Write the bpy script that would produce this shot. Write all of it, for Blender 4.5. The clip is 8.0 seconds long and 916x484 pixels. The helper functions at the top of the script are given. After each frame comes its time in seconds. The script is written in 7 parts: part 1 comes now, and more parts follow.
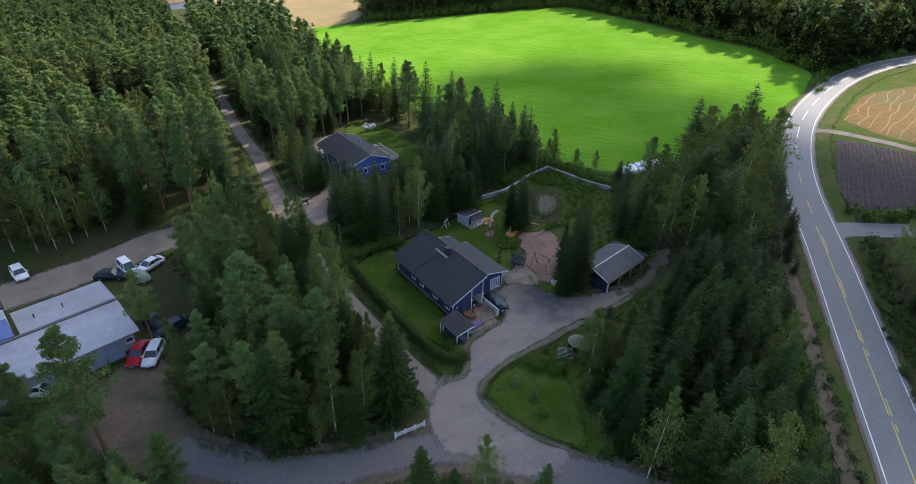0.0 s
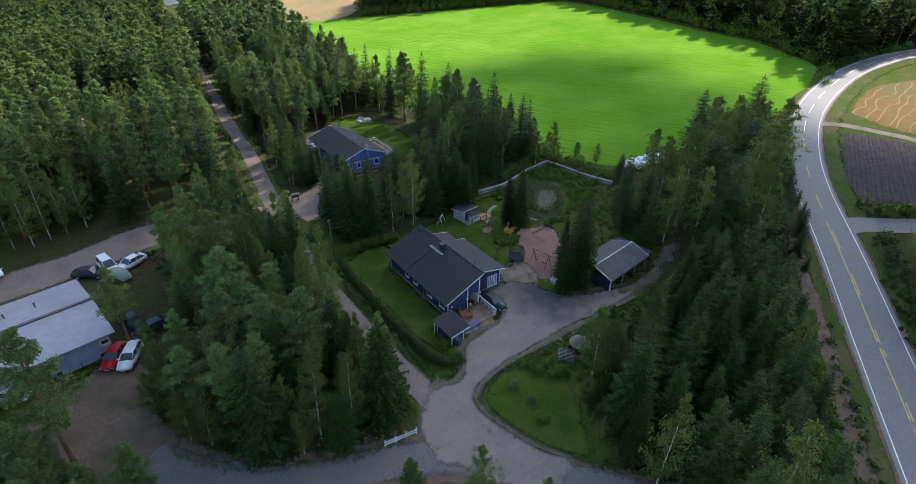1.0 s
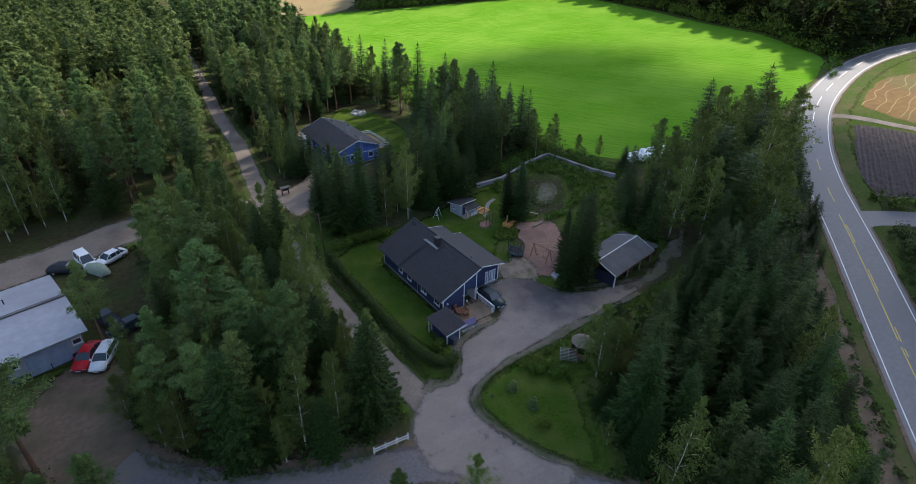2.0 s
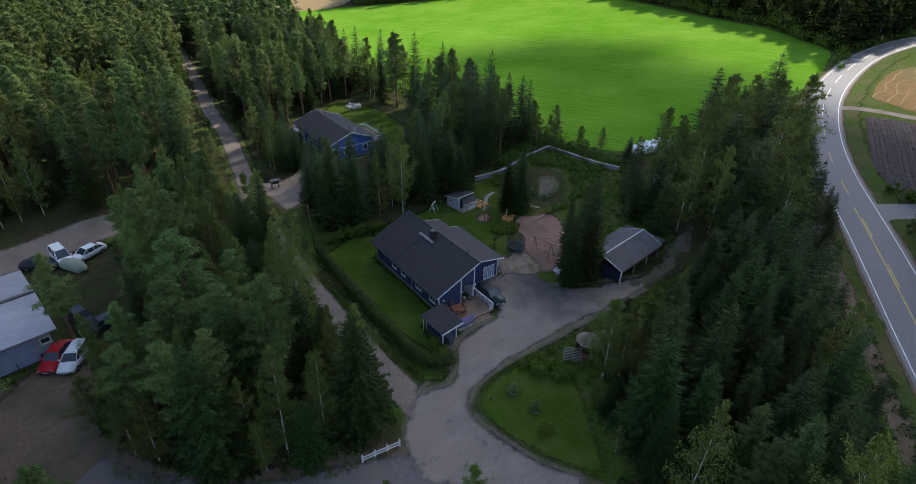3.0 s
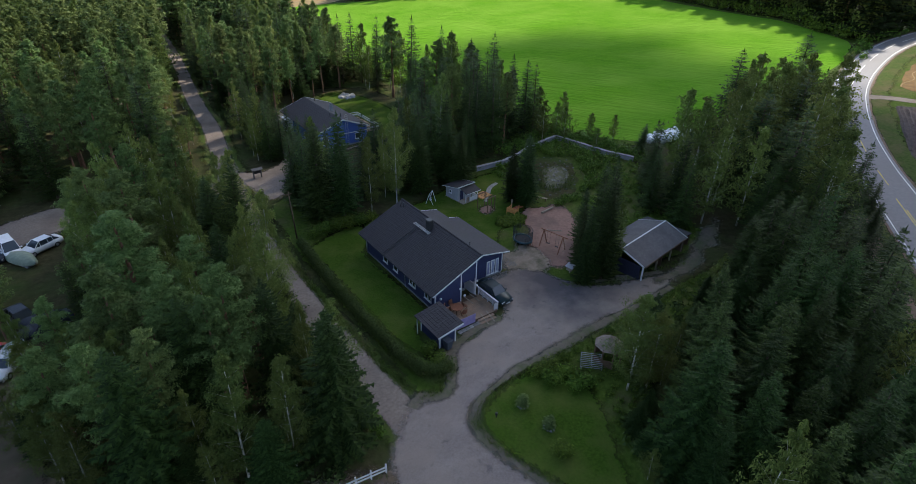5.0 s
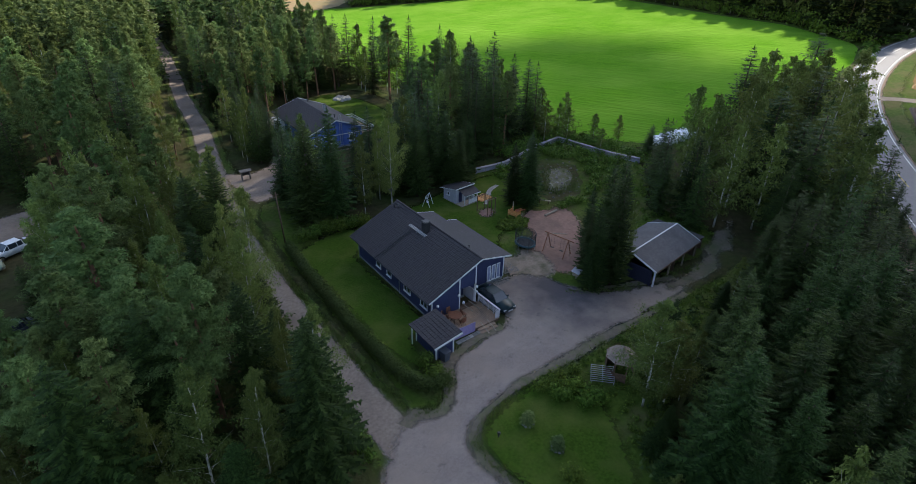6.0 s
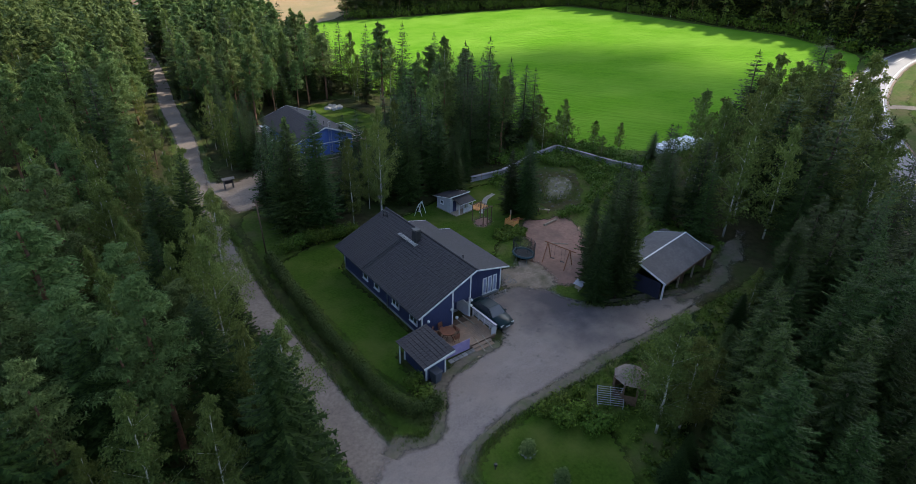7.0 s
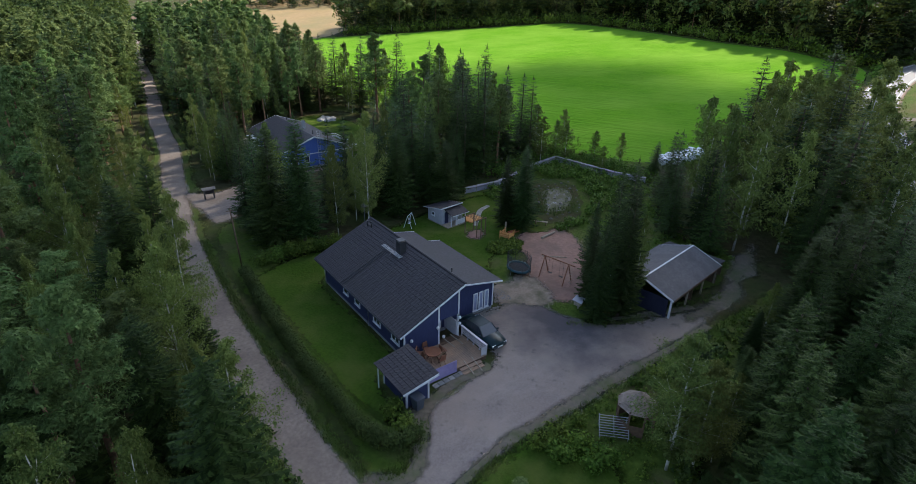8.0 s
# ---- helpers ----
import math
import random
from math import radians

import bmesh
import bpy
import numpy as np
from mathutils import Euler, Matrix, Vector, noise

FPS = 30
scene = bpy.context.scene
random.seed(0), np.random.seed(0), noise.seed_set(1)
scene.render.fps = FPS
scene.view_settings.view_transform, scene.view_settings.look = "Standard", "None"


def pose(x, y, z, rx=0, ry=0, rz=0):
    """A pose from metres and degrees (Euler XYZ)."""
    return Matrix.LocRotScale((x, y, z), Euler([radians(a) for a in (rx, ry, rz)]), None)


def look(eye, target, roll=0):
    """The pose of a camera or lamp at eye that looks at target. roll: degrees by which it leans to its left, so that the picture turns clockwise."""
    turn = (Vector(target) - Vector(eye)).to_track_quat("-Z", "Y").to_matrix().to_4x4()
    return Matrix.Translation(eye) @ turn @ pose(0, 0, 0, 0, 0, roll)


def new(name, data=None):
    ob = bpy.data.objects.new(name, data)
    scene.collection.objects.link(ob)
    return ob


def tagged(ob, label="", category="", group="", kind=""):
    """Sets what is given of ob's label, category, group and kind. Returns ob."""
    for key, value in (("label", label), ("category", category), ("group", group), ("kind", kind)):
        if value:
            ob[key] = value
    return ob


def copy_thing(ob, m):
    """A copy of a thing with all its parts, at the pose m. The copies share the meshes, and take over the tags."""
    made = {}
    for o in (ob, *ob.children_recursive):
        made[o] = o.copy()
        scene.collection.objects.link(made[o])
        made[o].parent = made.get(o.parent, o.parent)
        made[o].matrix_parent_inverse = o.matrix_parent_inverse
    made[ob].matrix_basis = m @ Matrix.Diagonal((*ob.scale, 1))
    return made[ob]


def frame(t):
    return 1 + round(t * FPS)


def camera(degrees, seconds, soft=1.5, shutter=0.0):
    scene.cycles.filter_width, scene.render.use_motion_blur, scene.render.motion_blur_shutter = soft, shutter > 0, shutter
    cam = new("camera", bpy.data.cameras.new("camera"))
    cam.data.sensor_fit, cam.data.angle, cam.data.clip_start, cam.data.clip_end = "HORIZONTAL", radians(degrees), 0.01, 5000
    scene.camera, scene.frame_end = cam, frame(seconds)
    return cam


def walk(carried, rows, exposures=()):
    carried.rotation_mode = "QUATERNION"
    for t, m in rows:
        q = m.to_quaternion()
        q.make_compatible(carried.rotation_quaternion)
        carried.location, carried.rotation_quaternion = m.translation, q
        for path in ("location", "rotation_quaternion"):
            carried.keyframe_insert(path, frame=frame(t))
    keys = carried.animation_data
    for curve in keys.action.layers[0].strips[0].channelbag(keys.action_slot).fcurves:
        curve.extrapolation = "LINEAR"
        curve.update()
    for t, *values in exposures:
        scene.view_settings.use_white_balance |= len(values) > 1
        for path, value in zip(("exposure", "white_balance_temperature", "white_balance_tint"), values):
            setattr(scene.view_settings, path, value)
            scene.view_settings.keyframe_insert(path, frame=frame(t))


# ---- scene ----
cam = camera(80.0, 8.0, 0.6)
PATH = [
    (0.0, -32.90, -45.77, 46.21, -36.462, -30.955, 1.194),
    (0.5, -31.82, -44.73, 45.21, -36.505, -31.085, 1.172),
    (1.0, -30.73, -43.72, 44.06, -36.563, -31.107, 1.154),
    (1.5, -29.67, -42.72, 42.81, -36.570, -31.180, 1.141),
    (3.0, -26.67, -39.61, 38.71, -36.670, -31.078, 1.130),
    (3.5, -25.74, -38.50, 37.31, -36.675, -30.986, 1.135),
    (4.0, -24.84, -37.35, 35.91, -36.651, -30.833, 1.145),
    (4.5, -23.95, -36.16, 34.55, -36.612, -30.659, 1.160),
    (6.0, -21.17, -32.49, 30.65, -36.739, -29.355, 1.233),
    (6.5, -20.11, -31.28, 29.42, -36.860, -28.568, 1.266),
    (7.0, -18.93, -30.13, 28.21, -37.035, -27.685, 1.304),
    (7.5, -17.58, -29.07, 27.02, -37.048, -26.708, 1.347),
    (8.0, -16.02, -28.12, 25.83, -36.806, -25.711, 1.394),
]
walk(cam, [(t, pose(x, y, z, 90 + pitch, 0, yaw) @ pose(0, 0, 0, 0, 0, roll)) for t, x, y, z, yaw, pitch, roll in PATH],
     exposures=[(0.0, 1.55, 6750, 10), (1.5, 1.5, 6750, 10), (3.0, 1.15, 6750, 10), (4.5, 1.19, 6750, 10), (6.0, 1.35, 6750, 10), (8.0, 1.47, 6750, 10)])

# ---- sky, sun, cloud cover ----
SUN_EL, SUN_AZ = radians(46), radians(78)      # height, and bearing from +y towards +x
SUN_DIR = Vector((math.sin(SUN_AZ) * math.cos(SUN_EL), math.cos(SUN_AZ) * math.cos(SUN_EL), math.sin(SUN_EL)))
world = bpy.data.worlds.new("world")
scene.world = world
world.use_nodes = True
wn = world.node_tree.nodes
sky = wn.new("ShaderNodeTexSky")
sky.sky_type, sky.sun_disc = "NISHITA", False
sky.sun_elevation, sky.sun_rotation = SUN_EL, SUN_AZ
sky.air_density, sky.dust_density, sky.ozone_density = 1.0, 1.2, 1.0
wn["Background"].inputs[1].default_value = 0.15
world.node_tree.links.new(sky.outputs[0], wn["Background"].inputs[0])
sun_data = bpy.data.lights.new("sun", "SUN")
sun_data.energy, sun_data.angle, sun_data.color = 3.1, radians(2.2), (1.0, 0.95, 0.86)
sun = new("sun", sun_data)
sun.matrix_world = look(SUN_DIR * 300, (0, 0, 0))


# ---- materials ----
def nodes_of(name):
    m = bpy.data.materials.new(name)
    m.use_nodes = True
    nt = m.node_tree
    return m, nt, nt.nodes["Principled BSDF"]


def mix_col(nt, fac, a, b, mode="MIX"):
    n = nt.nodes.new("ShaderNodeMix")
    n.data_type, n.blend_type = "RGBA", mode
    for sock, v in ((n.inputs[0], fac), (n.inputs[6], a), (n.inputs[7], b)):
        if isinstance(v, (int, float)):
            sock.default_value = v
        elif isinstance(v, tuple):
            sock.default_value = (*v, 1)
        else:
            nt.links.new(v, sock)
    return n.outputs[2]


def noise_fac(nt, scale, lo, hi, detail=4, coord="Object", stretch=None, rough=0.6):
    c = nt.nodes.new("ShaderNodeTexCoord")
    out = c.outputs[coord]
    if stretch:
        mp = nt.nodes.new("ShaderNodeMapping")
        mp.inputs["Scale"].default_value = stretch
        nt.links.new(out, mp.inputs[0])
        out = mp.outputs[0]
    n = nt.nodes.new("ShaderNodeTexNoise")
    n.inputs["Scale"].default_value, n.inputs["Detail"].default_value, n.inputs["Roughness"].default_value = scale, detail, rough
    nt.links.new(out, n.inputs[0])
    r = nt.nodes.new("ShaderNodeMapRange")
    r.inputs[1].default_value, r.inputs[2].default_value = lo, hi
    nt.links.new(n.outputs[0], r.inputs[0])
    return r.outputs[0]


def add_bump(nt, bsdf, fac, strength, dist):
    b = nt.nodes.new("ShaderNodeBump")
    b.inputs["Strength"].default_value, b.inputs["Distance"].default_value = strength, dist
    nt.links.new(fac, b.inputs["Height"])
    nt.links.new(b.outputs[0], bsdf.inputs["Normal"])


def surface(name, a, b, c=None, fine=8.0, coarse=0.5, rough=0.85, bump=0.3, dist=0.02, metal=0.0, vary=0.0, stretch=None, spec=0.3):
    """Two colours mixed by fine grain, a third by coarse stains; vary: brightness from object to object."""
    m, nt, p = nodes_of(name)
    grain = noise_fac(nt, fine, 0.3, 0.7, 6, stretch=stretch)
    col = mix_col(nt, grain, a, b)
    if c:
        col = mix_col(nt, noise_fac(nt, coarse, 0.45, 0.7, 5), col, c)
    if vary:
        info = nt.nodes.new("ShaderNodeObjectInfo")
        r = nt.nodes.new("ShaderNodeMapRange")
        r.inputs[3].default_value, r.inputs[4].default_value = 1 - vary, 1 + vary
        nt.links.new(info.outputs["Random"], r.inputs[0])
        h = nt.nodes.new("ShaderNodeHueSaturation")
        nt.links.new(r.outputs[0], h.inputs["Value"])
        nt.links.new(col, h.inputs["Color"])
        col = h.outputs[0]
    nt.links.new(col, p.inputs["Base Color"])
    p.inputs["Roughness"].default_value, p.inputs["Metallic"].default_value = rough, metal
    p.inputs["Specular IOR Level"].default_value = spec
    if bump:
        add_bump(nt, p, grain, bump, dist)
    return m


def leafy(name, dark, light, vary=0.25, hue=0.02, rough=0.6, trans=0.25):
    """Foliage: brightness differs from sprig to sprig and from plant to plant; light shines through a little."""
    m, nt, p = nodes_of(name)
    geo = nt.nodes.new("ShaderNodeNewGeometry")
    info = nt.nodes.new("ShaderNodeObjectInfo")
    col = mix_col(nt, geo.outputs["Random Per Island"], dark, light)
    h = nt.nodes.new("ShaderNodeHueSaturation")
    r = nt.nodes.new("ShaderNodeMapRange")
    r.inputs[3].default_value, r.inputs[4].default_value = 1 - vary, 1 + vary
    nt.links.new(info.outputs["Random"], r.inputs[0])
    nt.links.new(r.outputs[0], h.inputs["Value"])
    mul = nt.nodes.new("ShaderNodeMath")
    mul.operation = "MULTIPLY"
    mul.inputs[1].default_value = 7.31
    nt.links.new(info.outputs["Random"], mul.inputs[0])
    fr = nt.nodes.new("ShaderNodeMath")
    fr.operation = "FRACT"
    nt.links.new(mul.outputs[0], fr.inputs[0])
    r2 = nt.nodes.new("ShaderNodeMapRange")
    r2.inputs[3].default_value, r2.inputs[4].default_value = 0.5 - hue, 0.5 + hue
    nt.links.new(fr.outputs[0], r2.inputs[0])
    nt.links.new(r2.outputs[0], h.inputs["Hue"])
    nt.links.new(col, h.inputs["Color"])
    nt.links.new(h.outputs[0], p.inputs["Base Color"])
    p.inputs["Roughness"].default_value = rough
    p.inputs["Specular IOR Level"].default_value = 0.08
    tr = nt.nodes.new("ShaderNodeBsdfTranslucent")
    nt.links.new(h.outputs[0], tr.inputs[0])
    ms = nt.nodes.new("ShaderNodeMixShader")
    ms.inputs[0].default_value = trans
    nt.links.new(p.outputs[0], ms.inputs[1])
    nt.links.new(tr.outputs[0], ms.inputs[2])
    nt.links.new(ms.outputs[0], nt.nodes["Material Output"].inputs[0])
    return m


def feather(m):
    """Ragged, soft margin for a ground cover: it thins out where the mesh's rim value rises towards 1."""
    nt = m.node_tree
    at = nt.nodes.new("ShaderNodeAttribute")
    at.attribute_name = "rim"
    n = noise_fac(nt, 1.7, 0.28, 0.72, 5, rough=0.7)
    lift = nt.nodes.new("ShaderNodeMapRange")
    lift.inputs[3].default_value, lift.inputs[4].default_value = 0.46, 0.95
    nt.links.new(n, lift.inputs[0])
    sub = nt.nodes.new("ShaderNodeMath")
    sub.operation = "SUBTRACT"
    nt.links.new(at.outputs["Fac"], sub.inputs[0])
    nt.links.new(lift.outputs[0], sub.inputs[1])
    r = nt.nodes.new("ShaderNodeMapRange")
    r.interpolation_type = "SMOOTHSTEP"
    r.inputs[1].default_value, r.inputs[2].default_value = -0.45, 0.35
    nt.links.new(sub.outputs[0], r.inputs[0])
    clear = nt.nodes.new("ShaderNodeBsdfTransparent")
    ms = nt.nodes.new("ShaderNodeMixShader")
    nt.links.new(r.outputs[0], ms.inputs[0])
    nt.links.new(nt.nodes["Principled BSDF"].outputs[0], ms.inputs[1])
    nt.links.new(clear.outputs[0], ms.inputs[2])
    nt.links.new(ms.outputs[0], nt.nodes["Material Output"].inputs[0])


def plain(name, col, rough=0.5, metal=0.0, spec=0.5):
    return surface(name, tuple(v * 0.9 for v in col), tuple(min(1, v * 1.08) for v in col), None, 3.0, 0.5, rough, 0.0, 0.01, metal, 0.0, None, spec)


def glass(name, tint=(0.03, 0.04, 0.05)):
    m, nt, p = nodes_of(name)
    p.inputs["Base Color"].default_value = (*tint, 1)
    p.inputs["Roughness"].default_value, p.inputs["Specular IOR Level"].default_value = 0.04, 0.5
    return m


M_FOREST = surface("forest_floor", (0.030, 0.032, 0.014), (0.070, 0.060, 0.030), (0.040, 0.068, 0.016), 1.3, 0.12, 0.95, 0.6, 0.12, spec=0.03)
M_LAWN = surface("lawn_grass", (0.026, 0.052, 0.006), (0.050, 0.091, 0.012), (0.078, 0.098, 0.022), 5.0, 0.3, 0.95, 0.5, 0.04, spec=0.03)
M_VERGE = surface("verge_grass", (0.034, 0.060, 0.013), (0.076, 0.102, 0.026), (0.112, 0.090, 0.046), 2.0, 0.16, 0.95, 0.6, 0.08, spec=0.03)
M_GRAVEL = surface("gravel", (0.120, 0.105, 0.097), (0.215, 0.192, 0.178), (0.090, 0.082, 0.083), 5.0, 0.13, 0.95, 0.35, 0.015)
M_LANE = surface("sandy_gravel", (0.150, 0.120, 0.098), (0.245, 0.196, 0.160), (0.128, 0.100, 0.080), 4.0, 0.22, 0.95, 0.35, 0.015)
M_ASPHALT = surface("asphalt", (0.140, 0.136, 0.140), (0.186, 0.180, 0.184), (0.158, 0.150, 0.150), 2.2, 0.12, 0.75, 0.15, 0.004, spec=0.4)
M_OLDROAD = surface("worn_asphalt", (0.102, 0.090, 0.092), (0.164, 0.146, 0.146), (0.160, 0.130, 0.108), 4.0, 0.35, 0.9, 0.3, 0.01)
M_DUST = surface("tan_dust", (0.165, 0.124, 0.092), (0.275, 0.212, 0.162), (0.085, 0.080, 0.042), 6.0, 0.8, 0.95, 0.4, 0.015)
M_TRACK = surface("worn_grass", (0.092, 0.080, 0.058), (0.155, 0.128, 0.098), (0.062, 0.076, 0.028), 3.0, 0.5, 0.95, 0.4, 0.03)
M_ROCK = surface("dark_rock", (0.06, 0.058, 0.055), (0.16, 0.15, 0.14), (0.09, 0.09, 0.07), 3, 1.0, 0.85, 0.4, 0.03)
M_SAND = surface("play_sand", (0.175, 0.098, 0.074), (0.265, 0.155, 0.118), (0.14, 0.088, 0.068), 2.5, 0.3, 0.95, 0.5, 0.04)
ROW_TURN = 66.0


def crop_rows(name):
    """Young crop in drilled rows that bend a little, with thin and lush spots."""
    m, nt, p = nodes_of(name)
    c = nt.nodes.new("ShaderNodeTexCoord")
    turn = nt.nodes.new("ShaderNodeVectorRotate")
    turn.rotation_type = "Z_AXIS"
    turn.inputs["Angle"].default_value = radians(ROW_TURN)
    nt.links.new(c.outputs["Object"], turn.inputs["Vector"])
    fac = []
    for stretch, lo, hi in (((0.10, 1.0, 1), 0.32, 0.70), ((0.35, 0.30, 1), 0.35, 0.65)):
        mp = nt.nodes.new("ShaderNodeMapping")
        mp.inputs["Scale"].default_value = stretch
        nt.links.new(turn.outputs[0], mp.inputs[0])
        n = nt.nodes.new("ShaderNodeTexNoise")
        n.inputs["Scale"].default_value, n.inputs["Detail"].default_value, n.inputs["Roughness"].default_value = 1.0, 5.0, 0.62
        nt.links.new(mp.outputs[0], n.inputs[0])
        r = nt.nodes.new("ShaderNodeMapRange")
        r.inputs[1].default_value, r.inputs[2].default_value = lo, hi
        nt.links.new(n.outputs[0], r.inputs[0])
        fac.append(r.outputs[0])
    lush = noise_fac(nt, 0.06, 0.35, 0.7, 5)
    grain = noise_fac(nt, 1.6, 0.25, 0.75, 6, rough=0.75)
    col = mix_col(nt, fac[0], (0.035, 0.116, 0.010), (0.084, 0.214, 0.015))
    col = mix_col(nt, fac[1], col, (0.074, 0.192, 0.013))
    col = mix_col(nt, grain, col, (0.104, 0.234, 0.018))
    col = mix_col(nt, lush, col, (0.134, 0.256, 0.030))
    nt.links.new(col, p.inputs["Base Color"])
    p.inputs["Roughness"].default_value, p.inputs["Specular IOR Level"].default_value = 1.0, 0.0
    add_bump(nt, p, fac[0], 0.75, 0.25)
    return m


def yard_gravel(name):
    """Gravel with pale sandy streaks where wheels run and a broad patch of darker grey with a wavering edge."""
    m, nt, p = nodes_of(name)
    grain = noise_fac(nt, 9.0, 0.25, 0.75, 8, rough=0.75)
    col = mix_col(nt, grain, (0.120, 0.098, 0.088), (0.265, 0.218, 0.194))
    col = mix_col(nt, noise_fac(nt, 0.4, 0.46, 0.80, 8, stretch=(0.6, 1.1, 1), rough=0.7), col, (0.290, 0.248, 0.214))
    col = mix_col(nt, noise_fac(nt, 0.13, 0.42, 0.66, 7, rough=0.65), col, (0.235, 0.188, 0.156))
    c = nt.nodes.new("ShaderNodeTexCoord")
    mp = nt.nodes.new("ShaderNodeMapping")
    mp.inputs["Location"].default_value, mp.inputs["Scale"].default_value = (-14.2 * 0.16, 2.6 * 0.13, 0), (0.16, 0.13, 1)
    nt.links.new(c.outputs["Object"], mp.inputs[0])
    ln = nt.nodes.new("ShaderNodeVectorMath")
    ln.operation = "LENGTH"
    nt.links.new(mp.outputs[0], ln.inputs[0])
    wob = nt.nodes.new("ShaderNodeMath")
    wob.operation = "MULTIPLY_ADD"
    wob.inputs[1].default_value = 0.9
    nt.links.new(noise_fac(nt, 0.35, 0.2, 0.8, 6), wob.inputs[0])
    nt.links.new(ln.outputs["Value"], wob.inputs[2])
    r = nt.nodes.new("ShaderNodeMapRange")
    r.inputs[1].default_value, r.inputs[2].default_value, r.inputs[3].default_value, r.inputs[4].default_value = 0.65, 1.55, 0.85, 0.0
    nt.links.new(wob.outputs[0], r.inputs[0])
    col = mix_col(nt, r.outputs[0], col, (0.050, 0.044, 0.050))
    col = mix_col(nt, noise_fac(nt, 0.9, 0.60, 0.78, 6), col, (0.075, 0.070, 0.060))
    nt.links.new(col, p.inputs["Base Color"])
    p.inputs["Roughness"].default_value, p.inputs["Specular IOR Level"].default_value = 0.95, 0.2
    add_bump(nt, p, grain, 0.5, 0.02)
    return m


M_CROP = crop_rows("young_crop")
M_YARD = yard_gravel("yard_gravel")
M_MEADOW = surface("rough_meadow", (0.030, 0.058, 0.008), (0.075, 0.110, 0.020), (0.090, 0.085, 0.035), 2.2, 0.3, 0.95, 0.7, 0.10, spec=0.03)
M_EARTH = surface("bare_earth", (0.108, 0.070, 0.046), (0.180, 0.124, 0.086), (0.060, 0.062, 0.028), 2.0, 0.25, 0.95, 0.4, 0.03)
for cover in (M_LAWN, M_VERGE, M_GRAVEL, M_LANE, M_OLDROAD, M_DUST, M_TRACK, M_SAND, M_YARD, M_MEADOW, M_EARTH):
    feather(cover)
M_STUBBLE = surface("stubble", (0.185, 0.120, 0.048), (0.250, 0.168, 0.072), (0.155, 0.125, 0.045), 0.5, 0.03, 0.95, 0.4, 0.05)
M_RIPE = surface("ripe_grain", (0.090, 0.046, 0.008), (0.150, 0.080, 0.015), (0.085, 0.075, 0.017), 0.6, 0.06, 0.95, 0.5, 0.08)
M_SOIL = surface("ploughed_soil", (0.034, 0.025, 0.024), (0.075, 0.056, 0.053), (0.052, 0.040, 0.037), 1.0, 0.1, 0.95, 0.8, 0.1)
M_LINE = surface("road_paint_white", (0.62, 0.62, 0.60), (0.75, 0.75, 0.73), (0.45, 0.45, 0.44), 4, 0.6, 0.7, 0, 0)
M_YELLOW = surface("road_paint_yellow", (0.50, 0.38, 0.07), (0.62, 0.48, 0.10), (0.35, 0.30, 0.12), 4, 0.6, 0.7, 0, 0)
M_SPRUCE = leafy("spruce_needles", (0.013, 0.027, 0.007), (0.051, 0.085, 0.021), 0.38, 0.02, 0.65, 0.22)
M_PINE = leafy("pine_needles", (0.064, 0.104, 0.030), (0.163, 0.222, 0.075), 0.30, 0.02, 0.65, 0.38)
M_BIRCH = leafy("birch_leaves", (0.072, 0.101, 0.023), (0.174, 0.210, 0.060), 0.32, 0.02, 0.55, 0.46)
M_SHRUB = leafy("shrub_leaves", (0.036, 0.074, 0.010), (0.128, 0.185, 0.030), 0.25, 0.02, 0.55, 0.25)
M_HEDGE = leafy("hedge_leaves", (0.026, 0.048, 0.012), (0.082, 0.112, 0.030), 0.1, 0.01, 0.55, 0.2)
M_GRASS = leafy("grass_blades", (0.045, 0.085, 0.015), (0.13, 0.16, 0.045), 0.2, 0.02, 0.7, 0.25)
M_BARK = surface("bark_brown", (0.055, 0.04, 0.03), (0.11, 0.085, 0.065), None, 6, 1, 0.95, 0.5, 0.03)
M_PINEBARK = surface("bark_pine", (0.13, 0.065, 0.040), (0.23, 0.115, 0.068), (0.085, 0.060, 0.046), 5, 0.8, 0.9, 0.5, 0.03)
M_BIRCHBARK = surface("bark_birch", (0.34, 0.32, 0.29), (0.50, 0.48, 0.44), (0.10, 0.09, 0.08), 4, 1.6, 0.8, 0.3, 0.02, stretch=(1, 1, 3))
M_TILE = surface("roof_tile_dark", (0.025, 0.022, 0.025), (0.046, 0.042, 0.046), (0.037, 0.034, 0.034), 3.0, 0.5, 0.8, 0.3, 0.01)
M_FELT = surface("roof_felt", (0.045, 0.042, 0.044), (0.070, 0.066, 0.069), (0.055, 0.053, 0.052), 5.0, 0.4, 0.9, 0.3, 0.006)
M_FELTL = surface("roof_felt_pale", (0.085, 0.080, 0.082), (0.130, 0.122, 0.122), (0.074, 0.070, 0.070), 4.0, 0.35, 0.85, 0.3, 0.006)
M_BLUE = surface("blue_boarding", (0.022, 0.029, 0.074), (0.035, 0.045, 0.106), (0.027, 0.035, 0.084), 2.5, 0.7, 0.7, 0.15, 0.006, stretch=(6, 6, 0.6))
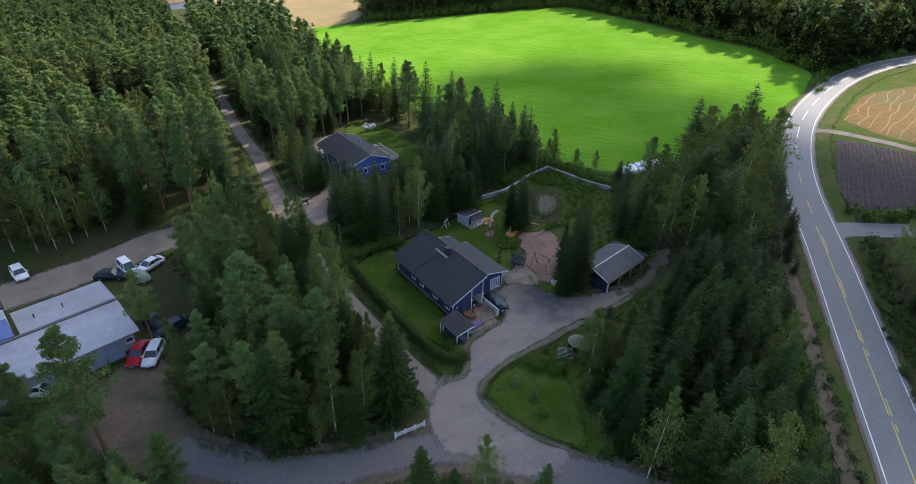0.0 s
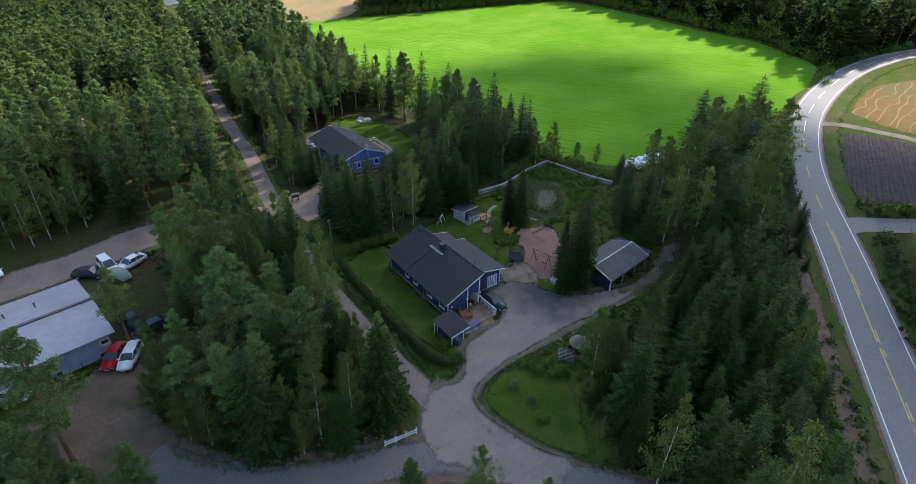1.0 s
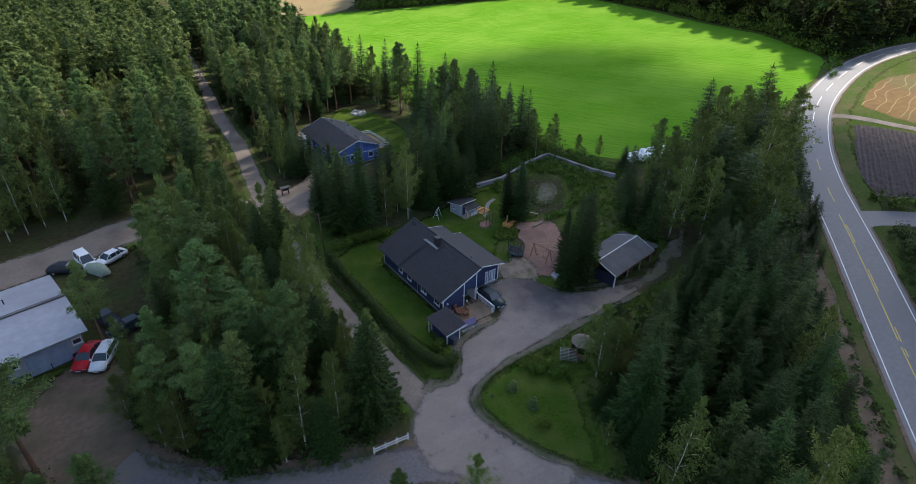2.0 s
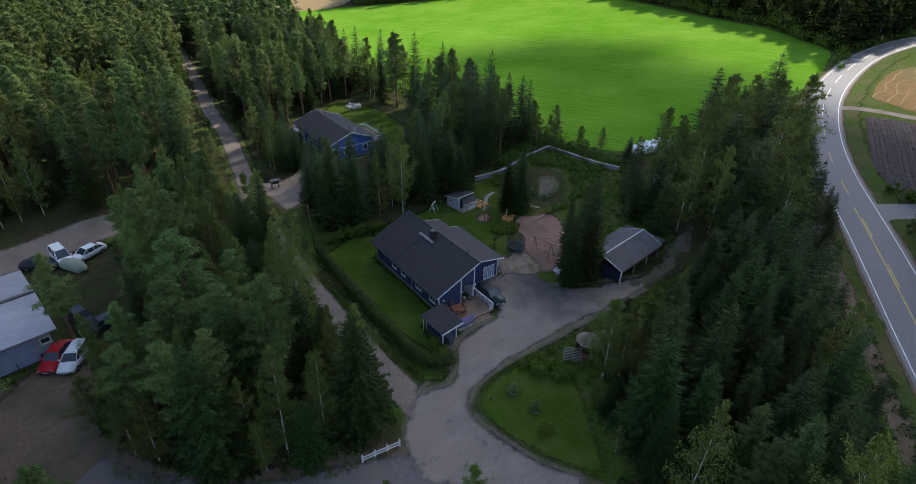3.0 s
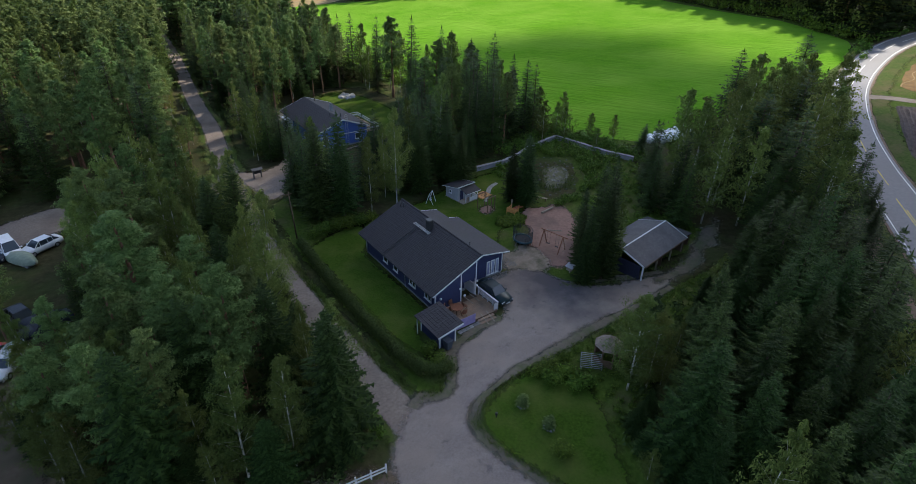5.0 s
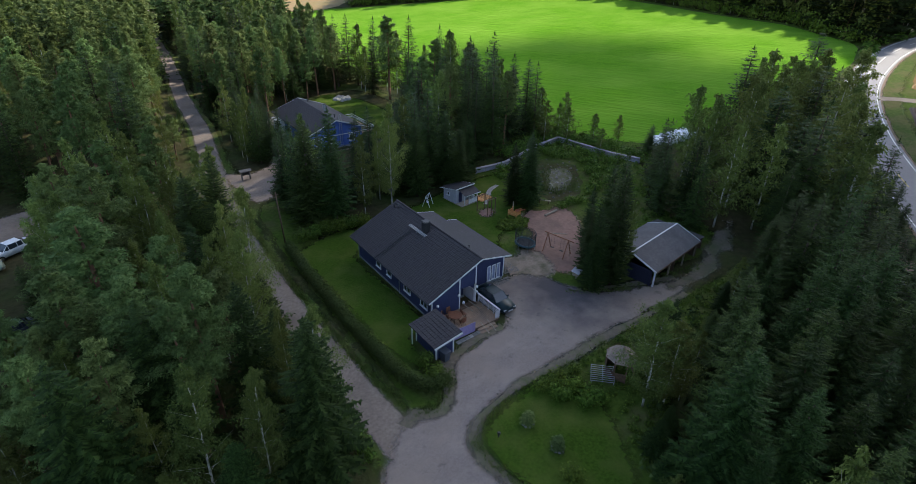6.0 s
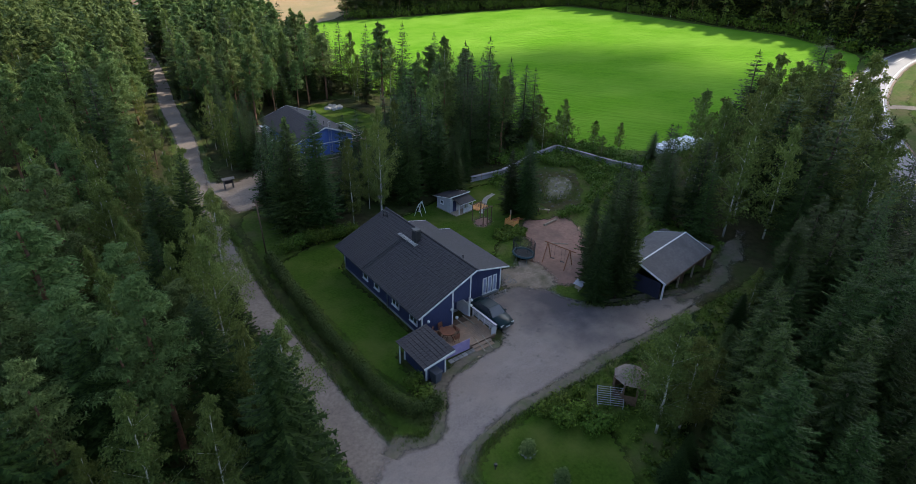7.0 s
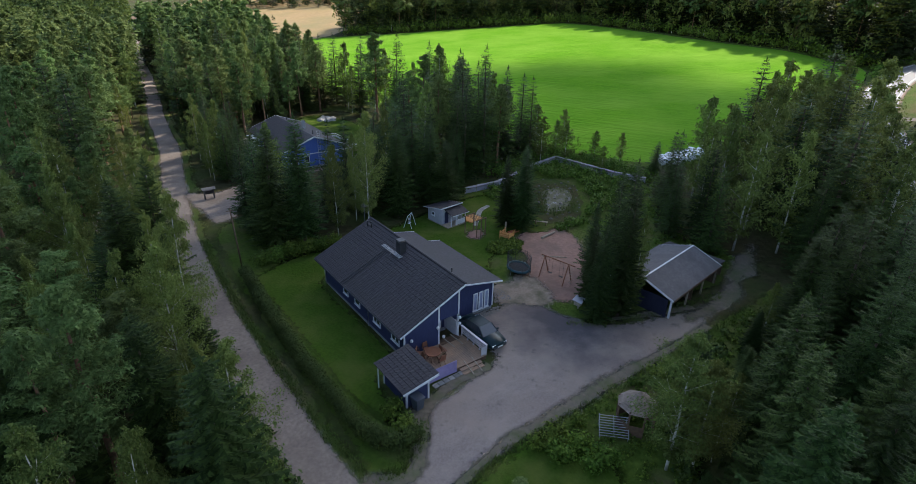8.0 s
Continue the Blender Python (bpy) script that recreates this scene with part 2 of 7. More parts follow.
M_DARKBLUE = surface("dark_blue_boarding", (0.010, 0.012, 0.030), (0.018, 0.021, 0.046), (0.013, 0.015, 0.036), 2.5, 0.7, 0.75, 0.15, 0.006, stretch=(6, 6, 0.6))
M_BLUEB = surface("bright_blue_boarding", (0.060, 0.115, 0.33), (0.085, 0.150, 0.41), (0.07, 0.125, 0.35), 2.5, 0.7, 0.65, 0.15, 0.006, stretch=(6, 6, 0.6))
M_WHITE = surface("white_paint", (0.50, 0.50, 0.52), (0.62, 0.62, 0.64), None, 4, 1, 0.6, 0.0)
M_PALE = surface("pale_grey_boards", (0.33, 0.325, 0.36), (0.44, 0.43, 0.47), (0.33, 0.33, 0.33), 4, 1, 0.7, 0.1, 0.004)
M_PLINTH = surface("concrete", (0.22, 0.22, 0.22), (0.33, 0.33, 0.32), (0.2, 0.2, 0.2), 6, 1, 0.9, 0.2, 0.01)
M_WOOD = surface("deck_wood", (0.20, 0.13, 0.085), (0.33, 0.22, 0.15), (0.17, 0.125, 0.095), 3, 0.8, 0.75, 0.2, 0.005, stretch=(1, 8, 4))
M_DARKWOOD = surface("dark_wood", (0.07, 0.042, 0.028), (0.13, 0.08, 0.05), None, 4, 1, 0.75, 0.2, 0.005)
M_ORANGE = surface("orange_wood", (0.42, 0.19, 0.06), (0.56, 0.27, 0.09), None, 4, 1, 0.6, 0.1, 0.004)
M_POLEWOOD = surface("weathered_wood", (0.20, 0.165, 0.125), (0.31, 0.26, 0.20), None, 5, 1, 0.85, 0.2, 0.006)
M_SHEET = surface("pale_sheet_metal", (0.255, 0.25, 0.275), (0.325, 0.32, 0.345), (0.21, 0.20, 0.22), 1.2, 0.12, 0.45, 0.05, 0.004, spec=0.5)
M_METAL = surface("galvanised_metal", (0.42, 0.43, 0.45), (0.56, 0.57, 0.59), None, 6, 1, 0.4, 0.05, 0.004, metal=0.9)
M_BLACK = plain("black_metal", (0.02, 0.02, 0.022), 0.5)
M_RUBBER = plain("rubber", (0.018, 0.018, 0.018), 0.85)
M_GLASS = glass("window_glass")
M_CURTAIN = surface("curtained_glass", (0.20, 0.23, 0.34), (0.30, 0.33, 0.45), None, 3, 1, 0.08, 0.0, spec=0.5)
M_STONE = surface("field_stone", (0.15, 0.145, 0.14), (0.32, 0.31, 0.295), (0.2, 0.195, 0.19), 3, 1.0, 0.9, 0.4, 0.03, vary=0.3)
M_WATER, _nt, _p = nodes_of("pond_water")
_weed = noise_fac(_nt, 1.1, 0.36, 0.52, 6, rough=0.7)
_nt.links.new(mix_col(_nt, _weed, (0.014, 0.017, 0.014), mix_col(_nt, noise_fac(_nt, 4.0, 0.35, 0.65), (0.045, 0.040, 0.022), (0.075, 0.085, 0.030))), _p.inputs["Base Color"])
_rough = _nt.nodes.new("ShaderNodeMapRange")
_rough.inputs[3].default_value, _rough.inputs[4].default_value = 0.10, 0.95
_nt.links.new(_weed, _rough.inputs[0])
_nt.links.new(_rough.outputs[0], _p.inputs["Roughness"])
_p.inputs["Specular IOR Level"].default_value = 0.35
add_bump(_nt, _p, noise_fac(_nt, 3.0, 0.3, 0.7), 0.3, 0.03)
M_CLOUD = surface("cloud_vapour", (0.75, 0.75, 0.76), (0.9, 0.9, 0.9), None, 0.02, 0.01, 1.0, 0.0)


# ---- mesh helpers ----
class Shape:
    """Collects vertices and faces of one mesh."""

    def __init__(self):
        self.v, self.f, self.rim = [], [], []

    def add(self, verts, faces, m=None):
        k = len(self.v)
        self.v += [tuple(m @ Vector(p)) if m else tuple(p) for p in verts]
        self.f += [tuple(i + k for i in f) for f in faces]
        return self

    def box(self, x0, x1, y0, y1, z0, z1, m=None, c=0.0):
        """A box; c: the width of the chamfer round its four upright or longest edges."""
        if c <= 0:
            return self.add([(x0, y0, z0), (x1, y0, z0), (x1, y1, z0), (x0, y1, z0), (x0, y0, z1), (x1, y0, z1), (x1, y1, z1), (x0, y1, z1)],
                            [(0, 3, 2, 1), (4, 5, 6, 7), (0, 1, 5, 4), (1, 2, 6, 5), (2, 3, 7, 6), (3, 0, 4, 7)], m)
        ring = [(x0 + c, y0), (x1 - c, y0), (x1, y0 + c), (x1, y1 - c), (x1 - c, y1), (x0 + c, y1), (x0, y1 - c), (x0, y0 + c)]
        inner = [(min(max(x, x0 + c), x1 - c), min(max(y, y0 + c), y1 - c)) for x, y in ring]
        v = [(x, y, z0) for x, y in ring] + [(x, y, z1 - c) for x, y in ring] + [(x, y, z1) for x, y in inner]
        f = [tuple(range(7, -1, -1)), tuple(range(16, 24))]
        for i in range(8):
            j = (i + 1) % 8
            f += [(i, j, 8 + j, 8 + i), (8 + i, 8 + j, 16 + j, 16 + i)]
        return self.add(v, f, m)

    def tube(self, a, b, r0, r1=None, n=8, caps=True):
        a, b = Vector(a), Vector(b)
        r1 = r0 if r1 is None else r1
        q = (b - a).to_track_quat("Z", "Y")
        v = []
        for p, r in ((a, r0), (b, r1)):
            v += [p + q @ Vector((r * math.cos(2 * math.pi * i / n), r * math.sin(2 * math.pi * i / n), 0)) for i in range(n)]
        f = [(i, (i + 1) % n, n + (i + 1) % n, n + i) for i in range(n)]
        if caps:
            f += [tuple(range(n - 1, -1, -1)), tuple(range(n, 2 * n))]
        return self.add(v, f)

    def beam(self, a, b, w, h):
        """A squared timber from a to b."""
        a, b = Vector(a), Vector(b)
        q = (b - a).to_track_quat("Z", "Y")
        v = [p + q @ Vector((sx * w / 2, sy * h / 2, 0)) for p in (a, b) for sx, sy in ((-1, -1), (1, -1), (1, 1), (-1, 1))]
        return self.add(v, [(0, 3, 2, 1), (4, 5, 6, 7), (0, 1, 5, 4), (1, 2, 6, 5), (2, 3, 7, 6), (3, 0, 4, 7)])

    def ring(self, c, r, tube, n=24, k=6, axis="Z"):
        v, f = [], []
        for i in range(n):
            a = 2 * math.pi * i / n
            for j in range(k):
                b = 2 * math.pi * j / k
                p = ((r + tube * math.cos(b)) * math.cos(a), (r + tube * math.cos(b)) * math.sin(a), tube * math.sin(b))
                if axis == "X":
                    p = (p[2], p[0], p[1])
                v.append((p[0] + c[0], p[1] + c[1], p[2] + c[2]))
                f.append((i * k + j, ((i + 1) % n) * k + j, ((i + 1) % n) * k + (j + 1) % k, i * k + (j + 1) % k))
        return self.add(v, f)

    def prism(self, outline, z0, z1, m=None):
        n = len(outline)
        v = [(x, y, z0) for x, y in outline] + [(x, y, z1) for x, y in outline]
        return self.add(v, [tuple(range(n - 1, -1, -1)), tuple(range(n, 2 * n))] + [(i, (i + 1) % n, n + (i + 1) % n, n + i) for i in range(n)], m)

    def slab(self, corners, thick):
        """A flat plate under the four corners given (seen from above, anticlockwise)."""
        c = [Vector(p) for p in corners]
        nrm = (c[1] - c[0]).cross(c[3] - c[0]).normalized()
        v = c + [p - nrm * thick for p in c]
        return self.add(v, [(0, 1, 2, 3), (7, 6, 5, 4), (0, 4, 5, 1), (1, 5, 6, 2), (2, 6, 7, 3), (3, 7, 4, 0)])

    def mesh(self, name, material, smooth=False):
        me = bpy.data.meshes.new(name)
        me.from_pydata([tuple(p) for p in self.v], [], self.f)
        me.materials.append(material)
        if smooth:
            me.polygons.foreach_set("use_smooth", [True] * len(me.polygons))
        if self.rim:
            me.attributes.new("rim", "FLOAT", "POINT").data.foreach_set("value", self.rim)
        me.update()
        return me


def part(name, shape, material, parent, label="", smooth=False):
    ob = new(name, shape.mesh(name, material, smooth) if isinstance(shape, Shape) else shape)
    ob.parent = parent
    return tagged(ob, label)


def thing(name, at=(0, 0, 0), turn=0.0, label="", category="", group="", kind=""):
    ob = new(name)
    ob.empty_display_size = 0.2
    ob.matrix_basis = pose(*at, 0, 0, turn)
    return tagged(ob, label, category, group, kind)


def solid(name, shape, material, label="", category="", group="", kind="", smooth=False, at=(0, 0, 0), turn=0.0):
    ob = new(name, shape.mesh(name, material, smooth))
    ob.matrix_basis = pose(*at, 0, 0, turn)
    return tagged(ob, label, category, group, kind)


rng = random.Random(7)


def inside(p, poly):
    x, y, hit = p[0], p[1], False
    for i in range(len(poly)):
        (x0, y0), (x1, y1) = poly[i - 1], poly[i]
        if (y0 > y) != (y1 > y) and x < (x1 - x0) * (y - y0) / (y1 - y0) + x0:
            hit = not hit
    return hit


def scatter(poly, gap, seed, limit=9999):
    """Places inside a polygon, no two nearer than gap."""
    r = random.Random(seed)
    xs, ys = [p[0] for p in poly], [p[1] for p in poly]
    out, cells = [], {}
    tries = int((max(xs) - min(xs)) * (max(ys) - min(ys)) / gap ** 2 * 14)
    for _ in range(tries):
        p = (r.uniform(min(xs), max(xs)), r.uniform(min(ys), max(ys)))
        if not inside(p, poly):
            continue
        c = (int(p[0] // gap), int(p[1] // gap))
        if any(math.dist(p, q) < gap for i in (-1, 0, 1) for j in (-1, 0, 1) for q in cells.get((c[0] + i, c[1] + j), ())):
            continue
        cells.setdefault(c, []).append(p)
        out.append(p)
        if len(out) >= limit:
            break
    return out


HILL_X = [-2000, 30, 40] + list(range(50, 171, 10)) + [180, 190, 200, 3000]
HILL_Z = [0, 0, 0.35] + [1.05 + 0.7 * k for k in range(13)] + [9.9, 10.2, 10.3, 10.3]


def rise(x):
    """Height of the land: level round the house, a steady slope up towards the far wood."""
    return float(np.interp(x, HILL_X, HILL_Z))


def smooth_line(pts, step=1.0):
    """A soft curve through the points (Catmull-Rom)."""
    P = [Vector((*p, 0)) for p in pts]
    P = [2 * P[0] - P[1]] + P + [2 * P[-1] - P[-2]]
    out = []
    for i in range(1, len(P) - 2):
        n = max(2, int((P[i + 1] - P[i]).length / step))
        for k in range(n):
            t = k / n
            a, b, c, d = P[i - 1], P[i], P[i + 1], P[i + 2]
            out.append(0.5 * ((2 * b) + (c - a) * t + (2 * a - 5 * b + 4 * c - d) * t * t + (3 * b - a - 3 * c + d) * t ** 3))
    return out + [P[-2]]


def ribbon(pts, width, z, shift=0.0, wobble=0.0, step=1.0, cross=3, soft=0.0):
    """A strip along a curve; wobble roughens its edges, soft thins them out; shift moves it to the right of the line."""
    line = smooth_line(pts, step)
    cols = [k / (cross - 1) - 0.5 for k in range(cross)]
    if soft:
        cols = [-0.5, -0.5 + soft / width, 0.0, 0.5 - soft / width, 0.5]
    cross = len(cols)
    s = Shape()
    for i, p in enumerate(line):
        d = (line[min(i + 1, len(line) - 1)] - line[max(i - 1, 0)]).normalized()
        side = Vector((d.y, -d.x, 0))
        for k, u in enumerate(cols):
            w = wobble * noise.noise((p.x * 0.35, p.y * 0.35, 3.1 * k)) if k in (0, cross - 1) else 0
            q = p + side * (shift + u * width + w * (1 if u > 0 else -1))
            s.v.append((q.x, q.y, z + rise(q.x)))
            if soft:
                s.rim.append(1.0 if k in (0, cross - 1) else 0.0)
        if i:
            for k in range(cross - 1):
                a = (i - 1) * cross + k
                s.f.append((a, a + 1, a + cross + 1, a + cross))
    return s


def patch(outline, z, wobble=0.3, step=1.0, soft=1.3):
    """A patch of ground that follows the slope, with a ragged outline; soft: the width over which its margin thins out."""
    line = smooth_line(list(outline) + [outline[0]], step)[:-1]
    pts = [(p.x + wobble * noise.noise((p.x * 0.4, p.y * 0.4, 5.0)), p.y + wobble * noise.noise((p.x * 0.4, p.y * 0.4, 9.0)), z) for p in line]
    if sum(a[0] * b[1] - b[0] * a[1] for a, b in zip(pts, pts[1:] + pts[:1])) < 0:
        pts.reverse()
    lo = [min(p[i] for p in pts) for i in (0, 1)]
    hi = [max(p[i] for p in pts) for i in (0, 1)]
    cuts = [(0, c) for c in HILL_X if lo[0] < c < hi[0]]
    if soft:
        for i in (0, 1):
            n = int((hi[i] - lo[i]) / max(0.5, (hi[i] - lo[i]) / 80))
            cuts += [(i, lo[i] + (hi[i] - lo[i]) * k / n) for k in range(1, n)]
    bm = bmesh.new()
    bm.faces.new([bm.verts.new(p) for p in pts])
    bm.normal_update()
    bmesh.ops.triangulate(bm, faces=bm.faces[:])
    for i, c in cuts:
        bmesh.ops.bisect_plane(bm, geom=bm.verts[:] + bm.edges[:] + bm.faces[:], plane_co=(c, c, 0), plane_no=(1 - i, i, 0))
    bm.verts.index_update()
    s = Shape()
    flat = np.array([(v.co.x, v.co.y) for v in bm.verts])
    if soft:
        a = np.array([p[:2] for p in pts])
        b = np.roll(a, -1, axis=0)
        far = np.full(len(flat), 1e9)
        for p, q in zip(a, b):
            d = q - p
            u = np.clip(((flat - p) @ d) / max(d @ d, 1e-9), 0, 1)
            far = np.minimum(far, np.linalg.norm(flat - p - u[:, None] * d, axis=1))
        s.rim = np.clip(1 - far / soft, 0, 1).tolist()
    s.v = [(v.co.x, v.co.y, v.co.z + rise(v.co.x)) for v in bm.verts]
    s.f = [tuple(v.index for v in f.verts) for f in bm.faces]
    bm.free()
    return s


# ---- the clouds, which shade the yard and the wood ----
def cloud_bank(name, shade_outline, height, gap, size, seed, label):
    r = random.Random(seed)
    off = SUN_DIR * (height / SUN_DIR.z)
    bm = bmesh.new()
    for x, y in scatter(shade_outline, gap, seed):
        s = r.uniform(0.7, 1.3) * size
        m = Matrix.Translation((x + off.x, y + off.y, height + r.uniform(-0.4, 0.4) * size)) @ Matrix.Diagonal((s, s, s * 0.6, 1))
        bmesh.ops.create_icosphere(bm, subdivisions=2, radius=1.0, matrix=m)
    me = bpy.data.meshes.new(name)
    bm.to_mesh(me)
    bm.free()
    for v in me.vertices:
        v.co += Vector((noise.noise(v.co * 0.03), noise.noise(v.co * 0.03 + Vector((9, 0, 0))), noise.noise(v.co * 0.03 + Vector((0, 9, 0))))) * size * 0.4
    me.materials.append(M_CLOUD)
    return tagged(new(name, me), label, "cloud", kind="structure")


cloud_bank("cloud", [(-330, -300), (76, -240), (84, -110), (90, -40), (93, -14), (90, 2), (76, 12), (58, 26), (44, 50), (24, 50), (20, 64), (5, 67), (1, 54), (3, 30), (-3, 15), (-13, 3), (-25, 3), (-30, 12), (-31, 50), (-50, 62), (-200, 50), (-330, 0)],
           420, 14, 15, 4, "broken white cloud drifting between sun and yard")
cloud_bank("cloud", [(50, 20), (84, 16), (100, 24), (106, 42), (106, 62), (99, 80), (92, 92), (78, 92), (58, 88), (46, 76), (46, 40)], 420, 16.5, 13, 6, "thin ragged edge of the cloud over the field")

cloud_bank("cloud", [(3, 30), (1, 54), (-8, 50), (-22, 60), (-31, 52), (-30, 12), (-25, 3), (-13, 3), (-3, 15)], 420, 29, 11, 8, "thin ragged cloud over the wood by the lane")

# ---- the ground ----
g = Shape()
marks = [-1500, -700, -400, -250] + list(range(-160, 300, 10)) + [340, 450, 700, 1100, 1800]
for j, y in enumerate(marks):
    for i, x in enumerate(marks):
        g.v.append((x, y, rise(x)))
        if i and j:
            k = j * len(marks) + i
            g.f.append((k - len(marks) - 1, k - len(marks), k, k - 1))
solid("ground", g, M_FOREST, "dark mossy forest floor with brown litter", "ground", kind="structure")

LANE = [(-8.0, -14), (-8.6, -6), (-8.9, 0), (-9.1, 8), (-8.9, 18), (-8.2, 30), (-6.7, 42), (-4.7, 54), (-2.2, 70), (0.0, 93), (4.6, 127), (10.5, 184), (13.4, 214), (20, 250)]
WEST = [(2.5, -33), (-4, -24.5), (-9.5, -17.5), (-15.5, -14.0), (-22, -11.6), (-27.8, -7.8), (-32.2, -3.0), (-35.8, 3), (-38.4, 8.5), (-41, 13)]
LOT = [(-9, 40), (-16, 42.5), (-22, 43.8), (-27.5, 43.6), (-34.6, 41.2), (-41, 40), (-50, 39.4), (-70, 40), (-110, 42)]
solid("lane", ribbon(LANE, 3.5, 0.045, -0.05, 0.35, soft=0.8), M_LANE, "sandy gravel lane with worn wheel tracks", "road", kind="structure")
solid("road_shoulder", ribbon(WEST, 8.2, 0.028, 0, 1.1, 0.6, soft=2.2), M_EARTH, "brown earth shoulder of the village road", "verge", kind="structure")
solid("village_road", ribbon(WEST[:7] + [(-34.0, -0.4)], 5.0, 0.035, 0, 0.45, 0.6, soft=1.5), M_OLDROAD, "dark worn asphalt road curving past the wood", "road", kind="structure")
solid("workshop_track", ribbon(LOT, 8.4, 0.02, 0, 0.6, soft=1.5), M_LANE, "wide sandy track behind the workshop", "road", kind="structure")
solid("lane_verge", ribbon(LANE, 6.2, 0.012, 0, 1.2, 1.0, soft=1.6), M_VERGE, "grassy verge of the lane with bare spots", "verge", kind="structure")
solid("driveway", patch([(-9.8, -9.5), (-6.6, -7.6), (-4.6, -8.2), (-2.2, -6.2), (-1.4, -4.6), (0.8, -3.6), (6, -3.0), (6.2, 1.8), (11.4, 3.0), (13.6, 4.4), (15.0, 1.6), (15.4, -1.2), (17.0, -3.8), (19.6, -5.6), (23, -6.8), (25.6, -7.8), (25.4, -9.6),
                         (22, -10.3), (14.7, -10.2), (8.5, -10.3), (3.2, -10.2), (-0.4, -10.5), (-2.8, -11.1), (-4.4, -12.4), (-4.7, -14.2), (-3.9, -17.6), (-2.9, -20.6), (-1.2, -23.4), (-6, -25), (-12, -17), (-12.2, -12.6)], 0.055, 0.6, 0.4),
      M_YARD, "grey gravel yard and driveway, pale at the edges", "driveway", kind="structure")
solid("carport_track", patch([(23.6, -7.2), (28, -7.4), (33, -6.0), (37, -4.6), (42, -3.4), (42, -5.4), (37, -7.4), (31, -9.3), (26, -9.9), (23.0, -9.7), (22.2, -8.6)], 0.0595, 1.2, 0.3), M_TRACK, "worn grass with brown earth past the carport", "track", kind="structure")
for line in ([(24, -10.1), (14.7, -10.0), (8.5, -10.1), (3.2, -10.0), (-0.4, -10.3), (-2.6, -10.9), (-4.2, -12.3), (-4.6, -14.2), (-3.9, -17.6), (-2.9, -20.6), (-1.6, -23.2)], [(-7.6, -8.4), (-6.6, -8.0), (-4.6, -8.6), (-2.4, -6.8), (-1.2, -4.9), (0.9, -4.0), (5.6, -3.4)], [(17.6, -4.4), (20.2, -5.7), (23, -6.6), (25.6, -7.6)]):
    solid("drive_edge", ribbon(line, 1.6, 0.06, 0, 0.7, 0.5, soft=0.78), M_TRACK, "tan dusty margin of the gravel drive", "driveway", kind="structure")
solid("workshop_yard", patch([(-31.0, 15.0), (-32.5, 17.6), (-36, 16.4), (-39.0, 14.2), (-41.2, 10), (-41.4, 5), (-39.4, 0), (-35.4, -3.6), (-31.6, -1.0), (-30.6, 4), (-31.4, 9)], 0.03, 0.9, 0.5), M_EARTH, "worn brown earth yard in front of the workshop", "yard", kind="structure")
solid("meadow", patch([(-33.5, 15.6), (-36, 17.0), (-44, 15.4), (-52, 13), (-46, 9), (-42, 4), (-40.6, 9), (-38.4, 13.4)], 0.015, 0.8), M_MEADOW, "weedy grass round the workshop yard", "meadow", kind="structure")
solid("lawn_west", patch([(-5.2, 19.5), (-5.0, 8), (-4.9, 0), (-3.9, -4.6), (-1.9, -4.8), (-1.6, -0.6), (0.8, 0.3), (0.8, 14.6), (3, 15.5), (3.4, 21), (0, 21.5)], 0.03, 0.15), M_LAWN, "mown green lawn beside the house", "lawn", kind="structure")
solid("lawn_back", patch([(3, 15), (11, 15.5), (11.4, 10), (14, 6.8), (17.4, 9.6), (22, 10.6), (25, 13), (28, 16), (29, 24), (22, 25), (12, 22.5), (3.2, 21.5)], 0.035, 0.25), M_LAWN, "mown lawn behind the house", "lawn", kind="structure")
solid("lawn_south", patch([(-4.4, -12.5), (-2.4, -11.0), (0.2, -10.5), (4.4, -10.4), (6.8, -12.2), (6, -16), (3, -21), (0.4, -24.6), (-1.2, -23.8), (-3.0, -20.8), (-4.1, -17.4), (-4.6, -14.2)], 0.062, 0.15), M_LAWN, "mown lawn island at the crossing", "lawn", kind="structure")
solid("play_sand", patch([(14.6, 2.6), (16.2, 4.6), (18.0, 7.4), (20.0, 10.2), (22.0, 12.6), (24.5, 12.6), (28.6, 10.8), (27.4, 6.5), (24.4, 3), (21.8, 0.4), (19.6, -1.4), (17.4, -1.4), (15.4, 0.2)], 0.063, 1.1, 0.4), M_SAND, "reddish sand under the playground", "sand", kind="structure")
solid("bare_earth", patch([(13.4, 0.6), (15.2, -0.4), (17.2, 1.4), (17.8, 4.6), (16.6, 6.4), (14.8, 5.6), (13.2, 6.0), (11.8, 5.6), (11.3, 2.8), (12.4, 1.6)], 0.0675, 0.7, 0.3), M_DUST, "trodden tan earth round the trampoline", "earth", kind="structure")
solid("meadow", patch([(11, 15), (20, 22), (24, 27), (39.5, 29.5), (48.3, 29.5), (49.2, 16.6), (44.8, 9.2), (37.6, 3.7), (37.6, -6.2), (24, -6.4), (15, -3), (13, 6)], 0.02, 0.8), M_MEADOW, "rough green meadow round pond and carport", "meadow", kind="structure")
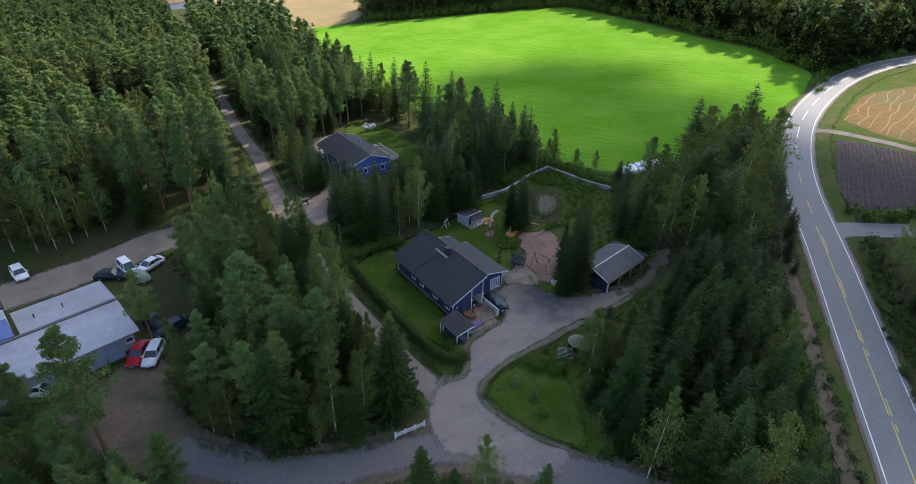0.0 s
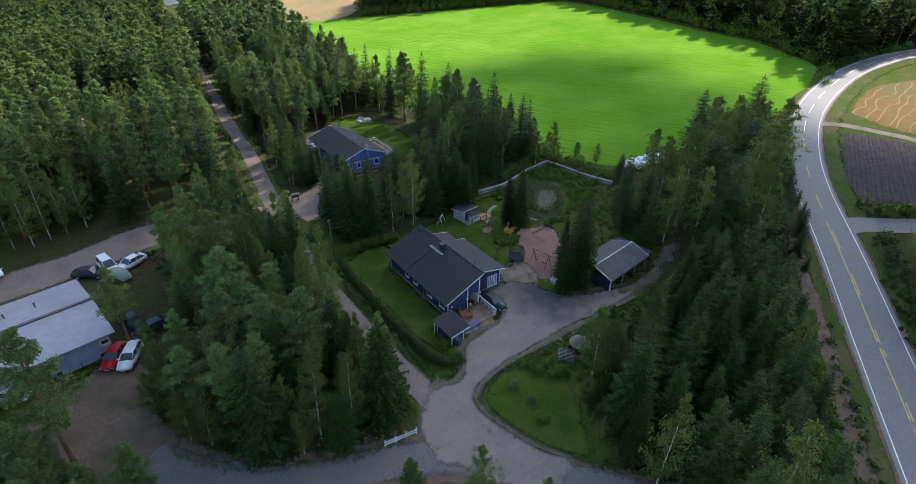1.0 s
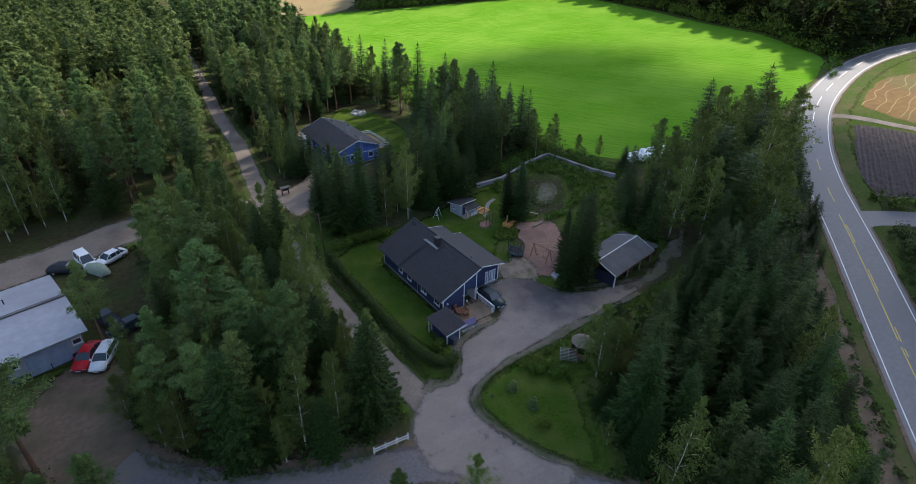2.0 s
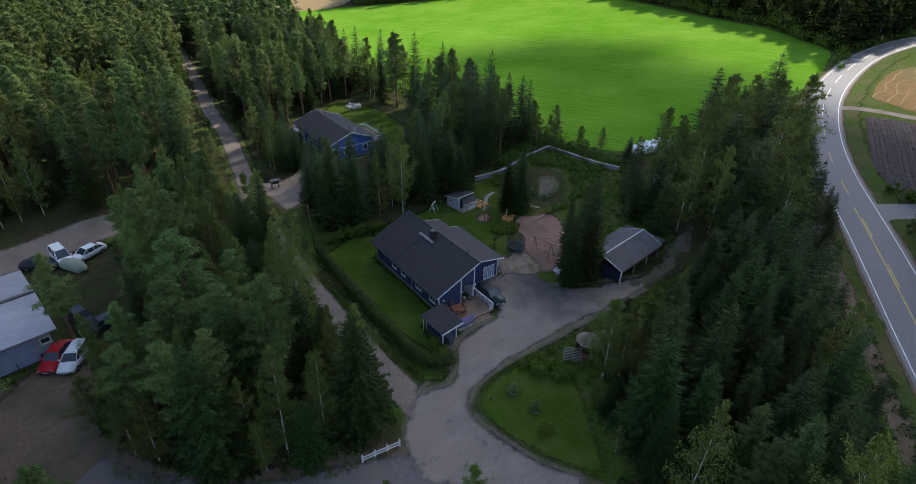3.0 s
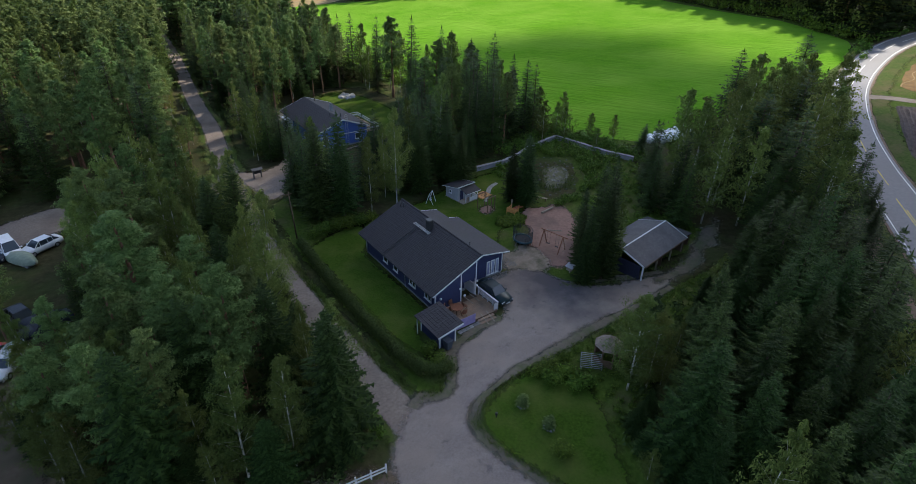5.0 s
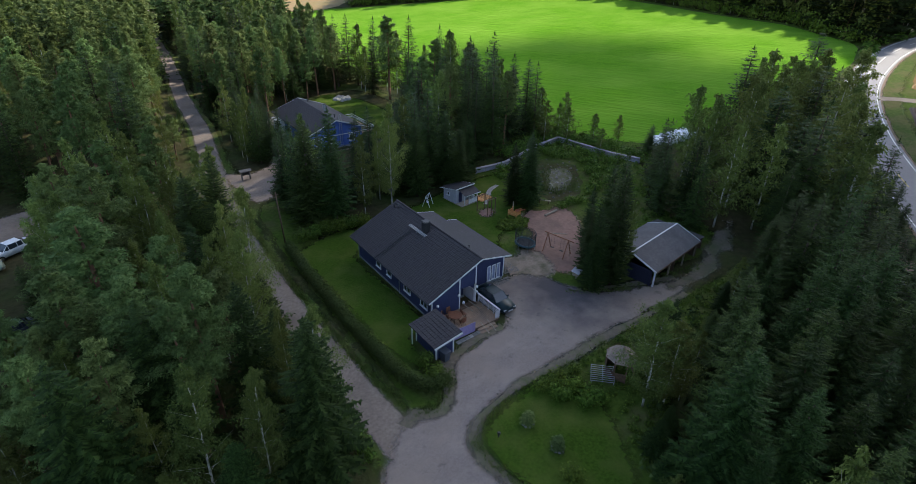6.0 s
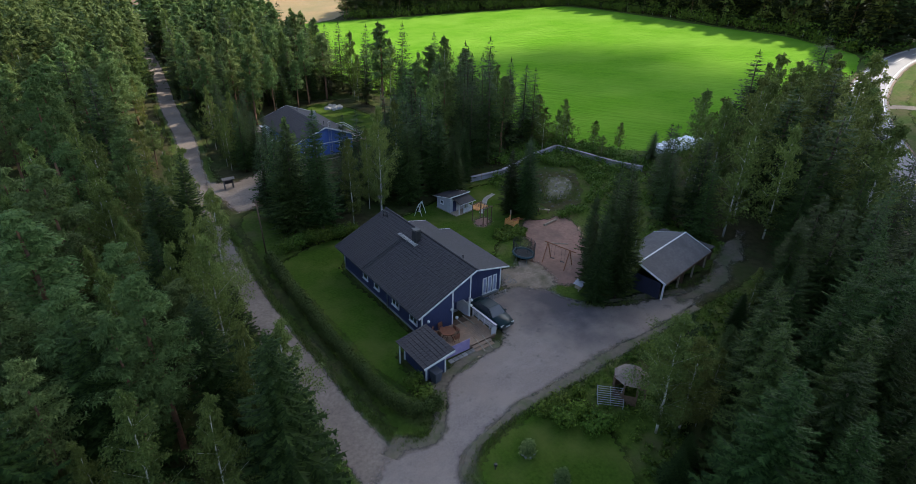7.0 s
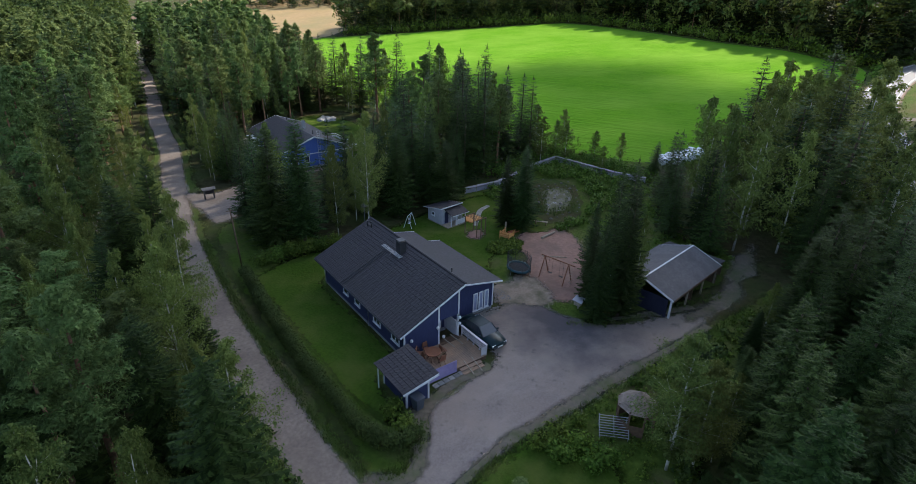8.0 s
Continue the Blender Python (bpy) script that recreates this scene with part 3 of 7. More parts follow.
solid("meadow", patch([(-6.9, -7.4), (-6.4, 22), (-4.2, 33), (3, 33), (4, 21), (-1, 20), (-3.4, -4), (-0.6, -3.2), (0.6, -4.4), (-2.4, -7.6), (-5, -9.2)], 0.015, 0.4), M_MEADOW, "rough grass between hedge and lane", "meadow", kind="structure")
solid("meadow", patch([(-3.0, -22), (-4.9, -14), (-4, -11.6), (2, -10), (14, -9.8), (34, -9.9), (36, -13), (20, -16), (10, -19), (5, -24), (1, -27)], 0.045, 0.5), M_MEADOW, "rough weedy grass beside the drive", "meadow", kind="structure")
solid("meadow", patch([(-30, 34), (-24, 46.5), (-10.5, 42), (-10.2, 36), (-24, 39)], 0.012, 0.8), M_MEADOW, "weedy bank by the sandy track", "meadow", kind="structure")

# ---- main road ----
ROAD = [(8, -55), (23.7, -44.8), (37.6, -35.4), (54.4, -23.6), (64.9, -15.9), (73.3, -9.8), (84.3, -2.9), (97.4, 3.8), (110.3, 9.0), (126.3, 13.3), (145.9, 16.4), (164.1, 16.1), (187.9, 11.8), (233.6, -0.9)]
solid("main_road", ribbon(ROAD, 6.5, 0.10, 0, 0.03, 2.0, 5), M_ASPHALT, "worn grey asphalt road in a long bend", "road", kind="structure")
solid("road_verge", ribbon(ROAD, 14.6, 0.05, 0, 0.9, 2.0, soft=1.6), M_VERGE, "mown green grass verge along the road", "verge", kind="structure")
solid("bank_path", ribbon(ROAD[:7], 2.6, 0.062, -6.1, 0.6, 1.0, soft=1.0), M_EARTH, "strip of bare brown earth along the bank", "verge", kind="structure")
solid("verge_gravel", ribbon(ROAD, 7.7, 0.07, 0, 0.35, 1.0, soft=0.5), M_EARTH, "strip of earthy gravel beside the asphalt", "verge", kind="structure")
for sgn in (-1, 1):
    solid("edge_line", ribbon(ROAD, 0.13, 0.108, sgn * 2.75, 0, 2.0, 2), M_LINE, "white painted edge line", "road marking", "edge lines of the main road", "structure")


def dashes(line, first, last, period, on, shift, z, width):
    s, acc, pts = Shape(), 0.0, smooth_line(line, 0.5)
    for a, b in zip(pts, pts[1:]):
        d = (b - a)
        if first < acc < last and (acc % period) < on:
            side = Vector((d.y, -d.x, 0)).normalized()
            c = [a + side * (shift - width / 2), a + side * (shift + width / 2), b + side * (shift + width / 2), b + side * (shift - width / 2)]
            s.add([(p.x, p.y, z + rise(p.x)) for p in c], [(0, 1, 2, 3)])
        acc += d.length
    return s


solid("centre_line", dashes(ROAD, 0, 68, 1, 2, -0.14, 0.108, 0.13), M_YELLOW, "yellow no-passing line, worn thin", "road marking", kind="structure")
solid("centre_dashes", dashes(ROAD, 0, 102, 12, 5, 0.14, 0.108, 0.13), M_YELLOW, "yellowed dashed centre line", "road marking", kind="structure")
solid("centre_dashes", dashes(ROAD, 102, 290, 12, 7, 0, 0.108, 0.15), M_LINE, "white dashed centre line", "road marking", kind="structure")
solid("side_road", ribbon([(62, -18.4), (66.5, -19.8), (71.8, -24.7), (82.9, -33.9)], 4.4, 0.085, 0, 0.2), M_ASPHALT, "narrow paved side road", "road", kind="structure")
solid("farm_track", ribbon([(103.6, 6.2), (107.6, 0.6), (109.2, -6.9), (110.1, -15.8), (111.2, -40.7)], 3.0, 0.085, 0, 0.4, soft=0.6), M_LANE, "pale farm track between the fields", "road", kind="structure")

# ---- fields ----
solid("crop_field", patch([(56.3, 198.8), (67.7, 197.8), (103.9, 180.3), (141.6, 164), (163.5, 154), (171.7, 143.1), (168.6, 102.6), (163.3, 72.2), (161.2, 50.9), (154.5, 37.3), (148, 26.1), (135, 20.6), (118.2, 16.5), (104, 12.7), (86, 12.1), (73.4, 14.3), (63.6, 14.8), (55.2, 18), (50.5, 25.3), (46.6, 38.5), (43.1, 60.7), (39.5, 99), (42.2, 138), (48.3, 180.3)], 0.09, 0.8, 4.0, soft=0),
      M_CROP, "bright green young crop in drilled rows", "field", kind="structure")
solid("field_margin", patch([(53, 203), (68, 202), (106, 185), (145, 168), (168, 158), (177, 145), (174, 101), (168, 71), (166, 49), (159, 35), (152, 22.5), (136, 16.6), (118, 12.6), (104, 9.5), (86, 9.5), (73, 11.5), (62, 12.5), (53, 16), (48, 24), (44, 38), (40.6, 60), (37, 99), (39.5, 138), (45, 182)], 0.03, 1.2, 4.0, soft=2.5), M_MEADOW, "rank grass margin round the crop", "meadow", kind="structure")
solid("stubble_field", patch([(43.9, 205.5), (56.3, 199.8), (82.9, 197), (125.1, 252.8), (249.1, 487.1), (125.1, 546.5), (65.3, 398.6), (50.1, 292.1)], 0.06, 1.5, 6.0, soft=0), M_STUBBLE, "pale yellow stubble field", "field", kind="structure")
solid("rough_pasture", patch([(74, -24), (79, -11.5), (88, -6.2), (101, 0.8), (112, 6.2), (127, 9.8), (146, 12.8), (166, 12.0), (192, 5), (186, -20), (160, -50), (104, -50), (82, -38)], 0.03, 0.8, 2.0, soft=2.5), M_MEADOW, "rank grass and weeds round the small fields", "meadow", kind="structure")
PLOUGH = [(103.6, -1.6), (105.9, -6), (107.0, -14), (107.6, -31), (90, -30), (75.6, -18.7), (76.3, -16.6), (79.8, -13.0), (90, -7.8)]
solid("ploughed_field", patch(PLOUGH, 0.06, 0.4, soft=0), M_SOIL, "dark ploughed soil in furrows", "field", kind="structure")
RIPE = [(116.6, 2.6), (126, 5.2), (137.6, 7.0), (147, 5.0), (160, -4), (157, -36), (114, -36), (113.2, -13), (114, -4)]
solid("ripe_field", patch(RIPE, 0.06, 0.5, soft=0), M_RIPE, "golden ripe grain with mown tracks", "field", kind="structure")


def ridges(poly, turn, gap, width, height, seed, wander=0.1, share=1.0):
    """Low ridges of soil or swaths of straw laid side by side across a field."""
    r = random.Random(seed)
    c, sn = math.cos(radians(turn)), math.sin(radians(turn))
    us = [x * c + y * sn for x, y in poly]
    vs = [-x * sn + y * c for x, y in poly]
    s, v = Shape(), min(vs)
    while v < max(vs):
        u, last = min(us), None
        while u < max(us):
            w = v + wander * noise.noise((u * 0.15, v, 2.0)) * 3
            x, y = u * c - w * sn, u * sn + w * c
            ok = inside((x, y), poly) and r.random() < share
            if ok:
                hh, ww = height * r.uniform(0.6, 1.4), width * r.uniform(0.8, 1.2) / 2
                k = len(s.v)
                z = rise(x) + 0.05
                s.v += [(x + sn * ww, y - c * ww, z), (x, y, z + hh), (x - sn * ww, y + c * ww, z)]
                if last is not None:
                    s.f += [(last, k, k + 1, last + 1), (last + 1, k + 1, k + 2, last + 2)]
                last = k
            else:
                last = None
            u += 0.8
        v += gap * r.uniform(0.85, 1.15)
    return s


solid("furrows", ridges(PLOUGH, 25, 0.75, 0.62, 0.20, 3), M_SOIL, "ridges of turned dark soil", "soil", kind="stuff")
solid("straw_swaths", ridges(RIPE, 8, 2.4, 0.30, 0.08, 4, 0.5), M_STUBBLE, "pale swaths of cut straw", "straw", kind="stuff")


# ---- trees ----
def tri_mesh(name, tris, material):
    """A mesh of single triangles from an (n, 3, 3) array."""
    me = bpy.data.meshes.new(name)
    n = len(tris)
    me.vertices.add(3 * n)
    me.vertices.foreach_set("co", np.asarray(tris, dtype=np.float32).ravel())
    me.loops.add(3 * n)
    me.loops.foreach_set("vertex_index", np.arange(3 * n, dtype=np.int32))
    me.polygons.add(n)
    me.polygons.foreach_set("loop_start", np.arange(0, 3 * n, 3, dtype=np.int32))
    me.materials.append(material)
    me.update(calc_edges=True)
    return me


def spruce_tris(r, H, R, levels, per, sprigs, bold=1.0):
    """Whorls of boughs that sag and lift at the tip, each a feather of pointed sprigs on both sides of its spine."""
    out = []
    lop = r.uniform(0, 6.28)
    for i in range(levels):
        u = (i + r.random() * 0.7) / levels
        z = H * (0.06 + 0.92 * u)
        reach = R * (1 - u) ** 0.80 * (0.55 + 0.45 * min(1, u * 5 + 0.3)) * (1 + 0.16 * math.sin(i * 1.9 + lop)) + 0.32 * min(1.0, (1.02 - u) * 9)
        n = per if u < 0.9 else max(6, per - 2)
        for k in range(n):
            a = 2 * math.pi * (k + r.random() * 0.9) / n + i * 2.4
            L = reach * r.uniform(0.55, 1.22) * (1 + 0.12 * math.cos(a - lop))
            droop = r.uniform(0.15, 0.55) * (1 - 0.75 * u)
            d = np.array((math.cos(a), math.sin(a), 0.0))
            side = np.array((-d[1], d[0], 0.0))
            z0 = z + r.uniform(-0.15, 0.15)
            m = max(3, int(sprigs * min(1.0, 0.45 + 0.6 * L / R)))
            sp = 0.15 + 0.82 * (np.arange(m) + np.array([0.6 * r.random() for _ in range(m)])) / m
            base = d[None] * (L * sp)[:, None] + np.stack([sp * 0, sp * 0, z0 - droop * L * sp + 0.26 * L * sp * sp], 1)
            w = (0.24 * L + 0.15) * (1.18 - 0.8 * sp) * min(bold, 1.4)
            for sg in (-1, 1):
                ww = w * np.array([r.uniform(0.7, 1.3) for _ in range(m)])
                sag = np.array([r.uniform(0.2, 1.7) for _ in range(m)])
                tip = base + side[None] * (sg * ww)[:, None] + d[None] * (0.45 * ww)[:, None] - np.array((0, 0, 1.0))[None] * (0.32 * ww * sag)[:, None]
                half = (0.050 * L + 0.045) * bold
                out.append(np.stack([base - d * half, base + d * (half + 0.03), tip], 1))
            s1 = 0.80
            e = d * (L * 1.04) + np.array((0, 0, z0 - droop * L + 0.28 * L))
            q = d * (L * s1) + np.array((0, 0, z0 - droop * L * s1 + 0.26 * L * s1 * s1))
            out.append(np.array([(q - side * 0.07 * L * bold, q + side * 0.07 * L * bold, e)]))
    top = np.array((0, 0, H))
    for k in range(5):
        a = k * 1.26
        out.append(np.array([(top + np.array((0, 0, 0.05)), top + np.array((0.08 * math.cos(a), 0.08 * math.sin(a), -0.7)), top + np.array((0.08 * math.cos(a + 0.9), 0.08 * math.sin(a + 0.9), -0.7)))]))
    return np.concatenate(out)


def puff(r, c, rx, rz, n, size, up=0.3, hang=0.0, slim=0.5):
    """n leaf sprays round c, more of them near the outside of an egg-shaped clump; slim: half width of a spray to its length."""
    g = np.random.default_rng(r.getrandbits(32))
    v = g.normal(size=(n, 3))
    v /= np.linalg.norm(v, axis=1)[:, None] + 1e-6
    q = np.asarray(c) + v * np.array((rx, rx, rz)) * g.uniform(0.2, 1.1, n)[:, None]
    a = g.normal(size=(n, 3)) * np.array((1, 1, 0.6))
    a /= np.linalg.norm(a, axis=1)[:, None]
    b = np.cross(a, v + np.stack([g.normal(0, 0.4, n), g.normal(0, 0.4, n), np.full(n, up)], 1))
    b /= np.linalg.norm(b, axis=1)[:, None] + 1e-6
    s = (size * g.uniform(0.6, 1.3, n))[:, None]
    if hang:
        a[:, 2] *= 0.3
        tip = q + v * np.array((0.35, 0.35, 0)) * s + np.stack([g.normal(0, 0.25, n), g.normal(0, 0.25, n), -hang * g.uniform(0.2, 1.2, n)], 1) * s
        return np.stack([q - a * s * 0.36, q + a * s * 0.36, tip], 1)
    return np.stack([q - a * s * slim, q + a * s * slim, q + b * s * g.uniform(0.7, 1.2, n)[:, None]], 1)


def birch_tris(r, H, R, limbs, leaves, size):
    """Rising limbs with many small loose clumps of leaves; thin at the foot, pointed at the top."""
    out, lines = [], []
    for i in range(limbs):
        u = 0.16 + 0.82 * (i + r.random()) / limbs
        a = i * 2.4 + r.uniform(-0.5, 0.5)
        w = R * min(1.0, 0.40 + (u - 0.16) * 2.6) * min(1.0, (1.05 - u) / 0.55) ** 0.85 * r.uniform(0.55, 1.2)
        base = np.array((0, 0, H * u - 0.75 * w))
        tip = np.array((math.cos(a) * w, math.sin(a) * w, H * u + 0.30 * w))
        lines.append((base, tip))
        for k in range(6):
            s = 0.28 + 0.78 * (k + r.random()) / 6
            c = base + (tip - base) * s + np.array((r.gauss(0, 0.22 * w), r.gauss(0, 0.22 * w), r.gauss(-0.1, 0.2 * w)))
            rad = r.uniform(0.16, 0.30) * w + 0.16
            out.append(puff(r, c, rad, rad * r.uniform(0.9, 1.6), leaves, size, 0.3, 1.0))
    out.append(puff(r, np.array((0, 0, H * 0.96)), 0.18, 0.6, leaves * 2, size, 0.3, 1.3))
    return np.concatenate(out), lines


def pine_tris(r, H, R, limbs, tufts, size, slim=0.17):
    """Tiers of flat needle plumes on rising limbs, broadest a third up the crown and drawn to a soft point."""
    out, lines = [], []
    low = r.uniform(0.34, 0.46)
    for i in range(limbs):
        u = low + (0.99 - low) * (i + r.random()) / limbs
        v = (u - low) / (1 - low)
        a = i * 2.4 + r.uniform(-0.5, 0.5)
        w = R * (0.62 + 1.2 * v if v < 0.3 else 0.98 * (1.10 - v) / 0.80) * r.uniform(0.6, 1.25) + 0.12
        base = np.array((0, 0, H * u - 0.25 * w))
        tip = np.array((math.cos(a) * w, math.sin(a) * w, H * u + 0.22 * w))
        lines.append((base, tip))
        for k in range(5):
            s = 0.32 + 0.72 * (k + r.random()) / 5
            c = base + (tip - base) * s + np.array((r.gauss(0, 0.16 * w), r.gauss(0, 0.16 * w), r.gauss(0.05, 0.06)))
            rad = r.uniform(0.18, 0.32) * w + 0.16
            out.append(puff(r, c, rad, rad * 0.55, tufts, size, 1.0, 0.0, slim))
    out.append(puff(r, np.array((0, 0, H * 0.97)), 0.3, 0.5, tufts * 3, size, 0.9, 0.0, slim))
    return np.concatenate(out), lines


def trunk_shape(r, H, rad, bend, lines=(), n=7, lrad=0.014):
    s = Shape()
    pts = [Vector((bend * math.sin(k * 1.1 + r.random()) * (k / 6) * 0.3, bend * math.cos(k * 0.9) * (k / 6) * 0.3, H * k / 6)) for k in range(7)]
    pts[0] = Vector((0, 0, -0.1))
    for k, (a, b) in enumerate(zip(pts, pts[1:])):
        s.tube(a, b, rad * (1.15 - k / 6.3), rad * (1.15 - (k + 1) / 6.3), n, k == 0)
    for a, b in lines:
        s.tube(a, b, lrad, lrad * 0.3, 4, False)
    return s


def make_tree(kind, seed, H, label, group, fine):
    r = random.Random(seed)
    ob = thing(kind + "_tree", (0, 0, -500), 0, label, "tree", group)
    if kind == "spruce":
        tris, lines, mat, bark, rad = spruce_tris(r, H, H * 0.178, *((54, 10, 13, 0.62) if fine else (36, 8, 6, 0.9))), [], M_SPRUCE, M_BARK, 0.013 * H
    elif kind == "birch":
        tris, lines = birch_tris(r, H, H * 0.135, 30, *((92, 0.135) if fine else (30, 0.23)))
        mat, bark, rad = M_BIRCH, M_BIRCHBARK, 0.0058 * H
    else:
        tris, lines = pine_tris(r, H, H * 0.135, 30, *((96, 0.24) if fine else (34, 0.40)))
        mat, bark, rad = M_PINE, M_PINEBARK, 0.013 * H
    part("trunk", trunk_shape(r, H * (0.88 if kind == "spruce" else 0.97), rad, 0.25 * (kind != "spruce"), lines), bark, ob, smooth=True)
    part("crown", tri_mesh("crown", tris, mat), mat, ob)
    return ob


LABELS = {"spruce": "dense dark green spruce with drooping boughs", "birch": "slender white-barked birch with airy green leaves", "pine": "tall pine with reddish bare trunk and tufted crown"}
LIBRARY = {(k, fine): [make_tree(k, 40 * i + len(k), 13.0, LABELS[k], k + " trees of the wood", fine) for i in range(5)] for k in LABELS for fine in (True, False)}
USED = {k: set() for k in LIBRARY}
TREE_SPOTS = []


def plant(kind, x, y, h, girth=1.0, lean=0.0):
    """A tree of height h at (x, y); those near the crossing and the yard have finer twigs."""
    key = (kind, -47 < x < 27 and -27 < y < 27)
    i = rng.randrange(5)
    s = h / 13.0
    m = pose(x, y, rise(x) - 0.02, rng.uniform(-lean, lean), rng.uniform(-lean, lean), rng.uniform(0, 360)) @ Matrix.Diagonal((s * girth, s * girth, s, 1))
    TREE_SPOTS.append((x, y))
    src = LIBRARY[key][i]
    if i not in USED[key]:
        USED[key].add(i)
        src.matrix_basis = m
        return src
    c = src.copy()
    scene.collection.objects.link(c)
    for o in src.children:
        d = o.copy()
        scene.collection.objects.link(d)
        d.parent = c
    c.matrix_basis = m
    return c


LANE_LINE = [(p.x, p.y) for p in smooth_line(LANE, 2.0)]
ROAD_LINE = [(p.x, p.y) for p in smooth_line(ROAD, 2.0) if p.x < 120]


def room(x, y):
    """Tallest tree that stands at (x, y): low beside the lane and the main road."""
    d = min(math.dist((x, y), q) for q in LANE_LINE)
    e = min(math.dist((x, y), q) for q in ROAD_LINE)
    tall = 30.0
    if y > 30:
        west = x < np.interp(y, [-14, 250], [-8, 20])
        tall = min(tall, (d - 2.2) * 2.4 + 1.5 if west and y < 116 else (d - 1.6) * 14.0)
    return min(tall, (e - 7.6) * 2.6) if y < 12 and x < 46 else tall


def grove(poly, gap, seed, mix, lo, hi, girth=(0.85, 1.2), keep_off=()):
    r = random.Random(seed + 99)
    for x, y in scatter(poly, gap, seed):
        if any(math.dist((x, y), q[:2]) < q[2] for q in keep_off) or any(math.dist((x, y), q) < gap * 0.75 for q in TREE_SPOTS):
            continue
        u, kind = r.random(), None
        for k, share in mix:
            kind = kind or (k if u < share else None)
            u -= share
        if kind == "pine" and (x > -14 or y < -5) and y < 30 and x > -34:
            kind = "birch"
        h = min(r.uniform(lo, hi) * (0.8 if r.random() < 0.15 else 1), room(x, y))
        if h > 2.2:
            plant(kind or mix[0][0], x, y, h, r.uniform(*girth), 2.0)


# single trees first, then the groves round them
for kind, x, y, h in (("spruce", -1.4, 30.6, 10.5), ("spruce", 0.6, 31.8, 10), ("spruce", -0.6, 28.4, 11), ("spruce", 2.6, 33, 9.5), ("spruce", 4.2, 34.8, 9), ("spruce", 6.0, 36.4, 8.5), ("birch", 1.4, 29.6, 12), ("birch", 9.8, 23.3, 13.5), ("spruce", 24.4, 13.6, 10), ("spruce", 25.8, 15.2, 9.5), ("spruce", 23.4, 15.6, 8.5), ("spruce", 16.6, -4.0, 9.5), ("spruce", 18.9, -4.6, 12.5), ("spruce", 20.9, -2.8, 13.5), ("spruce", 22.6, -0.4, 11.5), ("spruce", 18.2, -1.8, 8.0), ("birch", 20.6, -4.6, 9.0), ("spruce", 22.2, 1.6, 8)):
    plant(kind, x, y, h, 0.8 if 15 < x < 23 and y < 3 else 1.0)
for kind, x, y, h in (("spruce", 51.4, 15.4, 5), ("birch", 50.2, 32.4, 6.5), ("birch", 48.8, 24.5, 5.0), ("birch", 52.2, 22.2, 4.5), ("birch", 47.9, 36.4, 7.0), ("birch", 45.6, 27.4, 6.0), ("birch", 43.2, 30.2, 7.0), ("birch", 46.6, 21.0, 4.0), ("birch", 47.2, 31.0, 5.5), ("spruce", -17.5, -20.4, 9.2), ("spruce", -16.0, -23.1, 8.2), ("birch", -12.3, -22.7, 9.3), ("spruce", -10.1, -27.7, 9.3)):
    plant(kind, x, y, h, 1.6 if x > 40 else 1.0)
for kind, x, y, h in (("pine", -39.4, 1.8, 16.5), ("pine", -44.5, 6.5, 12), ("pine", -41.5, -1.5, 11), ("pine", -32.6, 16.6, 11.5), ("birch", -31.0, 10.5, 8), ("spruce", 1.2, 47.5, 10), ("spruce", 3.0, 47.0, 9), ("birch", -0.4, 51.2, 9), ("spruce", 1.5, 57, 11), ("spruce", 3.8, 54, 10), ("birch", 0.4, 60, 10), ("spruce", 2.4, 62, 11), ("spruce", 5.2, 58, 10), ("spruce", 5.4, 50.2, 8), ("birch", 2.2, 55, 10), ("spruce", 2.5, 50.5, 9), ("spruce", 3.2, 58, 9.5), ("spruce", 0.6, 53, 10), ("birch", -0.4, 49, 8), ("spruce", 4.6, 64, 9), ("spruce", 3.6, 40.6, 9), ("spruce", 5.6, 42.2, 8.5), ("spruce", 1.6, 37.8, 9), ("spruce", 11.4, -15.8, 8), ("spruce", 35.6, -2.6, 10), ("spruce", 37.4, -0.4, 12), ("spruce", 36.6, 2.6, 9), ("birch", 39.4, 1.4, 13), ("spruce", 40.2, 5.4, 11), ("spruce", 39.0, -10.4, 11), ("spruce", 42.6, 7.6, 10), ("pine", -19.5, -3.0, 12.5), ("birch", -38.4, 50.7, 13), ("birch", -40.6, 49.6, 12), ("birch", -36.2, 51.4, 11), ("birch", -43.0, 50.4, 13), ("birch", -33.5, 52.0, 12), ("pine", -63, 46, 13)):
    plant(kind, x, y, h)
for x, y, h, gth in ((8.0, -17.0, 10.0, 1.5), (9.4, -17.8, 8.0, 1.6), (10.2, -15.8, 6.5, 1.6), (-32.2, 4.4, 6.0, 1.8), (-30.6, 7.4, 7.0, 1.6)):
    plant("birch", x, y, h, gth)
for x, y, h, gth in ((-22.5, 8.5, 14.5, 1.55), (-24.5, 2.5, 13.5, 1.25), (-21, 18, 14, 1.3)):
    plant("pine", x, y, h, gth)
grove([(-11.6, -9), (-14.5, -10.8), (-22, -8.9), (-26.8, -4), (-29.5, 1), (-28.8, 7), (-26.5, 11.5), (-24.5, 22), (-26.0, 31), (-22, 38.5), (-11.6, 38)], 2.4, 11, (("birch", 0.48), ("spruce", 0.2), ("pine", 0.32)), 10, 13.5)
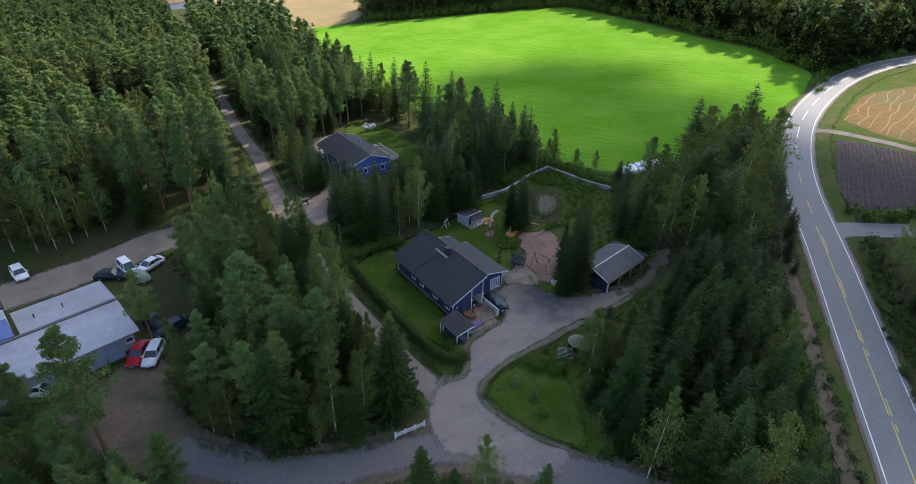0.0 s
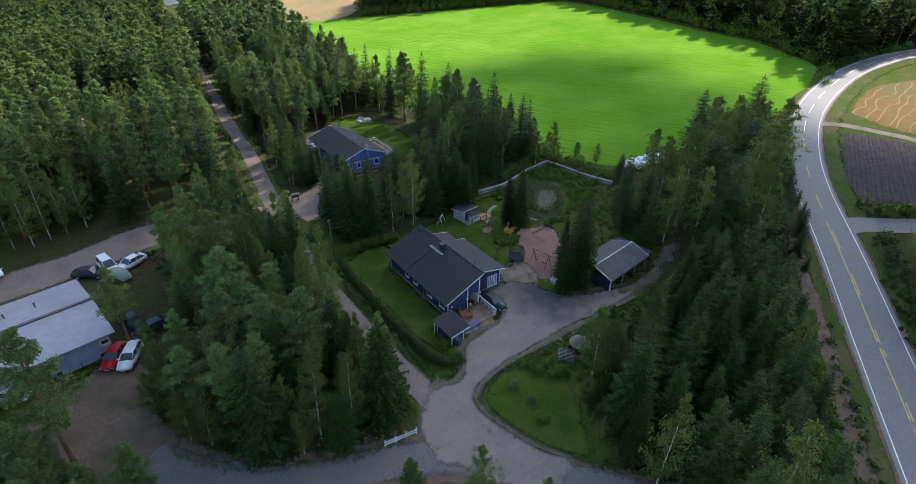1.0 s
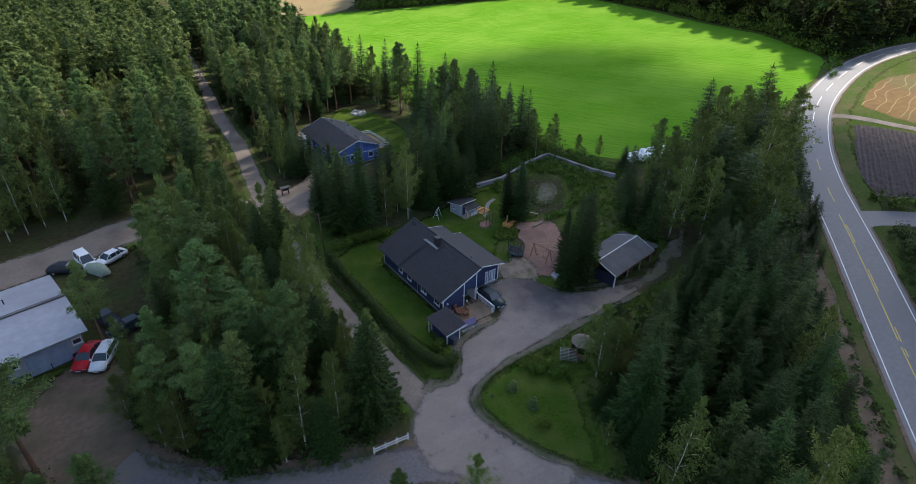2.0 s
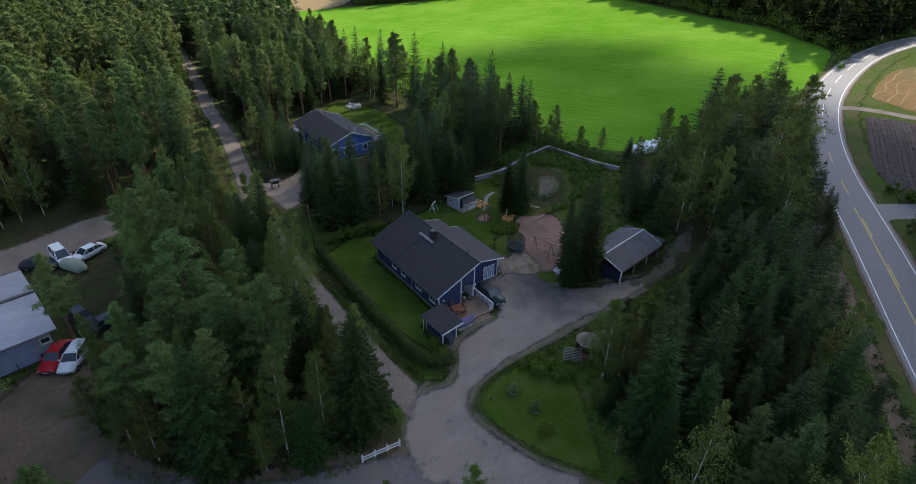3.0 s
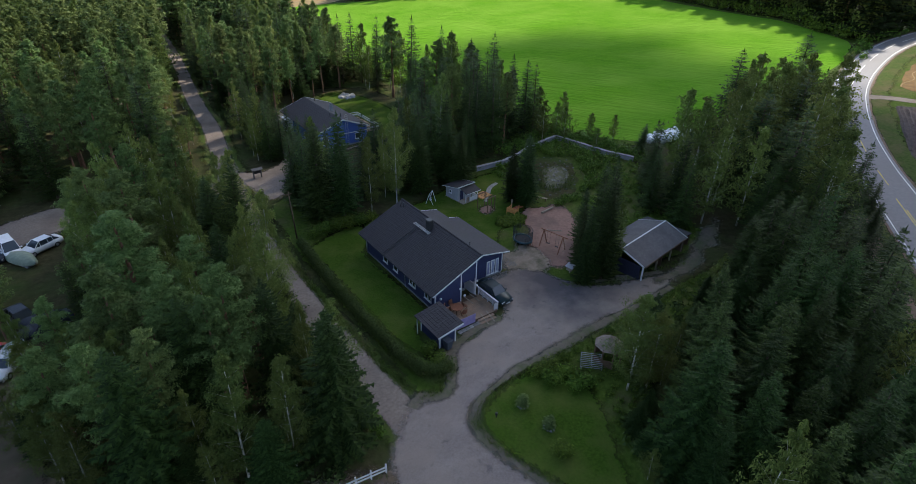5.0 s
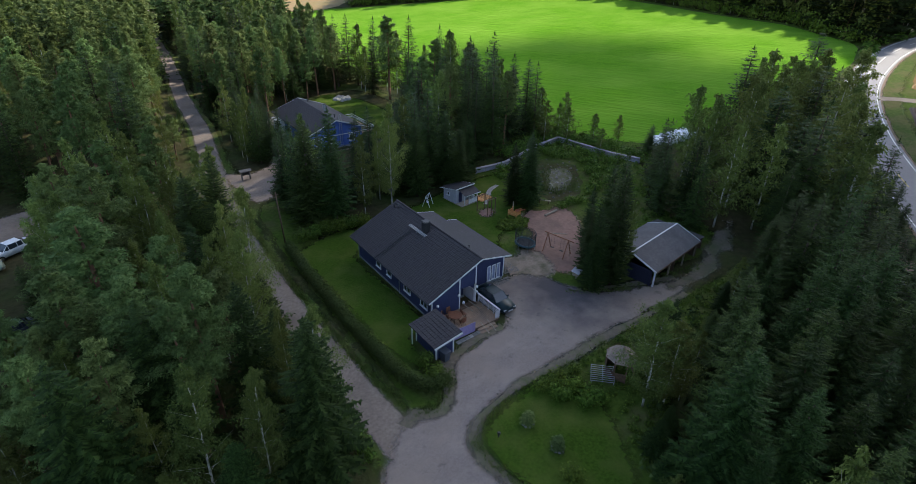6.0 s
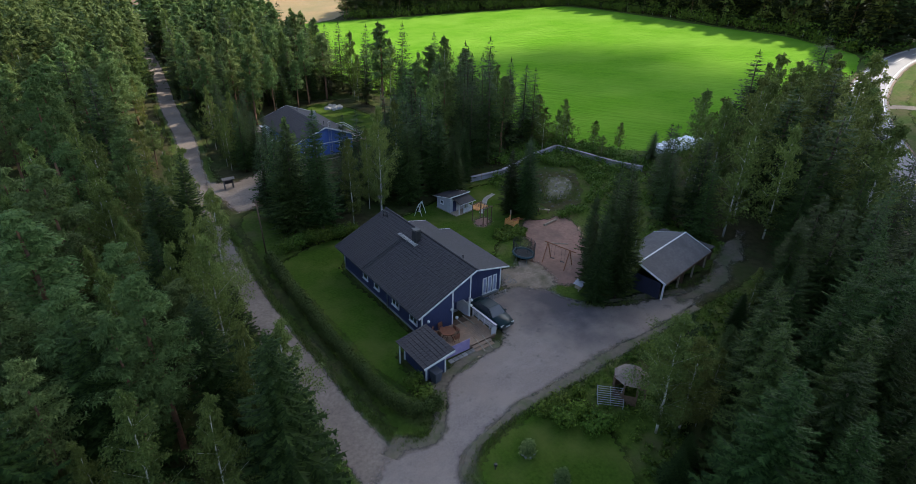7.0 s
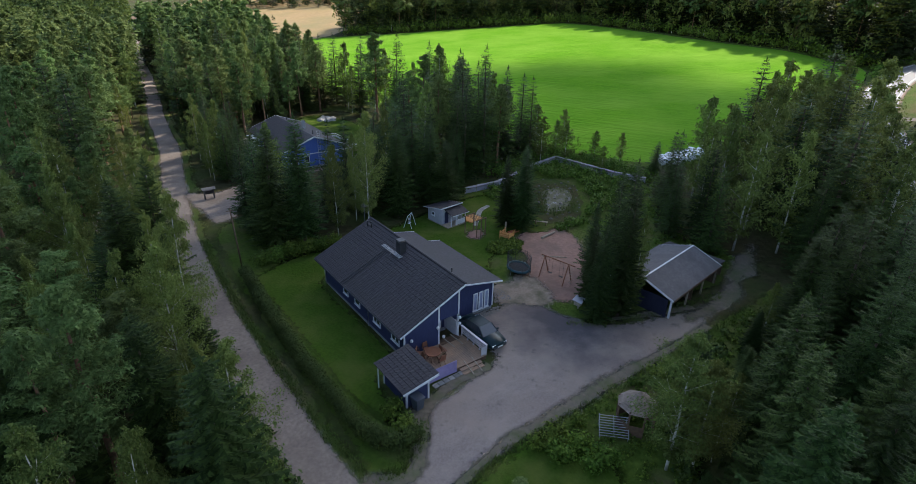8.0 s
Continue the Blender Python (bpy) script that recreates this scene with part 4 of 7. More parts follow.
grove([(-2, 23.8), (10, 22.8), (22, 22.5), (30, 30), (28, 40), (22, 42), (18, 34), (10, 30.5), (3, 29.5), (-2, 28.5)], 2.75, 12, (("spruce", 0.85), ("birch", 0.15)), 10.5, 14)
grove([(30, 31), (44.8, 31.8), (43.9, 44.8), (39.5, 61.2), (36.6, 99.3), (38.5, 128.9), (18, 130), (16, 96), (15, 88), (33, 80), (35, 62), (30, 46)], 3.0, 13, (("pine", 0.40), ("spruce", 0.45), ("birch", 0.15)), 12, 17)
grove([(-1.6, 51), (4, 60), (7, 74), (10, 92), (17, 130), (9, 130), (2.8, 93), (0.4, 70)], 3.0, 14, (("spruce", 0.5), ("pine", 0.3), ("birch", 0.2)), 11, 16)
grove([(37.6, -3.2), (41.3, 4.5), (50.1, 8.7), (56.9, 12), (73.4, 10.1), (81.4, 5.2), (72.6, -3.1), (62.8, -8.2), (55.2, -12.1), (47.5, -16.6), (43.1, -14.4), (39.5, -8.3)], 3.4, 15, (("birch", 0.55), ("spruce", 0.45)), 12, 16.5, (1.15, 1.6), ((57, 11.5, 5.5), (53.5, 9, 4.5), (61, 9.5, 3.5)))
grove([(9, -20), (14, -18), (22, -16), (30, -14), (40, -13), (48.5, -16.5), (40, -22), (31, -27.5), (20, -34.5), (10, -41), (4, -44), (0.8, -29), (1.8, -25), (5, -22)], 3.0, 16, (("spruce", 0.96), ("birch", 0.04)), 9, 13.5, (0.85, 1.2))
grove([(9, 67), (20, 78), (31, 82), (32, 93), (14, 93), (6, 76)], 2.9, 20, (("pine", 0.5), ("spruce", 0.4), ("birch", 0.1)), 11, 15)
solid("meadow", patch([(31, 33), (44, 33), (43, 45), (39, 61), (36, 99), (38, 128), (19, 129), (14, 96), (22, 86), (33, 78), (34, 62), (32, 46)], 0.014, 0.8), M_VERGE, "pale grass floor under the pine belt", "meadow", kind="structure")
# young growth along the edges of the woods
grove([(13, -42), (24, -35), (35.7, -27.6), (50.1, -17.7), (65.3, -8.8), (82.9, 3.2), (87.6, 4.6), (76.6, -2.9), (62, -13.4), (48.3, -22.5), (33.8, -32.5), (20, -41)], 2.6, 51, (("birch", 0.1), ("spruce", 0.9)), 3.0, 6.0, (1.2, 1.6))
grove([(-11.4, -10.2), (-14.5, -11.4), (-22, -9.6), (-27.5, -4.6), (-31.2, 0.8), (-30.6, 7), (-29.4, 7), (-29.6, 1.5), (-26.4, -3.2), (-21.6, -7.8), (-14.3, -9.2), (-12.6, -7.5), (-12.8, 38), (-11.4, 38)], 1.6, 52, (("birch", 0.45), ("spruce", 0.55)), 3.0, 8.0, (1.1, 1.5), ((-13.2, -10.8, 2.6), (-16.2, -12, 2)))
grove([(1.0, -25), (2.4, -25.2), (6, -21), (13, -17.6), (24, -15), (34, -12.6), (34, -11.6), (22, -13.4), (12, -15.8), (5, -19.6)], 1.9, 53, (("birch", 0.35), ("spruce", 0.65)), 2.5, 5.0, (1.2, 1.5))
grove([(-38.5, -4.5), (-42.5, 3), (-47, 8), (-60, 9), (-60, -14), (-34, -14), (-33, -10.5)], 2.3, 54, (("pine", 0.4), ("birch", 0.35), ("spruce", 0.25)), 6, 11)
grove([(-42.5, 12), (-49, 13.5), (-60, 13), (-60, 9.5), (-48, 10.5)], 3.0, 55, (("pine", 0.8), ("birch", 0.2)), 6, 10)
grove([(55, -30.5), (62, -28.5), (68, -30), (78, -36), (86.8, -22.9), (98.1, -34.2), (98.1, -58.6), (40, -64), (30, -50), (42, -40)], 3.8, 17, (("spruce", 0.6), ("birch", 0.4)), 9, 14)
grove([(-10, 47), (-7, 60), (-4.5, 72), (-2.6, 95), (-2, 104), (-62, 104), (-75, 50)], 3.7, 18, (("pine", 0.55), ("spruce", 0.23), ("birch", 0.22)), 12, 16, keep_off=((-22, 104, 8), (-16, 98, 6)))
for outline in ([(-14, 92), (-22, 97), (-30, 106), (-36, 124), (-28, 128), (-16, 112), (-8, 96)],):
    solid("clearing", patch(outline, 0.03, 1.0, 1.0, 2.0), M_DUST, "pale trampled clearing in the pine wood", "clearing", kind="structure")


# ---- far woods: one mass of trees each ----
FAR = {}
for i in range(3):
    r0 = random.Random(300 + i)
    FAR["spruce", i] = spruce_tris(r0, 13.0, 2.4, 19, 7, 3, 1.7)
    FAR["birch", i] = birch_tris(r0, 13.0, 2.5, 14, 9, 0.60)[0]
    FAR["pine", i] = pine_tris(r0, 13.0, 2.3, 15, 9, 0.70, 0.42)[0]


MID = {}
for i in range(3):
    r0 = random.Random(330 + i)
    MID["spruce", i] = spruce_tris(r0, 13.0, 2.3, 26, 8, 4, 1.2)
    MID["birch", i] = birch_tris(r0, 13.0, 2.0, 20, 14, 0.36)[0]
    MID["pine", i] = pine_tris(r0, 13.0, 1.9, 22, 13, 0.50, 0.30)[0]


def woods(name, poly, gap, seed, mix, lo, hi, label, shapes=None, keep_off=()):
    r = random.Random(seed)
    for kind, mat in (("spruce", M_SPRUCE), ("birch", M_BIRCH), ("pine", M_PINE)):
        share = dict(mix).get(kind, 0)
        if not share:
            continue
        tris, stems = [], Shape()
        for x, y in scatter(poly, gap / math.sqrt(share), seed + len(kind)):
            h = r.uniform(lo, hi)
            if any(math.dist((x, y), q[:2]) < q[2] for q in keep_off) or min(math.dist((x, y), q) for q in LANE_LINE) < 2.6:
                continue
            a, s = r.uniform(0, 6.28), h / 13.0
            g2 = s * r.uniform(0.95, 1.35)
            rot = np.array(((math.cos(a) * g2, -math.sin(a) * g2, 0), (math.sin(a) * g2, math.cos(a) * g2, 0), (0, 0, s)))
            tris.append((shapes or FAR)[kind, r.randrange(3)] @ rot.T + np.array((x, y, rise(x))))
            stems.tube((x, y, rise(x) - 0.1), (x, y, rise(x) + h * (0.6 if kind == "pine" else 0.2)), 0.13, 0.07, 5, False)
        tagged(new(name, tri_mesh(name, np.concatenate(tris), mat)), label + ", " + kind, "woodland", kind="stuff")
        solid(name + "_trunks", stems, M_BIRCHBARK if kind == "birch" else M_PINEBARK if kind == "pine" else M_BARK, "bare trunks of the distant " + kind + " wood", "woodland", kind="stuff")


MIXED = (("spruce", 0.45), ("birch", 0.25), ("pine", 0.3))
DARKER = (("spruce", 0.55), ("birch", 0.25), ("pine", 0.2))
woods("far_wood", [(150, 23), (157.4, 36.5), (166, 49.8), (168.4, 71.8), (174.4, 101.6), (178.2, 144.3), (196.5, 164.9), (222, 190), (226, 150), (214, 110), (206, 70), (204, 45), (236, 8), (190, 18), (168, 21)], 3.7, 21, DARKER, 18, 25, "dense wood along the far side of the field")
woods("far_wood", [(88, 196), (106, 186), (144, 169), (168, 160), (180, 152), (200, 170), (215, 200), (160, 212), (110, 222)], 3.8, 22, DARKER, 16, 22, "dense wood beyond the field")
woods("far_wood", [(-2, 104), (4, 130), (7.5, 173), (-66, 173), (-63, 104)], 3.6, 28, (("pine", 0.6), ("spruce", 0.28), ("birch", 0.12)), 13, 17, "pine forest beside the lane", MID, ((-22, 110, 8), (-33, 124, 6)))
woods("far_wood", [(7.5, 174), (8.5, 184), (9, 212), (16, 252), (30, 330), (0, 420), (-60, 400), (-80, 60), (-70, 50), (-68, 174)], 4.6, 23, MIXED, 12, 17, "wide mixed forest beside the lane")
woods("far_wood", [(17, 132), (38.5, 131), (45.7, 186), (49, 203), (36, 213), (16, 206), (14, 184), (10, 150)], 4.2, 24, (("pine", 0.6), ("spruce", 0.4)), 14, 18, "pine belt between lane and field")
woods("far_wood", [(216, 10), (218, 100), (232, 190), (226, 230), (330, 280), (400, 200), (400, 30), (290, -10)], 8.5, 26, DARKER, 22, 30, "high forest on the skyline")
woods("far_wood", [(70, 395), (106, 374), (124, 347), (145, 328), (190, 300), (260, 330), (220, 400), (110, 440)], 6.5, 27, MIXED, 14, 19, "wood at the far end of the stubble")
woods("far_wood", [(112, -40), (157, -42), (186, -20), (196, 2), (233, -8), (260, -40), (180, -75), (104, -62)], 5.5, 25, MIXED, 12, 17, "wood behind the roadside fields")


def thicket(name, line, width, gap, seed, lo, hi, material, label, per=34, size=0.55):
    """Bushes and saplings of uneven height along a wood's edge."""
    r = random.Random(seed)
    tris = []
    for p in smooth_line(line, gap):
        for _ in range(max(1, int(width / gap))):
            x, y, h = p.x + r.uniform(-width, width) / 2, p.y + r.uniform(-width, width) / 2, r.uniform(lo, hi)
            w = h * r.uniform(0.35, 0.6)
            tris.append(puff(r, (x, y, rise(x) + h * 0.48), w, h * 0.5, per, size))
    return tagged(new(name, tri_mesh(name, np.concatenate(tris), material)), label, "thicket", kind="stuff")


thicket("thicket", [(149, 24), (156, 37), (164.5, 50), (167, 72), (173, 102), (177, 144), (172, 152), (143, 167.5), (106, 184), (90, 193)], 5.0, 1.5, 31, 2.0, 6.5, M_SHRUB, "bushy wood edge behind the crop field")
thicket("thicket", [(133, 17), (142, 20), (150, 22), (168, 20.5), (190, 17)], 3.0, 1.6, 32, 1.2, 3.5, M_SHRUB, "bushes on the bank above the road")
thicket("thicket", [(-11.0, -9), (-11.7, 6), (-11.5, 18), (-11.2, 32)], 1.2, 0.6, 38, 0.4, 1.4, M_SHRUB, "bushes between wood and lane", 110, 0.15)
thicket("thicket", [(-32.5, -13), (-36, -8), (-39.5, -3.6), (-43, 2.5), (-48, 7)], 4.5, 0.8, 39, 0.8, 2.6, M_HEDGE, "leafy scrub below the roadside pines", 120, 0.18)
thicket("thicket", [(33, 29), (40, 30.2), (45.8, 29.8), (47.6, 24), (48.8, 18), (49.5, 14)], 3.0, 0.7, 40, 0.5, 2.4, M_SHRUB, "scrub of saplings between pond fence and crop", 60, 0.22)
thicket("thicket", [(27, -49), (40, -39.6), (50, -33), (60, -27.2), (65, -24.6)], 3.4, 0.9, 41, 0.5, 2.2, M_HEDGE, "dark bushes along the far side of the road", 110, 0.2)
thicket("thicket", [(73, -19), (75, -23), (82, -27), (95, -33)], 3.0, 1.2, 34, 1.2, 3.4, M_SHRUB, "bushes at the side road's corner")


# ---- buildings: parts that several share ----
def tile_courses(eave_a, eave_b, ridge_a, course=0.36, tile=0.31, lift=0.055, jitter=0.006, seed=1):
    """Overlapping roof tiles from the eave line up to the ridge."""
    r = random.Random(seed)
    a, b, c = Vector(eave_a), Vector(eave_b), Vector(ridge_a)
    along, up = (b - a), (c - a)
    nrm = along.cross(up).normalized()
    if nrm.z < 0:
        nrm = -nrm
    rows, cols = int(round(up.length / course)), int(round(along.length / tile))
    s = Shape()
    for i in range(rows):
        for j in range(cols):
            p0 = a + up * (i / rows) + along * ((j + 0.04) / cols)
            p1 = a + up * (i / rows) + along * ((j + 0.97) / cols)
            q1, q0 = p1 + up * (1.12 / rows), p0 + up * (1.12 / rows)
            hi, lo = nrm * (lift + r.uniform(-jitter, jitter)), nrm * 0.012
            mid0, mid1 = (p0 + p1) / 2 + hi + nrm * 0.02, (q0 + q1) / 2 + lo + nrm * 0.02
            s.add([p0 + hi, mid0, p1 + hi, q1 + lo, mid1, q0 + lo, p0, p1], [(0, 1, 4, 5), (1, 2, 3, 4), (0, 6, 7, 2, 1)])
    return s


def window_on(parent, axis, plane, a0, a1, z0, z1, out, name="window", bars=0, frame=M_WHITE, pane=M_GLASS, look_of="dark reflecting window glass"):
    """A casement in a wall: axis 'x' for a wall that runs along x at y = plane, else along y at x = plane; out: the way it faces."""
    def bx(s, p0, p1, q0, q1, d0, d1):
        d0, d1 = sorted((plane + out * d0, plane + out * d1))
        return s.box(p0, p1, d0, d1, q0, q1) if axis == "x" else s.box(d0, d1, p0, p1, q0, q1)
    w = 0.09
    fr = Shape()
    bx(fr, a0, a1, z0, z0 + w, -0.02, 0.06), bx(fr, a0, a1, z1 - w, z1, -0.02, 0.06)
    bx(fr, a0, a0 + w, z0 + w, z1 - w, -0.02, 0.058), bx(fr, a1 - w, a1, z0 + w, z1 - w, -0.02, 0.058)
    for k in range(bars):
        m = a0 + (a1 - a0) * (k + 1) / (bars + 1)
        bx(fr, m - 0.035, m + 0.035, z0 + w, z1 - w, -0.02, 0.05)
    win = part(name, fr, frame, parent, "white painted window frame")
    part("pane", bx(Shape(), a0 + w, a1 - w, z0 + w, z1 - w, 0.0, 0.02), pane, win, look_of)
    part("window_sill", bx(Shape(), a0 - 0.04, a1 + 0.04, z0 - 0.05, z0, 0.0, 0.12), frame, win)
    return win


def fascia(parent, pts, w, h, label="white verge board", mat=M_WHITE, name="verge_board"):
    for a, b in zip(pts, pts[1:]):
        part(name, Shape().beam(a, b, w, h), mat, parent, label)


def chimney_on(parent, x, y, z0, z1, w=0.62, mat=M_BLACK, label="black sheet-metal chimney"):
    c = part("chimney", Shape().box(x - w / 2, x + w / 2, y - w / 2, y + w / 2, z0, z1, None, 0.02), mat, parent, label)
    s = Shape().box(x - w / 2 - 0.02, x + w / 2 + 0.02, y - w / 2 - 0.02, y + w / 2 + 0.02, z1 + 0.12, z1 + 0.16)
    for dx in (-1, 1):
        for dy in (-1, 1):
            s.box(x + dx * w * 0.4 - 0.03, x + dx * w * 0.4 + 0.03, y + dy * w * 0.4 - 0.03, y + dy * w * 0.4 + 0.03, z1, z1 + 0.12)
    part("chimney_cap", s, M_BLACK, c, "black metal chimney cap")


def pipe_on(parent, x, y, z0, h, r=0.07, name="vent_pipe"):
    part(name, Shape().tube((x, y, z0), (x, y, z0 + h), r, r, 10).tube((x, y, z0 + h), (x, y, z0 + h + 0.10), r * 1.6, r * 1.1, 10), M_BLACK, parent, "black roof vent", True)


def globe_lamp(parent, p):
    s = Shape().tube((p[0], p[1] + 0.12, p[2] + 0.08), (p[0], p[1], p[2] + 0.08), 0.02)
    lamp = part("wall_lamp", s, M_BLACK, parent)
    bm = bmesh.new()
    bmesh.ops.create_uvsphere(bm, u_segments=12, v_segments=8, radius=0.13, matrix=Matrix.Translation((p[0], p[1] - 0.05, p[2])))
    me = bpy.data.meshes.new("lamp_globe")
    bm.to_mesh(me), bm.free()
    me.materials.append(M_WHITE)
    part("lamp_globe", me, M_WHITE, lamp, "white glass globe")


# ---- the blue house ----
house = thing("house", (0, 0, 0), 0, "low dark blue boarded house with dark tiled roof", "house")
X0, XR, X1, Y0, Y1, YW = 0.65, 5.55, 10.75, 0.4, 14.5, 2.5
roof_z = lambda x: 2.67 + 0.453 * x
felt_z = lambda x: 2.78 + 0.21 * (11.4 - x)
part("plinth", Shape().box(X0 + 0.03, XR, 2.1, Y1 - 0.03, -0.05, 0.32).box(X0 + 0.03, 3.68, Y0 + 0.03, 2.1, -0.05, 0.32).box(XR, X1 - 0.03, YW + 0.03, 11.0, -0.05, 0.32).box(XR, 9.5, 11.0, 13.6, -0.05, 0.32), M_PLINTH, house, "grey concrete plinth")
def gable_wall(x0, x1, y0, y1, zb, top):
    s = Shape()
    v = [(x, y, z) for y in (y0, y1) for x, z in ((x0, zb), (x1, zb), (x1, top(x1)), (x0, top(x0)))]
    return s.add(v, [(0, 1, 2, 3), (7, 6, 5, 4), (0, 4, 5, 1), (1, 5, 6, 2), (2, 6, 7, 3), (3, 7, 4, 0)])
UNDER = 0.24
part("wall", Shape().box(X0, X0 + 0.2, Y0, Y1, 0.3, roof_z(X0) - UNDER), M_BLUE, house)
part("wall", gable_wall(X0 + 0.2, 3.7, Y0, Y0 + 0.2, 0.3, lambda x: roof_z(x) - UNDER), M_BLUE, house)
part("wall", gable_wall(X0 + 0.2, XR, Y1 - 0.2, Y1, 0.3, lambda x: roof_z(x) - UNDER), M_BLUE, house)
part("wall", Shape().box(3.5, 3.7, Y0 + 0.2, 2.1, 0.3, 4.0), M_BLUE, house)
part("wall", gable_wall(3.7, XR, 2.1, 2.3, 0.3, lambda x: roof_z(x) - UNDER), M_BLUE, house)
part("wall", gable_wall(3.7, XR, Y0, Y0 + 0.16, 2.45, lambda x: roof_z(x) - UNDER), M_BLUE, house)
part("wall", Shape().box(XR - 0.12, XR + 0.08, 2.3, Y1, 0.3, roof_z(XR) - UNDER), M_BLUE, house)
part("wall", gable_wall(XR + 0.08, X1, YW, YW + 0.2, 0.3, lambda x: felt_z(x) - 0.2), M_BLUE, house)
part("wall", Shape().box(X1 - 0.2, X1, YW + 0.2, 11.0, 0.3, felt_z(X1) - 0.2), M_BLUE, house)
part("wall", gable_wall(9.5, X1, 10.8, 11.0, 0.3, lambda x: felt_z(x) - 0.2), M_BLUE, house)
part("wall", Shape().box(9.3, 9.5, 11.0, 13.6, 0.3, felt_z(9.5) - 0.2), M_BLUE, house)
part("wall", gable_wall(XR + 0.08, 9.5, 13.4, 13.6, 0.3, lambda x: felt_z(x) - 0.2), M_BLUE, house)
part("porch_screen", Shape().box(XR - 0.16, XR - 0.08, Y0 + 0.1, 2.1, 0.35, 1.75), M_PALE, house, "pale grey boarded porch screen")
roof = part("roof", Shape().slab([(-0.02, -0.1, roof_z(0)), (5.78, -0.1, roof_z(5.78)), (5.78, 14.9, roof_z(5.78)), (-0.02, 14.9, roof_z(0))], 0.16), M_TILE, house, "dark grey concrete tile roof")
part("roof_tiles", tile_courses((-0.06, -0.12, roof_z(0)), (-0.06, 14.92, roof_z(0)), (5.72, -0.12, roof_z(5.74))), M_TILE, roof, "rows of dark grey roof tiles")["kind"] = "stuff"
part("ridge_cap", Shape().tube((5.76, -0.12, roof_z(5.76) + 0.03), (5.76, 14.92, roof_z(5.76) + 0.03), 0.11, 0.11, 8), M_TILE, roof)
felt = part("side_roof", Shape().slab([(XR, 2.1, felt_z(XR)), (11.4, 2.1, felt_z(11.4)), (11.4, 11.5, felt_z(11.4)), (XR, 11.5, felt_z(XR))], 0.14).slab([(XR, 11.5, felt_z(XR)), (10.05, 11.5, felt_z(10.05)), (10.05, 14.1, felt_z(10.05)), (XR, 14.1, felt_z(XR))], 0.14), M_FELT, house, "smooth grey roofing felt")
fascia(house, [(0.0, -0.13, roof_z(0) - 0.07), (5.8, -0.13, roof_z(5.8) - 0.07)], 0.05, 0.13)
fascia(house, [(0.0, 14.93, roof_z(0) - 0.07), (5.8, 14.93, roof_z(5.8) - 0.07)], 0.05, 0.13)
fascia(house, [(XR + 0.2, 2.07, felt_z(XR + 0.2) - 0.08), (11.42, 2.07, felt_z(11.42) - 0.07)], 0.05, 0.12)
fascia(house, [(10.07, 11.53, felt_z(10.07) - 0.05), (11.42, 11.53, felt_z(11.42) - 0.05)], 0.05, 0.12)
fascia(house, [(XR, 14.12, felt_z(XR) - 0.05), (10.07, 14.12, felt_z(10.07) - 0.05)], 0.05, 0.12)
part("eave_board", Shape().box(-0.06, -0.02, -0.1, 14.9, roof_z(0) - 0.2, roof_z(0) - 0.02), M_BLACK, house)
gut = Shape().tube((-0.1, -0.1, roof_z(0) - 0.08), (-0.1, 14.9, roof_z(0) - 0.08), 0.06)
part("gutter", gut, M_BLACK, house, "black rain gutter")
part("downpipe", Shape().tube((-0.1, 6.0, roof_z(0) - 0.1), (X0 - 0.06, 6.0, 2.2), 0.04).tube((X0 - 0.06, 6.0, 2.2), (X0 - 0.06, 6.0, 0.1), 0.04), M_METAL, house)
part("downpipe", Shape().tube((-0.1, 14.7, roof_z(0) - 0.1), (X0 - 0.06, Y1 - 0.15, 2.2), 0.04).tube((X0 - 0.06, Y1 - 0.15, 2.2), (X0 - 0.06, Y1 - 0.15, 0.1), 0.04), M_METAL, house)
for x, y, z0, z1 in ((X0, Y0, 0.3, 2.6), (3.7, Y0, 0.3, 3.9), (XR, Y0, 2.0, 4.8), (XR - 0.02, Y0, 0.3, 2.4), (X1, YW, 0.3, 2.65), (X0, Y1 - 0.1, 0.3, 2.6)):
    part("corner_board", Shape().box(x - 0.07, x + 0.05, y - 0.03, y + 0.10, z0, z1), M_WHITE, house, "white corner board")
for y0, y1 in ((1.1, 2.3), (4.0, 5.2), (7.5, 8.45), (9.65, 10.6)):
    window_on(house, "y", X0, y0, y1, 1.0, 2.15, -1, bars=1 if y1 - y0 > 1 else 0)
for x0 in (8.62, 9.22, 9.82):
    window_on(house, "x", YW, x0, x0 + 0.46, 0.42, 2.1, -1, pane=M_CURTAIN, look_of="glass with pale curtains behind")
dr = part("door", Shape().box(4.0, 4.95, 2.04, 2.1, 0.4, 2.45), M_PALE, house, "pale grey entrance door")
part("door_frame", Shape().box(3.9, 4.0, 2.03, 2.12, 0.4, 2.55).box(4.95, 5.05, 2.03, 2.12, 0.4, 2.55).box(4.0, 4.95, 2.03, 2.12, 2.45, 2.55), M_WHITE, house)
part("door_handle", Shape().tube((4.85, 2.0, 1.4), (4.72, 2.0, 1.4), 0.015), M_METAL, dr)
for p in ((1.15, 0.28, 1.75), (3.5, 0.28, 2.0), (4.05, 0.28, 1.0), (5.5, 0.22, 2.25), (5.5, 0.22, 1.7)):
    globe_lamp(house, p)
